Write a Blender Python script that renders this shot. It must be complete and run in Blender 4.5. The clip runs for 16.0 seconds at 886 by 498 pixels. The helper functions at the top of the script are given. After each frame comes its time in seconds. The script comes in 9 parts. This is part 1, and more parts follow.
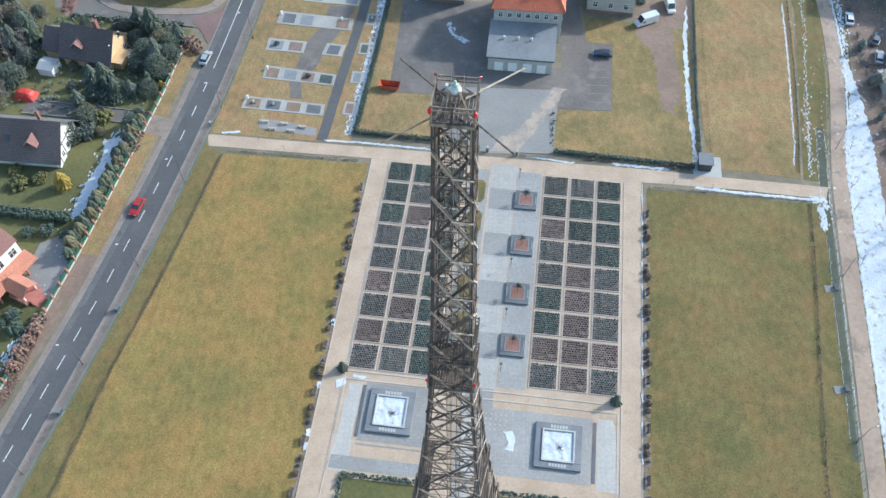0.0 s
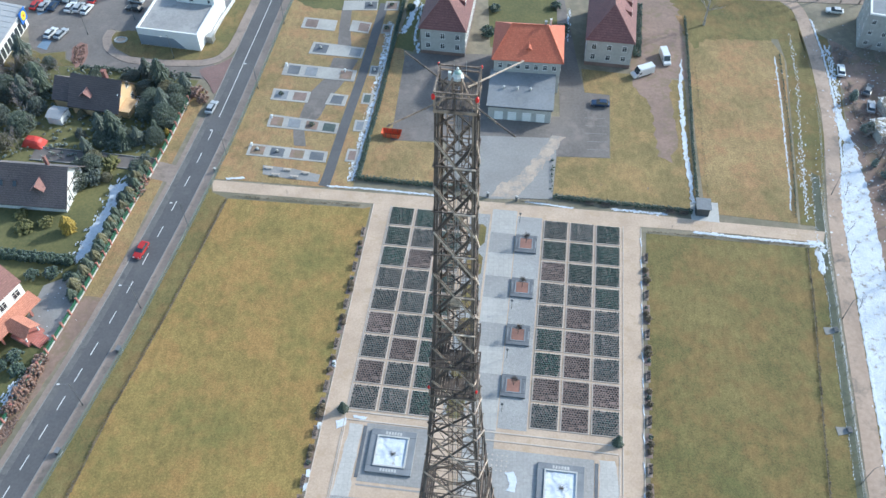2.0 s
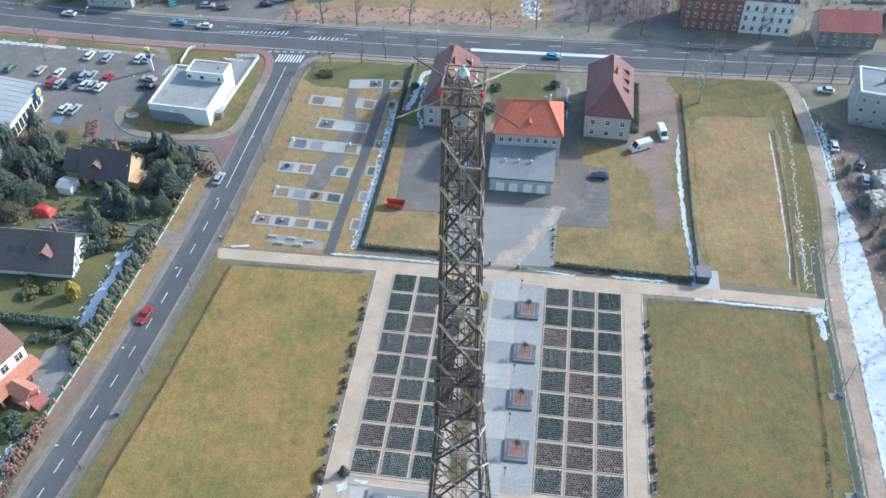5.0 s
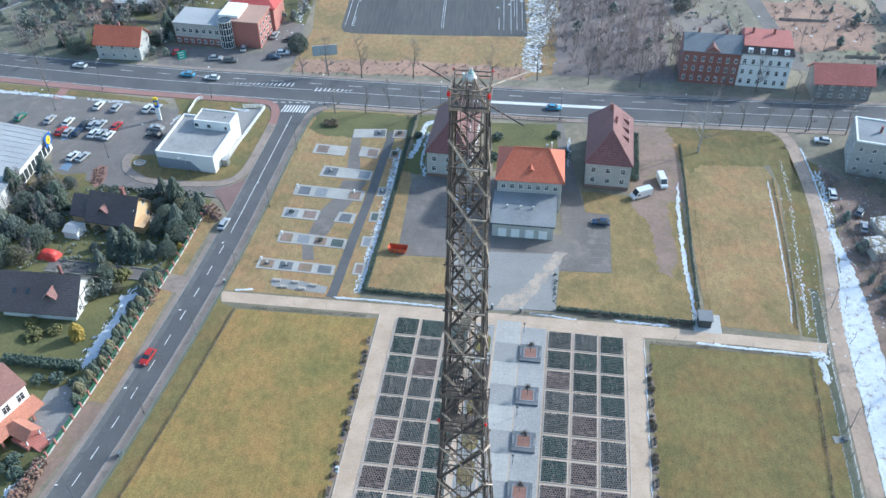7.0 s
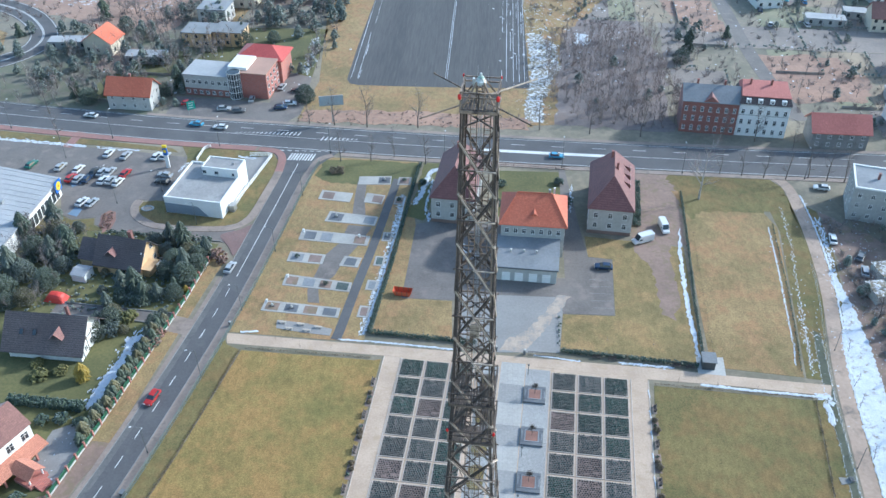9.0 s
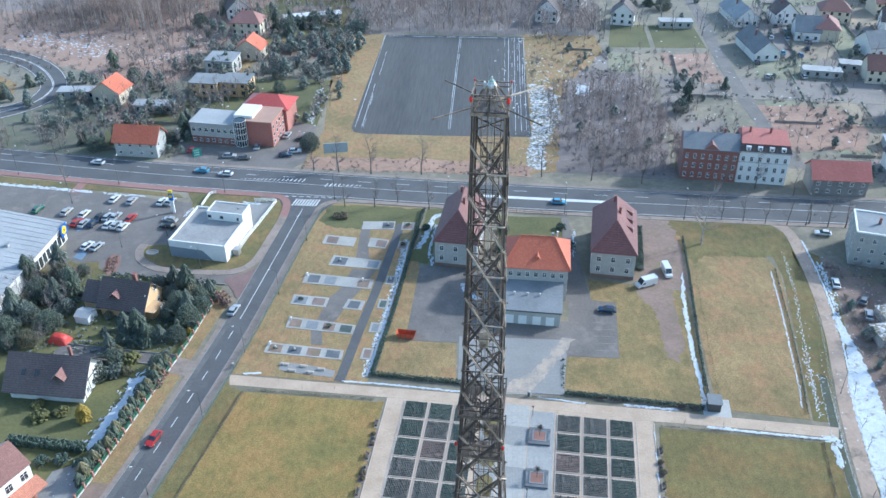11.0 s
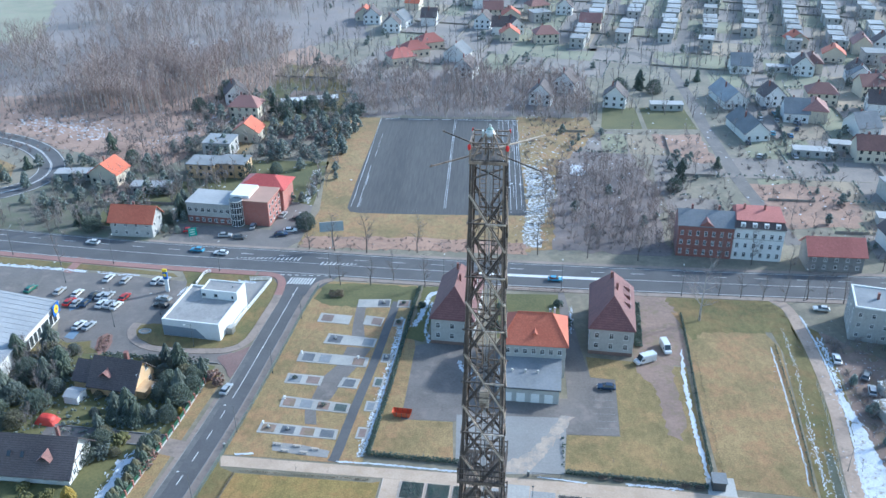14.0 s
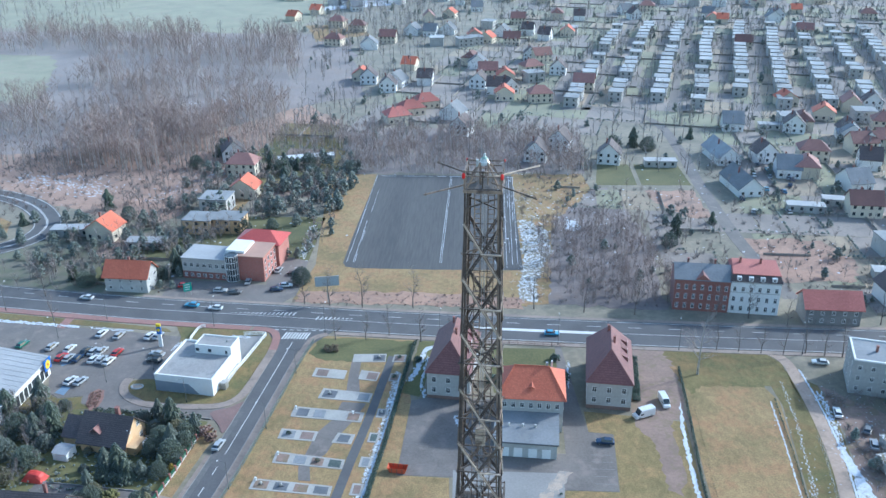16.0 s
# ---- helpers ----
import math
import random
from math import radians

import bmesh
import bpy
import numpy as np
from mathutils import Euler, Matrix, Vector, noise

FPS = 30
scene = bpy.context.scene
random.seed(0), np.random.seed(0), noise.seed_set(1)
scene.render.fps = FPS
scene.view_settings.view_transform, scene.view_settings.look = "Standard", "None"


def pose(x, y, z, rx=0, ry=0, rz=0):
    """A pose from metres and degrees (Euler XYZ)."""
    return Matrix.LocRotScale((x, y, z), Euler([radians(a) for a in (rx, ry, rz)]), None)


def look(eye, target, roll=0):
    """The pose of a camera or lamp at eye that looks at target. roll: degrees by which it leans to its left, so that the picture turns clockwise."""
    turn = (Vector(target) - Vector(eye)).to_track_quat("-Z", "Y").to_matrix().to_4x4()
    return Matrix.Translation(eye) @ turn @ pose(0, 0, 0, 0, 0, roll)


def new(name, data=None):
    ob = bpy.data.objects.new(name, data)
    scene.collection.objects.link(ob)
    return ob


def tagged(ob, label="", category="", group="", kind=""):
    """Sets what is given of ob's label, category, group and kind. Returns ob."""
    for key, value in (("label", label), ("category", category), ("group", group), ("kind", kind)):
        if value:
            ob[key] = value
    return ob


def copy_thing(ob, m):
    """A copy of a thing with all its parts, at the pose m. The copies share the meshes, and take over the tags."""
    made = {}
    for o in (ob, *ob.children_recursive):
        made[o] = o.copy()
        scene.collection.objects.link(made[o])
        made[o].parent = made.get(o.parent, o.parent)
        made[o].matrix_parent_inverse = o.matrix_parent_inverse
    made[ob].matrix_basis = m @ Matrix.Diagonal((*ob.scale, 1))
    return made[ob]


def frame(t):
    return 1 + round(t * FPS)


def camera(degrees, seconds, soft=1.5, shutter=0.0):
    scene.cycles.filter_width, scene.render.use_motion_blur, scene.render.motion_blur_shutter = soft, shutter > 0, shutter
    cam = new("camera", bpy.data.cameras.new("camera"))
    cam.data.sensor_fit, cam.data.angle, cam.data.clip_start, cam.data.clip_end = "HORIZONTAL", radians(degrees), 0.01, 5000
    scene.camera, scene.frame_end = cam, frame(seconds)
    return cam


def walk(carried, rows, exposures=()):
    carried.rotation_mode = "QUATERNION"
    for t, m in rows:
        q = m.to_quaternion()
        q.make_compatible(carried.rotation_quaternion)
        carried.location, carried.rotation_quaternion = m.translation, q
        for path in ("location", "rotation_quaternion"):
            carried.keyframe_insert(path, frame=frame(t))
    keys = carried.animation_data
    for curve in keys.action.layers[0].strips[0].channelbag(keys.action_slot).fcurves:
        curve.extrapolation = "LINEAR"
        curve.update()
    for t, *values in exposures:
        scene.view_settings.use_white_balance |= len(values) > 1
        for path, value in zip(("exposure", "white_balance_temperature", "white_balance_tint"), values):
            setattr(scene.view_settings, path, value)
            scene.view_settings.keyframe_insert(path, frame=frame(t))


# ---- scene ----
cam = camera(53.5, 16.0)
PATH = [
    (0, (1.221, -31.787, 143.123), (1.152, -30.657, 141.474), -0.7),
    (0.5, (1.239, -33.231, 142.777), (1.168, -32.069, 141.151), -0.7),
    (1, (1.243, -34.382, 142.402), (1.171, -33.19, 140.797), -0.6),
    (1.5, (1.264, -35.332, 142.019), (1.191, -34.111, 140.436), -0.7),
    (2, (1.292, -36.154, 141.634), (1.217, -34.906, 140.073), -0.6),
    (2.5, (1.318, -36.935, 141.256), (1.241, -35.66, 139.717), -0.6),
    (3, (1.331, -37.705, 140.879), (1.252, -36.404, 139.362), -0.6),
    (3.5, (1.335, -38.557, 140.491), (1.255, -37.23, 138.997), -0.6),
    (4, (1.307, -39.515, 140.087), (1.226, -38.161, 138.617), -0.5),
    (6.5, (1.154, -44.114, 137.431), (1.063, -42.635, 136.088), -0.4),
    (7, (1.069, -44.949, 137.205), (0.977, -43.448, 135.886), -0.3),
    (7.5, (1.001, -45.889, 136.797), (0.906, -44.366, 135.504), -0.3),
    (8.5, (0.789, -47.829, 135.914), (0.69, -46.264, 134.674), -0.2),
    (9, (0.739, -48.772, 135.496), (0.638, -47.186, 134.281), -0.3),
    (11.5, (0.109, -51.683, 132.474), (0.001, -50.003, 131.393), -0.2),
    (12, (0.002, -51.773, 132.164), (-0.105, -50.076, 131.111), -0.2),
    (12.5, (-0.094, -51.61, 131.846), (-0.199, -49.897, 130.819), -0.2),
    (13, (-0.069, -51.521, 131.367), (-0.174, -49.792, 130.368), -0.2),
    (14, (0.02, -51.348, 130.357), (-0.082, -49.587, 129.415), -0.3),
    (14.5, (0.04, -51.332, 129.871), (-0.06, -49.555, 128.959), -0.3),
    (15, (0.087, -51.347, 129.354), (-0.013, -49.555, 128.473), -0.3),
    (15.5, (0.128, -51.425, 128.856), (0.029, -49.617, 128.006), -0.4),
    (16, (0.129, -51.62, 128.372), (0.033, -49.797, 127.553), -0.3),
]
walk(cam, [(t, look(eye, target, roll)) for t, eye, target, roll in PATH], [(0, 0.60, 5600, 5), (4, 0.63, 5470, 5), (9, 0.63, 5280, 5), (12.5, 0.62, 5100, 5), (16, 0.58, 5060, 5)])


# ---- light ----
world = bpy.data.worlds.new("sky")
scene.world = world
world.use_nodes = True
SUN_AZ, SUN_EL = 62.0, 29.0          # degrees clockwise from +y, degrees above the horizon
_n = world.node_tree.nodes
_sky = _n.new("ShaderNodeTexSky")
_sky.sky_type, _sky.sun_disc = "NISHITA", False
_sky.sun_elevation, _sky.sun_rotation = radians(SUN_EL), radians(SUN_AZ)
_sky.air_density, _sky.dust_density, _sky.ozone_density = 1.6, 2.0, 2.0
_n["Background"].inputs["Strength"].default_value = 0.15
world.node_tree.links.new(_sky.outputs[0], _n["Background"].inputs["Color"])
sun = new("sun", bpy.data.lights.new("sun", "SUN"))
sun.data.energy, sun.data.angle, sun.data.color = 2.9, radians(3.0), (1.0, 0.93, 0.82)
_d = Vector((math.sin(radians(SUN_AZ)) * math.cos(radians(SUN_EL)), math.cos(radians(SUN_AZ)) * math.cos(radians(SUN_EL)), math.sin(radians(SUN_EL))))
sun.matrix_world = look(_d * 300, (0, 0, 0))


# ---- materials ----
def mat(name, a, b, size=1.0, big=12.0, rough=0.9, bump=0.25, vary=0.12, metal=0.0, c=None, stretch=(1, 1, 1), depth=0.03, cspot=0.58, sheen=0.2):
    """Two colours mixed by grain of the given size in metres, a broad drift, an optional third colour in spots, a shift per object."""
    m = bpy.data.materials.new(name)
    m.use_nodes = True
    nt = m.node_tree
    n, l = nt.nodes, nt.links
    bs = n["Principled BSDF"]
    co = n.new("ShaderNodeTexCoord")
    mp = n.new("ShaderNodeMapping")
    mp.inputs["Scale"].default_value = stretch
    l.new(co.outputs["Object"], mp.inputs["Vector"])
    fine = n.new("ShaderNodeTexNoise")
    fine.inputs["Scale"].default_value, fine.inputs["Detail"].default_value, fine.inputs["Roughness"].default_value = 1.0 / size, 6, 0.65
    wide = n.new("ShaderNodeTexNoise")
    wide.inputs["Scale"].default_value, wide.inputs["Detail"].default_value = 1.0 / big, 4
    l.new(mp.outputs[0], fine.inputs["Vector"])
    l.new(mp.outputs[0], wide.inputs["Vector"])
    add = n.new("ShaderNodeMath")
    add.operation = "ADD"
    l.new(fine.outputs["Fac"], add.inputs[0])
    l.new(wide.outputs["Fac"], add.inputs[1])
    rmp = n.new("ShaderNodeMapRange")
    rmp.inputs["From Min"].default_value, rmp.inputs["From Max"].default_value = 0.78, 1.22
    l.new(add.outputs[0], rmp.inputs["Value"])
    mix = n.new("ShaderNodeMix")
    mix.data_type = "RGBA"
    mix.inputs["A"].default_value, mix.inputs["B"].default_value = (*a, 1), (*b, 1)
    l.new(rmp.outputs[0], mix.inputs["Factor"])
    out = mix.outputs["Result"]
    if c is not None:
        sp = n.new("ShaderNodeTexNoise")
        sp.inputs["Scale"].default_value, sp.inputs["Detail"].default_value, sp.inputs["Roughness"].default_value = 2.2 / big, 8, 0.7
        off = n.new("ShaderNodeMapping")
        off.inputs["Location"].default_value = (37.0, 11.0, 5.0)
        l.new(mp.outputs[0], off.inputs["Vector"])
        l.new(off.outputs[0], sp.inputs["Vector"])
        r2 = n.new("ShaderNodeMapRange")
        r2.inputs["From Min"].default_value, r2.inputs["From Max"].default_value = cspot - 0.05, cspot + 0.07
        l.new(sp.outputs["Fac"], r2.inputs["Value"])
        mx = n.new("ShaderNodeMix")
        mx.data_type = "RGBA"
        mx.inputs["B"].default_value = (*c, 1)
        l.new(r2.outputs[0], mx.inputs["Factor"])
        l.new(out, mx.inputs["A"])
        out = mx.outputs["Result"]
    if vary:
        oi = n.new("ShaderNodeObjectInfo")
        mr = n.new("ShaderNodeMapRange")
        mr.inputs["To Min"].default_value, mr.inputs["To Max"].default_value = 1 - vary, 1 + vary
        l.new(oi.outputs["Random"], mr.inputs["Value"])
        hs = n.new("ShaderNodeHueSaturation")
        l.new(mr.outputs[0], hs.inputs["Value"])
        l.new(out, hs.inputs["Color"])
        out = hs.outputs["Color"]
    l.new(out, bs.inputs["Base Color"])
    bs.inputs["Roughness"].default_value, bs.inputs["Metallic"].default_value = rough, metal
    # bluish sheen, strongest at grazing angles, stands in for haze over distance
    bs.inputs["Sheen Weight"].default_value, bs.inputs["Sheen Roughness"].default_value = (sheen if rough >= 0.8 else 0.0), 0.5
    bs.inputs["Sheen Tint"].default_value = (0.80, 0.91, 1.0, 1)
    if bump:
        bp = n.new("ShaderNodeBump")
        bp.inputs["Strength"].default_value, bp.inputs["Distance"].default_value = bump, depth
        l.new(fine.outputs["Fac"], bp.inputs["Height"])
        l.new(bp.outputs[0], bs.inputs["Normal"])
    return m


def tiled(name, a, b, joint, w, h, gap=0.02, rough=0.8, turn=0.0, bump=0.4, offset=0.5, vary=0.1, upright=False, spread=0.14):
    """Small units laid in courses: pavers, roof tiles, bricks too far off to tell apart."""
    m = mat(name, a, b, 0.5, 8, rough, 0.2, vary)
    n, l = m.node_tree.nodes, m.node_tree.links
    bs = n["Principled BSDF"]
    src = bs.inputs["Base Color"].links[0].from_socket
    co = n.new("ShaderNodeTexCoord")
    mp = n.new("ShaderNodeMapping")
    mp.inputs["Rotation"].default_value = (0, 0, radians(turn))
    br = n.new("ShaderNodeTexBrick")
    br.offset = offset
    br.inputs["Scale"].default_value = 1.0
    br.inputs["Brick Width"].default_value, br.inputs["Row Height"].default_value = w, h
    br.inputs["Mortar Size"].default_value = gap
    br.inputs["Color1"].default_value, br.inputs["Color2"].default_value = (1 - spread,) * 3 + (1,), (1 + spread * 0.7,) * 3 + (1,)
    br.inputs["Mortar"].default_value = (*[j / max(0.02, k) for j, k in zip(joint, a)], 1)
    l.new(co.outputs["Object"], mp.inputs["Vector"])
    l.new(mp.outputs[0], br.inputs["Vector"])
    if upright:                                          # courses run round the walls
        sx, sm, cb = n.new("ShaderNodeSeparateXYZ"), n.new("ShaderNodeMath"), n.new("ShaderNodeCombineXYZ")
        l.new(co.outputs["Object"], sx.inputs[0])
        l.new(sx.outputs["X"], sm.inputs[0])
        l.new(sx.outputs["Y"], sm.inputs[1])
        l.new(sm.outputs[0], cb.inputs["X"])
        l.new(sx.outputs["Z"], cb.inputs["Y"])
        l.new(cb.outputs[0], br.inputs["Vector"])
    mx = n.new("ShaderNodeMix")
    mx.data_type, mx.blend_type = "RGBA", "MULTIPLY"
    mx.inputs["Factor"].default_value = 1.0
    l.new(src, mx.inputs["A"])
    l.new(br.outputs["Color"], mx.inputs["B"])
    l.new(mx.outputs["Result"], bs.inputs["Base Color"])
    return m


def plain(name, col, rough=0.5, metal=0.0, vary=0.05, coat=0.0):
    m = mat(name, tuple(x * 0.93 for x in col), tuple(min(1, x * 1.07) for x in col), 0.3, 3, rough, 0.04, vary, metal)
    m.node_tree.nodes["Principled BSDF"].inputs["Coat Weight"].default_value = coat
    return m


def turf(name, a, b, ochre, green):
    """Winter grass: fine blades, ochre worn drifts, greener patches and faint mown streaks."""
    m = mat(name, a, b, 0.45, 14, 1.0, 0.6, 0, c=ochre, depth=0.08, cspot=0.52, sheen=0.1)
    n, l = m.node_tree.nodes, m.node_tree.links
    bs = n["Principled BSDF"]
    src = bs.inputs["Base Color"].links[0].from_socket
    co = n.new("ShaderNodeTexCoord")
    g = n.new("ShaderNodeTexNoise")
    g.inputs["Scale"].default_value, g.inputs["Detail"].default_value, g.inputs["Roughness"].default_value = 0.05, 7, 0.68
    l.new(co.outputs["Object"], g.inputs["Vector"])
    r = n.new("ShaderNodeMapRange")
    r.inputs["From Min"].default_value, r.inputs["From Max"].default_value, r.inputs["To Max"].default_value = 0.5, 0.66, 0.75
    l.new(g.outputs["Fac"], r.inputs["Value"])
    mx = n.new("ShaderNodeMix")
    mx.data_type = "RGBA"
    mx.inputs["B"].default_value = (*green, 1)
    l.new(r.outputs[0], mx.inputs["Factor"])
    l.new(src, mx.inputs["A"])
    st = n.new("ShaderNodeTexNoise")
    mp = n.new("ShaderNodeMapping")
    mp.inputs["Rotation"].default_value, mp.inputs["Scale"].default_value = (0, 0, radians(4.3)), (0.85, 0.5, 1)
    l.new(co.outputs["Object"], mp.inputs["Vector"])
    l.new(mp.outputs[0], st.inputs["Vector"])
    st.inputs["Scale"].default_value, st.inputs["Detail"].default_value = 0.9, 7
    sp = n.new("ShaderNodeTexNoise")
    sp.inputs["Scale"].default_value, sp.inputs["Detail"].default_value, sp.inputs["Roughness"].default_value = 2.9, 6, 0.75
    l.new(co.outputs["Object"], sp.inputs["Vector"])
    ad = n.new("ShaderNodeMath")
    ad.operation = "MULTIPLY_ADD"
    ad.inputs[1].default_value = 2.2
    l.new(sp.outputs["Fac"], ad.inputs[0])
    l.new(st.outputs["Fac"], ad.inputs[2])
    mr = n.new("ShaderNodeMapRange")
    mr.inputs["From Min"].default_value, mr.inputs["From Max"].default_value = 1.24, 1.96
    mr.inputs["To Min"].default_value, mr.inputs["To Max"].default_value = 0.70, 1.32
    l.new(ad.outputs[0], mr.inputs["Value"])
    hs = n.new("ShaderNodeHueSaturation")
    l.new(mr.outputs[0], hs.inputs["Value"])
    l.new(mx.outputs["Result"], hs.inputs["Color"])
    l.new(hs.outputs["Color"], bs.inputs["Base Color"])
    return m


GROUND = mat("scrub_ground", (0.17, 0.145, 0.10), (0.28, 0.235, 0.165), 1.6, 22, 1.0, 0.5, 0, c=(0.165, 0.145, 0.095), cspot=0.52, sheen=0.25)
LAWN = turf("lawn_grass", (0.195, 0.142, 0.044), (0.30, 0.212, 0.068), (0.30, 0.185, 0.062), (0.155, 0.142, 0.042))
LAWN_GREEN = mat("green_grass", (0.085, 0.09, 0.032), (0.16, 0.145, 0.052), 0.7, 15, 1.0, 0.5, 0.05, depth=0.05, sheen=0.12)
LAWN_DRY = turf("dry_grass", (0.222, 0.157, 0.068), (0.345, 0.243, 0.112), (0.325, 0.195, 0.092), (0.17, 0.14, 0.056))
LAWN_MIX = turf("patchy_grass", (0.128, 0.108, 0.037), (0.205, 0.16, 0.06), (0.20, 0.136, 0.051), (0.10, 0.104, 0.034))
LAWN_YARD = turf("worn_yard_grass", (0.18, 0.138, 0.055), (0.28, 0.205, 0.085), (0.30, 0.20, 0.085), (0.145, 0.118, 0.05))
RUST_SCRUB = mat("rust_scrub", (0.26, 0.145, 0.09), (0.40, 0.235, 0.155), 1.4, 16, 1.0, 0.6, 0, c=(0.19, 0.12, 0.085), depth=0.2, sheen=0.3)
GRAVEL = mat("beige_gravel", (0.43, 0.32, 0.232), (0.55, 0.42, 0.315), 0.4, 5, 0.95, 0.3, 0, c=(0.44, 0.325, 0.22))
FOOTWAY = mat("worn_grey_footway", (0.235, 0.183, 0.152), (0.315, 0.248, 0.207), 0.6, 6, 0.95, 0.3, 0, c=(0.19, 0.155, 0.125))
MUD = mat("worn_muddy_turf", (0.20, 0.135, 0.104), (0.295, 0.20, 0.155), 0.9, 7, 0.95, 0.4, 0, c=(0.20, 0.15, 0.09), cspot=0.55)
DIRT = mat("bare_dirt", (0.35, 0.255, 0.19), (0.46, 0.345, 0.265), 0.8, 9, 0.95, 0.4, 0, c=(0.24, 0.19, 0.15))
DRIVE_DUST = mat("tracked_earth_on_paving", (0.36, 0.285, 0.225), (0.47, 0.375, 0.30), 0.5, 4, 0.95, 0.3, 0, c=(0.29, 0.265, 0.24), cspot=0.52)
ASPHALT = mat("asphalt", (0.082, 0.08, 0.084), (0.115, 0.112, 0.116), 0.5, 9, 0.85, 0.2, 0, c=(0.122, 0.117, 0.116), cspot=0.6, sheen=0.1)
ASPHALT_DARK = mat("brownish_asphalt", (0.125, 0.107, 0.096), (0.185, 0.16, 0.144), 0.6, 8, 0.85, 0.2, 0, c=(0.21, 0.175, 0.155), cspot=0.58)
KERB_GREY = mat("grey_kerbstone", (0.20, 0.195, 0.185), (0.29, 0.28, 0.265), 0.5, 6, 0.9, 0.2, 0)
PLOT = mat("grey_plot_paving", (0.31, 0.295, 0.27), (0.41, 0.39, 0.36), 0.5, 5, 0.9, 0.2, 0.1)
WOOD_FLOOR = mat("leaf_litter", (0.15, 0.115, 0.105), (0.24, 0.185, 0.165), 1.5, 25, 1.0, 0.5, 0, c=(0.20, 0.14, 0.11), depth=0.2, sheen=0.3)
PAVE = tiled("grey_pavers", (0.245, 0.232, 0.222), (0.31, 0.295, 0.282), (0.25, 0.24, 0.225), 0.4, 0.4, 0.02, spread=0.05)
PAVE_MAROON = tiled("maroon_pavers", (0.165, 0.092, 0.08), (0.22, 0.125, 0.11), (0.13, 0.09, 0.08), 0.4, 0.2, 0.02)
PAVE_RED = tiled("red_pavers", (0.27, 0.125, 0.10), (0.35, 0.165, 0.135), (0.2, 0.12, 0.10), 0.4, 0.2, 0.02)
SLAB = tiled("pale_slabs", (0.40, 0.375, 0.345), (0.50, 0.475, 0.44), (0.34, 0.32, 0.295), 1.0, 1.0, 0.03, offset=0.0, spread=0.045)
SLAB_BLUE = tiled("bluish_grey_slabs", (0.275, 0.263, 0.25), (0.36, 0.345, 0.328), (0.24, 0.23, 0.22), 0.6, 0.6, 0.025, offset=0.0, spread=0.05)
SETT = tiled("granite_setts", (0.31, 0.30, 0.29), (0.41, 0.40, 0.385), (0.22, 0.21, 0.2), 0.2, 0.2, 0.02)
GRANITE = mat("dark_granite", (0.10, 0.105, 0.115), (0.16, 0.165, 0.175), 0.25, 3, 0.55, 0.1, 0.08)
GRANITE_MID = mat("mid_grey_granite", (0.15, 0.157, 0.17), (0.22, 0.228, 0.24), 0.25, 3, 0.6, 0.1, 0.08)
CONCRETE = mat("concrete", (0.42, 0.41, 0.39), (0.52, 0.51, 0.49), 0.5, 5, 0.9, 0.2, 0.08)
KERB = mat("pale_kerbstone", (0.44, 0.375, 0.315), (0.56, 0.485, 0.415), 0.4, 5, 0.9, 0.2, 0.05)
SNOW = mat("old_snow", (0.52, 0.56, 0.62), (0.67, 0.70, 0.74), 0.5, 4, 0.75, 0.6, 0, c=(0.34, 0.315, 0.27), depth=0.1, cspot=0.6, sheen=0.0)
WORN_SNOW = mat("trodden_old_snow", (0.50, 0.54, 0.60), (0.66, 0.69, 0.74), 0.5, 3.0, 0.85, 0.6, 0, c=(0.26, 0.23, 0.18), depth=0.12, cspot=0.59, sheen=0.0)
PATCHY_SNOW = mat("melting_snow_on_grass", (0.60, 0.63, 0.68), (0.78, 0.81, 0.85), 0.5, 2.0, 0.85, 0.5, 0, c=(0.19, 0.155, 0.095), depth=0.08, cspot=0.465)
WORN_ASPHALT = mat("worn_pale_asphalt", (0.105, 0.10, 0.10), (0.155, 0.147, 0.143), 0.5, 5, 0.9, 0.2, 0, c=(0.09, 0.088, 0.09))
SOIL = mat("brown_soil", (0.175, 0.125, 0.105), (0.265, 0.19, 0.162), 0.25, 3, 1.0, 0.5, 0.16)
SOIL_DARK = mat("dull_bed_soil", (0.145, 0.118, 0.10), (0.22, 0.182, 0.158), 0.25, 3, 1.0, 0.5, 0.16)
MULCH = mat("rust_red_mulch", (0.20, 0.105, 0.08), (0.29, 0.15, 0.115), 0.2, 2, 1.0, 0.4, 0.1)
FIELD_SOIL = mat("ploughed_soil", (0.06, 0.06, 0.064), (0.105, 0.102, 0.102), 0.7, 14, 1.0, 0.6, 0, stretch=(1, 0.06, 1), depth=0.1, sheen=0.1)
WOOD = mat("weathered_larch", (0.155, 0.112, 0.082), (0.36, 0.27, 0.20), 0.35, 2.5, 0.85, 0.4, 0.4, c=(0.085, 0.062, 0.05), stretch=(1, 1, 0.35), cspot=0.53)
# pale and dark copies carry sunlit and shaded tower members; dark also plain timber
WOOD_PALE = mat("sunlit_pale_larch", (0.40, 0.32, 0.25), (0.60, 0.50, 0.40), 0.35, 2.5, 0.85, 0.4, 0.3, c=(0.22, 0.16, 0.115))
WOOD_DARK = mat("dark_and_shaded_timber", (0.05, 0.038, 0.032), (0.12, 0.09, 0.072), 0.3, 2.5, 0.85, 0.4, 0.2)
BARK = mat("grey_brown_bark", (0.11, 0.09, 0.08), (0.20, 0.17, 0.15), 0.3, 3, 0.95, 0.5, 0.15)
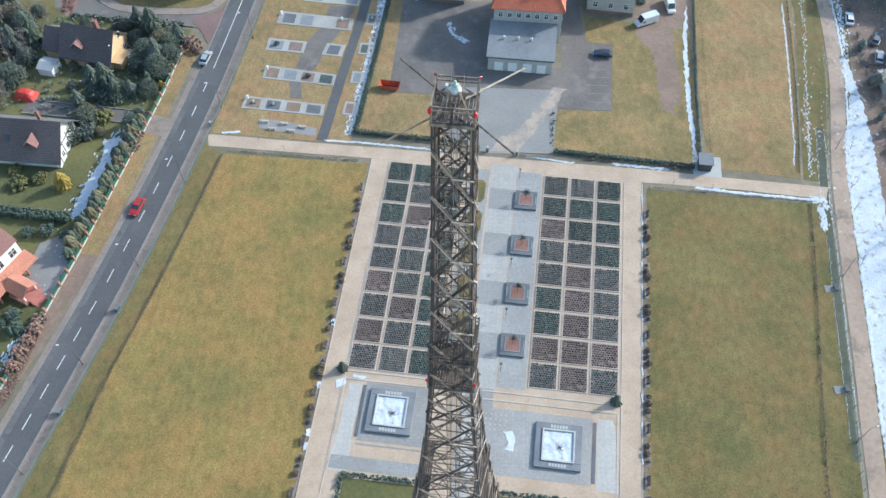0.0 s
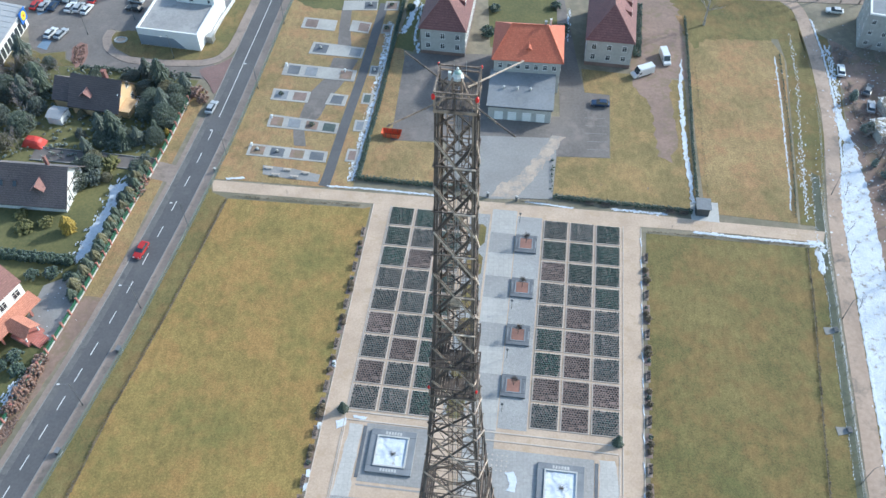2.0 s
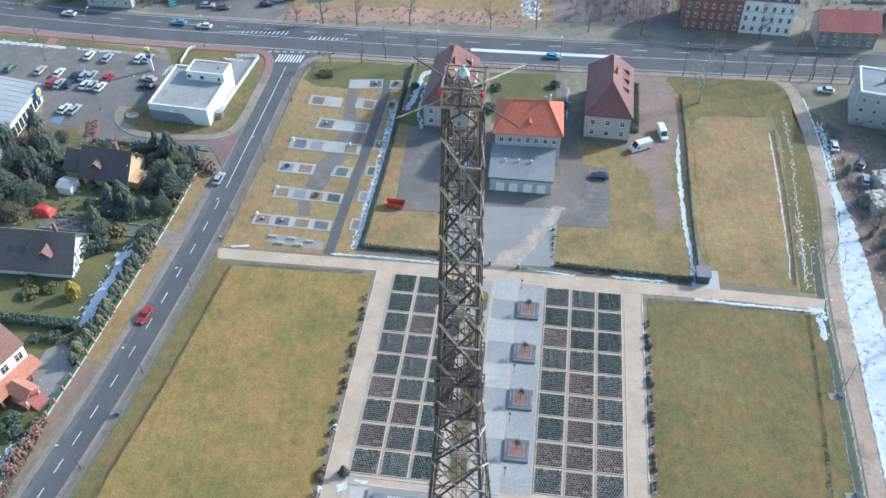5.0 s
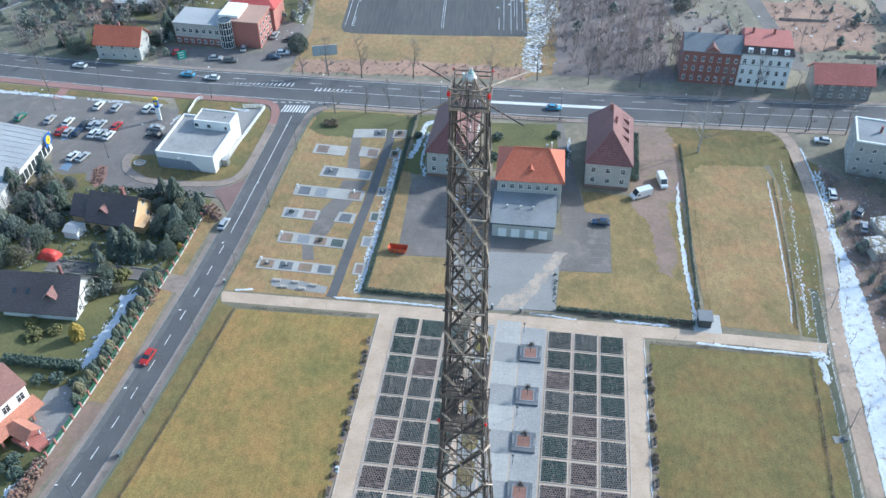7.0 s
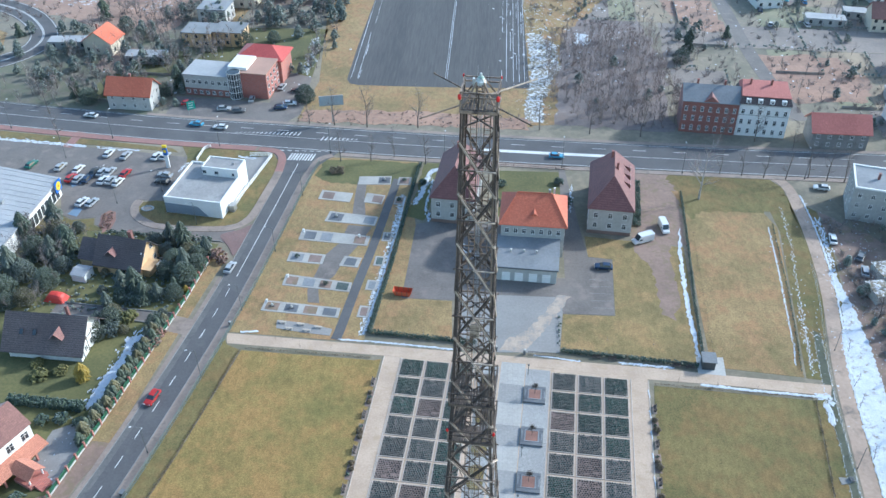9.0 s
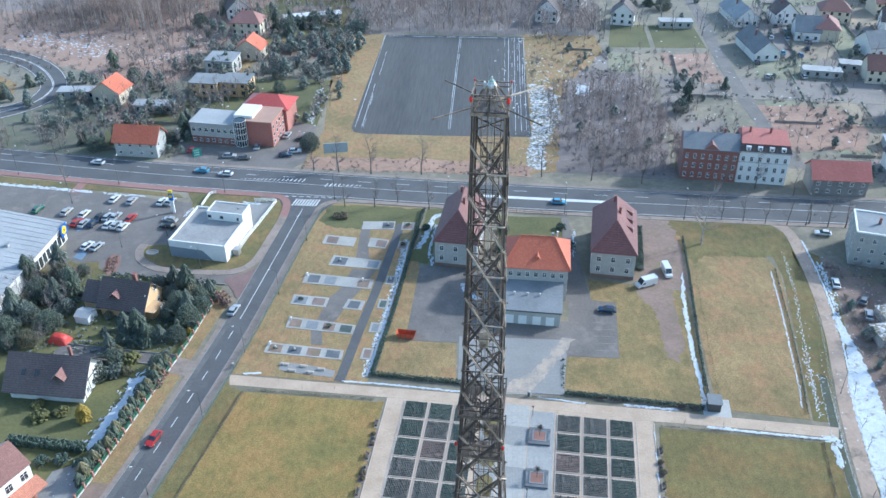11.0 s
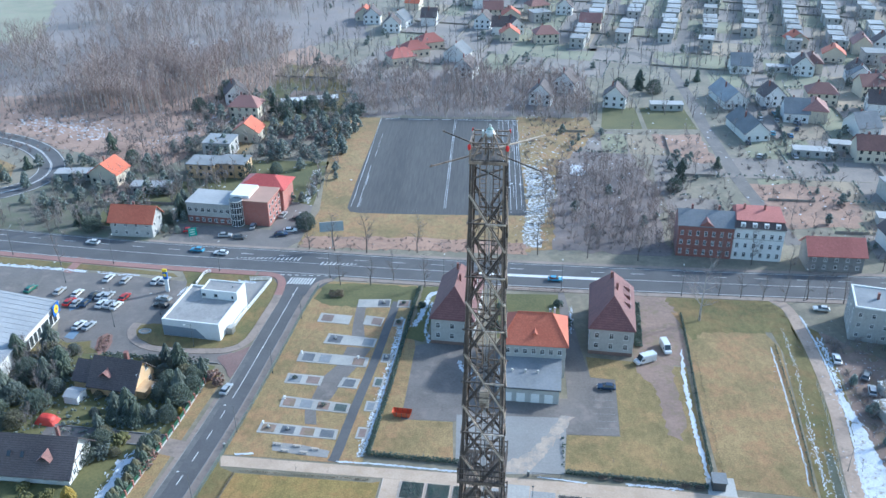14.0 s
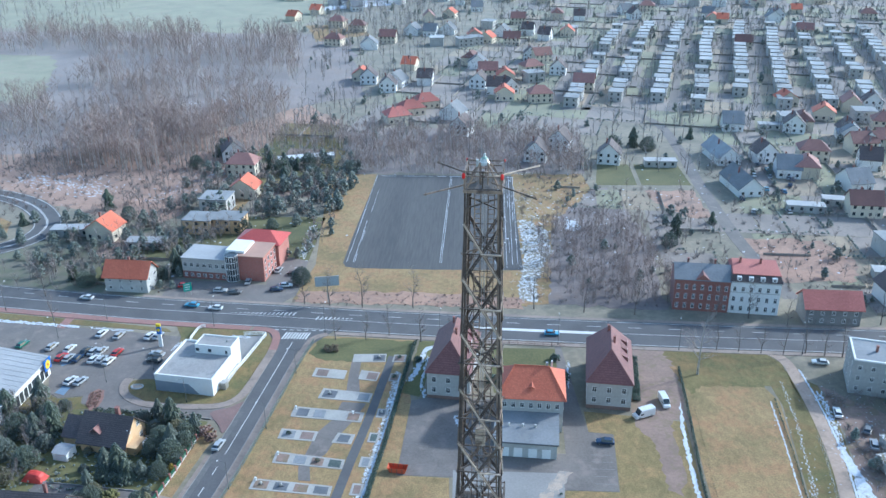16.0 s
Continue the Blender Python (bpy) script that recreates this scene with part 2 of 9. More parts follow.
BIRCH = mat("pale_birch_bark", (0.42, 0.38, 0.35), (0.62, 0.575, 0.53), 0.3, 3, 0.9, 0.3, 0.15, c=(0.1, 0.085, 0.075))
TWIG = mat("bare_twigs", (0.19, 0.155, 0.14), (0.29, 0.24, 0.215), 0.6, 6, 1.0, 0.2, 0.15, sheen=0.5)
# far-wood twigs: haze put into a paler base colour and stronger sheen
TWIG_PALE = mat("haze_pale_twigs", (0.29, 0.265, 0.255), (0.40, 0.37, 0.355), 0.8, 20, 1.0, 0.2, 0.15, sheen=0.8)
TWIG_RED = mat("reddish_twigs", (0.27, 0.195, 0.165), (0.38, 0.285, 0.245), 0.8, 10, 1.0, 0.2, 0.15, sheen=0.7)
NEEDLE = mat("dark_needles", (0.045, 0.062, 0.044), (0.10, 0.118, 0.075), 0.5, 4, 0.9, 0.3, 0.25, sheen=0.5)
NEEDLE_BLUE = mat("grey_green_spruce_needles", (0.07, 0.086, 0.068), (0.13, 0.146, 0.112), 0.5, 4, 0.9, 0.3, 0.2, sheen=0.5)
NEEDLE_GOLD = mat("golden_thuja", (0.24, 0.17, 0.025), (0.38, 0.27, 0.05), 0.4, 3, 0.9, 0.3, 0.1)
NEEDLE_BROWN = mat("brownish_thuja", (0.09, 0.082, 0.04), (0.155, 0.138, 0.068), 0.4, 3, 0.9, 0.3, 0.2, sheen=0.5)
HEDGE = mat("dark_hedge_leaves", (0.026, 0.046, 0.03), (0.06, 0.085, 0.05), 0.4, 4, 0.9, 0.3, 0.1, sheen=0.5)
HEDGE_BROWN = mat("leafless_hedge", (0.10, 0.075, 0.045), (0.17, 0.13, 0.08), 0.4, 4, 1.0, 0.3, 0.1)
BUSH_RED = mat("russet_shrub", (0.15, 0.085, 0.06), (0.235, 0.135, 0.095), 0.4, 4, 1.0, 0.3, 0.12, sheen=0.5)
PLANT_GREEN = mat("evergreen_bedding", (0.035, 0.065, 0.052), (0.085, 0.12, 0.095), 0.3, 5, 0.95, 0.3, 0.2)
PLANT_RED = mat("dark_reddish_heather", (0.038, 0.04, 0.036), (0.075, 0.07, 0.06), 0.3, 5, 0.95, 0.3, 0.2)
PLANT_GREY = mat("grey_green_heather", (0.042, 0.062, 0.058), (0.09, 0.112, 0.102), 0.3, 5, 0.95, 0.3, 0.2)
WHITE = mat("white_render", (0.74, 0.74, 0.73), (0.83, 0.83, 0.82), 0.8, 7, 0.85, 0.1, 0.04)
GREY_RENDER = mat("grey_render", (0.40, 0.395, 0.38), (0.50, 0.495, 0.475), 0.8, 6, 0.9, 0.15, 0.05, c=(0.36, 0.35, 0.33))
DARK_RENDER = mat("dark_grey_render", (0.19, 0.19, 0.19), (0.26, 0.26, 0.255), 0.8, 6, 0.9, 0.15, 0.05, c=(0.16, 0.155, 0.15))
CREAM = mat("cream_render", (0.60, 0.53, 0.42), (0.70, 0.63, 0.50), 0.8, 6, 0.9, 0.15, 0.12)
OCHRE = mat("ochre_render", (0.62, 0.42, 0.22), (0.72, 0.50, 0.28), 0.8, 6, 0.9, 0.15, 0.1)
BRICK = tiled("red_brick_wall", (0.24, 0.09, 0.075), (0.31, 0.12, 0.098), (0.2, 0.14, 0.12), 0.25, 0.08, 0.008, upright=True)
BRICK_BRIGHT = tiled("new_red_brick", (0.36, 0.125, 0.095), (0.45, 0.16, 0.125), (0.3, 0.18, 0.15), 0.25, 0.08, 0.008, upright=True)
ROOF_ORANGE = tiled("new_orange_roof_tiles", (0.54, 0.14, 0.075), (0.62, 0.18, 0.10), (0.44, 0.11, 0.055), 0.3, 0.34, 0.03)
ROOF_MAROON = tiled("old_maroon_roof_tiles", (0.19, 0.085, 0.08), (0.26, 0.12, 0.11), (0.10, 0.045, 0.045), 0.3, 0.34, 0.03)
ROOF_RED = tiled("red_roof_tiles", (0.40, 0.135, 0.11), (0.50, 0.175, 0.145), (0.3, 0.09, 0.07), 0.3, 0.34, 0.03, vary=0.2)
ROOF_BRIGHT = tiled("bright_red_roof_tiles", (0.56, 0.09, 0.08), (0.64, 0.12, 0.105), (0.42, 0.06, 0.055), 0.3, 0.34, 0.03, vary=0.1)
# red greyed towards haze for the far suburb roofs
ROOF_DULL = tiled("dull_red_roof_tiles", (0.26, 0.135, 0.115), (0.35, 0.18, 0.15), (0.2, 0.1, 0.09), 0.3, 0.34, 0.03, vary=0.3)
ROOF_DARK = tiled("dark_brown_roof_tiles", (0.12, 0.092, 0.09), (0.175, 0.137, 0.132), (0.05, 0.04, 0.04), 0.3, 0.34, 0.03)
ROOF_GREY = mat("grey_roofing_felt", (0.18, 0.19, 0.205), (0.25, 0.26, 0.275), 0.6, 6, 0.95, 0.15, 0.12, c=(0.22, 0.225, 0.23))
# far flat roofs, haze mixed into the base colour as paleness
ROOF_TAR = mat("haze_pale_roofing", (0.22, 0.225, 0.24), (0.33, 0.34, 0.355), 0.6, 6, 1.0, 0.15, 0.3, c=(0.26, 0.26, 0.265), sheen=0.3)
ROOF_PALE = mat("pale_metal_roof", (0.30, 0.305, 0.315), (0.38, 0.385, 0.395), 0.7, 7, 0.85, 0.15, 0.1, c=(0.34, 0.34, 0.35))
ROOF_SHOP = mat("grey_gravel_roof", (0.26, 0.25, 0.245), (0.34, 0.33, 0.32), 0.7, 7, 0.9, 0.2, 0, c=(0.24, 0.23, 0.23))
TERRACOTTA = tiled("terracotta_tiles", (0.42, 0.175, 0.115), (0.52, 0.225, 0.15), (0.32, 0.12, 0.07), 0.3, 0.34, 0.03)
PLINTH = mat("dull_brown_plinth", (0.17, 0.115, 0.095), (0.25, 0.17, 0.14), 0.4, 4, 0.9, 0.2, 0.05)
METAL = plain("galvanised_steel", (0.42, 0.43, 0.44), 0.45, 0.7)
LAMP_GREY = plain("dull_grey_steel", (0.20, 0.205, 0.21), 0.55, 0.5)
PAINT_DARK = plain("dark_painted_steel", (0.06, 0.065, 0.07), 0.5)
FENCE_WIRE = plain("dull_fence_wire", (0.16, 0.20, 0.185), 0.7)
GREEN_PAINT = plain("green_fence_paint", (0.035, 0.14, 0.085), 0.6)
RED_PAINT = plain("red_paint", (0.58, 0.06, 0.045), 0.5)
WHITE_PAINT = plain("white_paint", (0.78, 0.78, 0.77), 0.5)
LINE = mat("worn_road_paint", (0.58, 0.58, 0.57), (0.72, 0.72, 0.71), 0.3, 3, 0.8, 0.05, 0)
YELLOW = plain("yellow_panel", (0.80, 0.58, 0.03), 0.4)
BAY_BLUE = mat("blue_bay_paint", (0.12, 0.19, 0.28), (0.17, 0.25, 0.35), 0.4, 3, 0.8, 0.1, 0)
FENCE_WOOD = mat("weathered_fence_boards", (0.24, 0.22, 0.19), (0.36, 0.33, 0.29), 0.4, 5, 0.95, 0.2, 0.1)
# FAR_ ground: paler, greyer base and more sheen, haze put into the colour
FAR_GRASS = mat("haze_pale_grass", (0.17, 0.165, 0.09), (0.26, 0.245, 0.14), 1.2, 20, 1.0, 0.5, 0, c=(0.25, 0.21, 0.13), sheen=0.28)
FAR_DRY = mat("haze_dry_grass", (0.25, 0.19, 0.12), (0.35, 0.265, 0.17), 1.2, 20, 1.0, 0.5, 0, c=(0.22, 0.19, 0.12), sheen=0.28)
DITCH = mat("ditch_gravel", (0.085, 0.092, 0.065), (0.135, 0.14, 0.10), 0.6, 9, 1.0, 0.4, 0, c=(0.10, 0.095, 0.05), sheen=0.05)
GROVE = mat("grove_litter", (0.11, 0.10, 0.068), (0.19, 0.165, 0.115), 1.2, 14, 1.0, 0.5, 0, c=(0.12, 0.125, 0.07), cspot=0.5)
FAR_EARTH = mat("haze_bare_earth", (0.19, 0.155, 0.13), (0.27, 0.22, 0.185), 1.2, 20, 1.0, 0.5, 0, sheen=0.28)
# lightened base and heavy sheen, for haze over the far evergreens
EVERGREEN = mat("mixed_evergreen", (0.075, 0.095, 0.075), (0.14, 0.155, 0.118), 0.8, 9, 0.95, 0.3, 0.2, sheen=0.8)
BLUE = plain("blue_panel", (0.03, 0.13, 0.45), 0.4)
TEAL = plain("teal_road_sign", (0.03, 0.32, 0.25), 0.5)
ORANGE_PLASTIC = plain("red_skip_paint", (0.55, 0.11, 0.05), 0.6)
TYRE = plain("tyre_rubber", (0.025, 0.025, 0.026), 0.9)
RUST = mat("rusty_iron", (0.12, 0.07, 0.05), (0.2, 0.12, 0.085), 0.2, 2, 0.9, 0.3, 0.1)
GLASS = plain("window_glass", (0.045, 0.055, 0.065), 0.08)
GLASS.node_tree.nodes["Principled BSDF"].inputs["Specular IOR Level"].default_value = 0.8
LAMP_RED = plain("red_lamp_glass", (0.75, 0.03, 0.03), 0.25)


# ---- building blocks ----
def part(name, bm, material, parent=None, label=""):
    me = bpy.data.meshes.new(name)
    bm.normal_update()
    bm.to_mesh(me)
    bm.free()
    me.materials.append(material)
    ob = new(name, me)
    ob.parent = parent
    return tagged(ob, label)


def share(name, me, parent, m, label=""):
    """Another piece on the same mesh data, at the pose m under its thing."""
    ob = new(name, me)
    ob.parent = parent
    ob.matrix_basis = m
    return tagged(ob, label)


def raw(name, verts, faces, material, parent=None, label=""):
    me = bpy.data.meshes.new(name)
    me.from_pydata([tuple(map(float, v)) for v in verts], [], faces)
    me.materials.append(material)
    ob = new(name, me)
    ob.parent = parent
    return tagged(ob, label)


def thing(name, label, category, m=None, group="", kind=""):
    e = new(name)
    e.empty_display_size = 0.5
    if m is not None:
        e.matrix_basis = m
    return tagged(e, label, category, group, kind)


def setting(name, bm, material, label, category):
    return tagged(part(name, bm, material, None), label, category, "", "structure")


def box(bm, x0, x1, y0, y1, z0, z1, m=None):
    vs = [bm.verts.new(p) for p in ((x0, y0, z0), (x1, y0, z0), (x1, y1, z0), (x0, y1, z0), (x0, y0, z1), (x1, y0, z1), (x1, y1, z1), (x0, y1, z1))]
    if m is not None:
        for v in vs:
            v.co = m @ v.co
    for q in ((0, 3, 2, 1), (4, 5, 6, 7), (0, 1, 5, 4), (1, 2, 6, 5), (2, 3, 7, 6), (3, 0, 4, 7)):
        bm.faces.new([vs[i] for i in q])


def prism(bm, pts, z0, z1):
    """A flat polygon (any winding) raised from z0 to z1."""
    area = sum(a[0] * b[1] - b[0] * a[1] for a, b in zip(pts, pts[1:] + pts[:1]))
    if area < 0:
        pts = pts[::-1]
    lo, hi = [bm.verts.new((x, y, z0)) for x, y in pts], [bm.verts.new((x, y, z1)) for x, y in pts]
    bm.faces.new(hi)
    bm.faces.new(lo[::-1])
    for i in range(len(pts)):
        j = (i + 1) % len(pts)
        bm.faces.new((lo[i], lo[j], hi[j], hi[i]))


def beam(bm, a, b, w, d=None, up=(0, 0, 1), ext=0.0):
    """A squared timber or bar from a to b."""
    a, b = Vector(a), Vector(b)
    d = w if d is None else d
    t = (b - a).normalized()
    a, b = a - t * ext, b + t * ext
    u = Vector(up)
    if abs(t.dot(u)) > 0.95:
        u = Vector((0, 1, 0))
    s = t.cross(u).normalized() * w / 2
    u = s.cross(t).normalized() * d / 2
    ring = [(-1, -1), (1, -1), (1, 1), (-1, 1)]
    p = [bm.verts.new(a + s * i + u * j) for i, j in ring]
    q = [bm.verts.new(b + s * i + u * j) for i, j in ring]
    bm.faces.new(p[::-1])
    bm.faces.new(q)
    for i in range(4):
        j = (i + 1) % 4
        bm.faces.new((p[i], p[j], q[j], q[i]))


def rod(bm, a, b, r0, r1=None, n=8):
    a, b = Vector(a), Vector(b)
    r1 = r0 if r1 is None else r1
    t = (b - a).normalized()
    u = Vector((1, 0, 0)) if abs(t.z) > 0.9 else Vector((0, 0, 1))
    s = t.cross(u).normalized()
    u = s.cross(t)
    p = [bm.verts.new(a + (s * math.cos(k) + u * math.sin(k)) * r0) for k in [2 * math.pi * i / n for i in range(n)]]
    q = [bm.verts.new(b + (s * math.cos(k) + u * math.sin(k)) * r1) for k in [2 * math.pi * i / n for i in range(n)]]
    bm.faces.new(p[::-1])
    bm.faces.new(q)
    for i in range(n):
        j = (i + 1) % n
        bm.faces.new((p[i], p[j], q[j], q[i]))


def lathe(bm, prof, n=14, c=(0, 0)):
    """A turned shape from (radius, z) rows."""
    rings = [[bm.verts.new((c[0] + r * math.cos(2 * math.pi * i / n), c[1] + r * math.sin(2 * math.pi * i / n), z)) for i in range(n)] for r, z in prof]
    for lo, hi in zip(rings, rings[1:]):
        for i in range(n):
            j = (i + 1) % n
            bm.faces.new((lo[i], lo[j], hi[j], hi[i]))
    bm.faces.new(rings[0][::-1])
    bm.faces.new(rings[-1])


def B():
    return bmesh.new()


def along(pts, s):
    """The place and heading at s metres along a line of points."""
    for a, b in zip(pts, pts[1:]):
        d = math.dist(a, b)
        if s <= d or b == pts[-1]:
            k = s / d
            return (a[0] + (b[0] - a[0]) * k, a[1] + (b[1] - a[1]) * k), math.atan2(b[1] - a[1], b[0] - a[0])
        s -= d


def length(pts):
    return sum(math.dist(a, b) for a, b in zip(pts, pts[1:]))


def offset(pts, d):
    """The line shifted by d metres to its right."""
    out = []
    for i, p in enumerate(pts):
        a, b = pts[max(0, i - 1)], pts[min(len(pts) - 1, i + 1)]
        h = math.atan2(b[1] - a[1], b[0] - a[0])
        out.append((p[0] + math.sin(h) * d, p[1] - math.cos(h) * d))
    return out


def smooth(pts, n=6):
    """A rounded line through the points (Catmull-Rom)."""
    out = []
    e = [pts[0], *pts, pts[-1]]
    for a, b, c, d in zip(e, e[1:], e[2:], e[3:]):
        for k in range(n):
            t = k / n
            out.append(tuple(0.5 * (2 * q + (r - p) * t + (2 * p - 5 * q + 4 * r - s) * t * t + (3 * q - p - 3 * r + s) * t ** 3) for p, q, r, s in zip(a, b, c, d)))
    return out + [pts[-1]]


def strip(bm, pts, d0, d1, z0, z1):
    """A strip along a line, from d0 to d1 metres to its right, as one closed outline."""
    l, r = offset(pts, d0), offset(pts, d1)
    n = len(pts)
    lo = [[bm.verts.new((*p, z0)) for p in q] for q in (l, r)]
    hi = [[bm.verts.new((*p, z1)) for p in q] for q in (l, r)]
    for i in range(n - 1):
        bm.faces.new((hi[0][i], hi[1][i], hi[1][i + 1], hi[0][i + 1]))
        bm.faces.new((lo[0][i], hi[0][i], hi[0][i + 1], lo[0][i + 1]))
        bm.faces.new((hi[1][i], lo[1][i], lo[1][i + 1], hi[1][i + 1]))


TURN_PARK = -4.3
PK = pose(0, 0, 0, 0, 0, TURN_PARK)


def inpark(pts):
    return [tuple((PK @ Vector((u, v, 0)))[:2]) for u, v in pts]


# ---- ground and paving ----
def ragged(pts, step=1.2, amp=0.35, seed=1):
    """A polygon outline broken into short, uneven edges."""
    rnd, out = random.Random(seed), []
    for a, b in zip(pts, pts[1:] + pts[:1]):
        n = max(1, int(math.dist(a, b) / step))
        for k in range(n):
            t = k / n
            out.append((a[0] + (b[0] - a[0]) * t + rnd.uniform(-amp, amp), a[1] + (b[1] - a[1]) * t + rnd.uniform(-amp, amp)))
    return out


def sheet(name, pts, material, label, category, z=0.02, low=-0.3):
    bm = B()
    prism(bm, list(pts), low, z)
    return setting(name, bm, material, label, category)


bm = B()
prism(bm, [(-4500, -1500), (4500, -1500), (4500, 4500), (-4500, 4500)], -2.0, 0.0)
setting("ground", bm, GROUND, "dull brown scrubby winter ground reaching the horizon", "ground")

# park: gravel base, lawns, walks
sheet("park_gravel", inpark([(-27.6, -60), (29.2, -60), (29.2, 88.5), (-27.6, 88.5)]), GRAVEL, "beige compacted gravel of the formal garden walks", "path", 0.03)
sheet("lawn_west", [(-52.8, 88.9), (-23.2, 87.4), *inpark([(-28.2, 86), (-28.2, -60)]), (-80, -60), (-66.6, 16.5), (-63.2, 36.9), (-58.2, 59.3)], LAWN, "large yellow-olive winter lawn beside the garden", "lawn", 0.05)
sheet("lawn_east", [(36.7, 83.2), (69.4, 80.8), (67.3, 63.9), (64.1, 41.8), (61.7, 23.9), (51, -60), *inpark([(30.2, -60), (30.2, 80)])], LAWN_MIX, "large olive-brown winter lawn beside the garden", "lawn", 0.05)
NPATH_N = [(-57.5, 94.2), (-26.4, 92.3), (4.3, 90.5), (37.9, 88.4), (52, 87.1), (74, 85.4)]
NPATH_S = [(-56.5, 90.9), (-22.3, 89.0), (11.6, 87.4), (35.2, 85.0), (55.1, 83.9), (73, 82.2)]
sheet("cross_path", NPATH_N + NPATH_S[::-1], GRAVEL, "beige gravel path crossing north of the flower beds", "path", 0.045)
sheet("verge_west", [(-56.5, 90.5), (-53.2, 89.0), (-58.4, 59.3), (-63.4, 36.9), (-66.8, 16.5), (-80, -60), (-88, -60), (-68.8, 33.2), (-62.3, 66), (-58.2, 94)], LAWN_MIX, "rough grass strip between road fence and lawn", "grass", 0.03)
sheet("verge_east", [(69.6, 80.8), (73, 82), (72.4, 66), (69.5, 42), (66.8, 18), (58, -60), (51.3, -60), (61.9, 23.9), (64.3, 41.8), (67.5, 63.9)], LAWN_MIX, "rough dry grass strip beside the gravel track", "grass", 0.03)

# plaza paving
sheet("central_lane", inpark([(-2.0, 36.5), (3.2, 36.5), (3.2, 88.6), (-2.0, 88.6)]), SLAB, "pale stone slab lane between the flower beds", "pavement", 0.05)
for i in range(5):
    v = 82.0 - 11.35 * i
    sheet("lane_band", inpark([(-1.9, v - 5.2), (3.1, v - 5.2), (3.1, v + 0.2), (-1.9, v + 0.2)]), SLAB_BLUE, "bluish grey paving field in the pale lane", "pavement", 0.062)
sheet("planter_strip", inpark([(3.4, 37.2), (8.6, 37.2), (8.6, 87.2), (3.4, 87.2)]), SETT, "grey sett paving around the square planters", "pavement", 0.05)
sheet("grass_strip", inpark([(-6.6, 38.5), (-2.4, 38.5), (-2.4, 87.0), (-6.6, 87.0)]), SETT, "grey sett paving beside the central lane", "pavement", 0.05)
for i in range(6):
    v = 84.0 - 8.0 * i
    bm = B()
    prism(bm, inpark([(-6.0, v - 4.8), (-5.2, v - 5.8), (-3.6, v - 5.8), (-2.9, v - 4.8), (-2.9, v - 0.8), (-3.6, v), (-5.2, v), (-6.0, v - 0.8)]), 0.0, 0.1)
    setting("grass_panel", bm, LAWN_MIX, "olive grass panel set in grey paving", "lawn")
sheet("roadside_rust", ragged([(-60, 191.4), (12, 189.8), (12.6, 197), (-20, 200), (-58.5, 199)], 2, 0.8, 17), RUST_SCRUB, "rusty dead grass along the road", "grass", 0.036)
sheet("plaza_west", inpark([(-19.6, 24.4), (-7.6, 24.4), (-7.6, 35.4), (-19.6, 35.4)]), SLAB_BLUE, "bluish grey slab plaza around the basin", "pavement", 0.05)
sheet("plaza_west_side", ragged(inpark([(-23.5, 18.6), (-20.4, 18.6), (-20.4, 35.0), (-22.6, 35.0)]), 1.0, 0.15, 51), SLAB, "pale worn slab field beside the basin", "pavement", 0.048)
sheet("plaza_west_walk", inpark([(-23.4, 19.0), (-7.0, 19.0), (-7.0, 21.4), (-23.4, 21.4)]), SETT, "grey sett band before the tower lawn", "pavement", 0.052)
sheet("plaza_east", inpark([(1.0, 21.2), (20.6, 21.2), (20.6, 33.2), (1.0, 33.2)]), SLAB_BLUE, "bluish grey slab plaza around the basin", "pavement", 0.05)
sheet("plaza_east_side", ragged(inpark([(21.6, 20.5), (25.2, 20.5), (25.0, 26), (24.2, 33.4), (21.6, 33.4)]), 1.0, 0.15, 52), SLAB, "pale worn slab field beside the basin", "pavement", 0.048)
for u, v0, v1 in ((-20.1, 25.0, 34.8), (20.75, 21.6, 32.6)):
    sheet("drain_strip", inpark([(u, v0), (u + 0.6, v0), (u + 0.6, v1), (u, v1)]), GRANITE, "long dark granite strip in the plaza paving", "pavement", 0.09)
sheet("drain_strip", inpark([(-19.6, 23.6), (-7.8, 23.6), (-7.8, 23.9), (-19.6, 23.9)]), PAVE, "thin grey paving strip on the plaza", "pavement", 0.06)
sheet("plaza_middle", inpark([(-2.4, 10.0), (0.9, 10.0), (0.9, 36.0), (-2.4, 36.0)]), SLAB, "pale slab walk leading to the tower", "pavement", 0.052)
sheet("plaza_south", inpark([(-24, -30), (25, -30), (25, 12), (-24, 12)]), GRAVEL, "beige gravel forecourt under the timber tower", "pavement", 0.04)
for s, a, b in (("west", -20.5, -6.5), ("east", 4.5, 18.5)):
    sheet("tower_lawn_" + s, inpark([(a, -14), (b, -14), (b, 17.6), (a, 17.6)]), LAWN_GREEN, "small clipped lawn beside the tower foot", "lawn", 0.07)
bm = B()
for u0, u1, v in ((-23.4, -6.0, 35.6), (1.0, 24.8, 34.6)):
    prism(bm, inpark([(u0, v), (u1, v), (u1, v + 0.25), (u0, v + 0.25)]), 0, 0.12)
    prism(bm, inpark([(u0, v + 1.6), (u1, v + 1.6), (u1, v + 1.85), (u0, v + 1.85)]), 0, 0.12)
for u in (-23.6, 24.9):
    prism(bm, inpark([(u, 18), (u + 0.2, 18), (u + 0.2, 34.4), (u, 34.4)]), 0, 0.1)
for u in (-27.7, -23.9, 25.5, 29.2):
    prism(bm, inpark([(u, -40), (u + 0.16, -40), (u + 0.16, 87.0), (u, 87.0)]), 0, 0.11)
setting("trim", bm, KERB, "pale stone kerb lines edging the garden walks", "kerb")

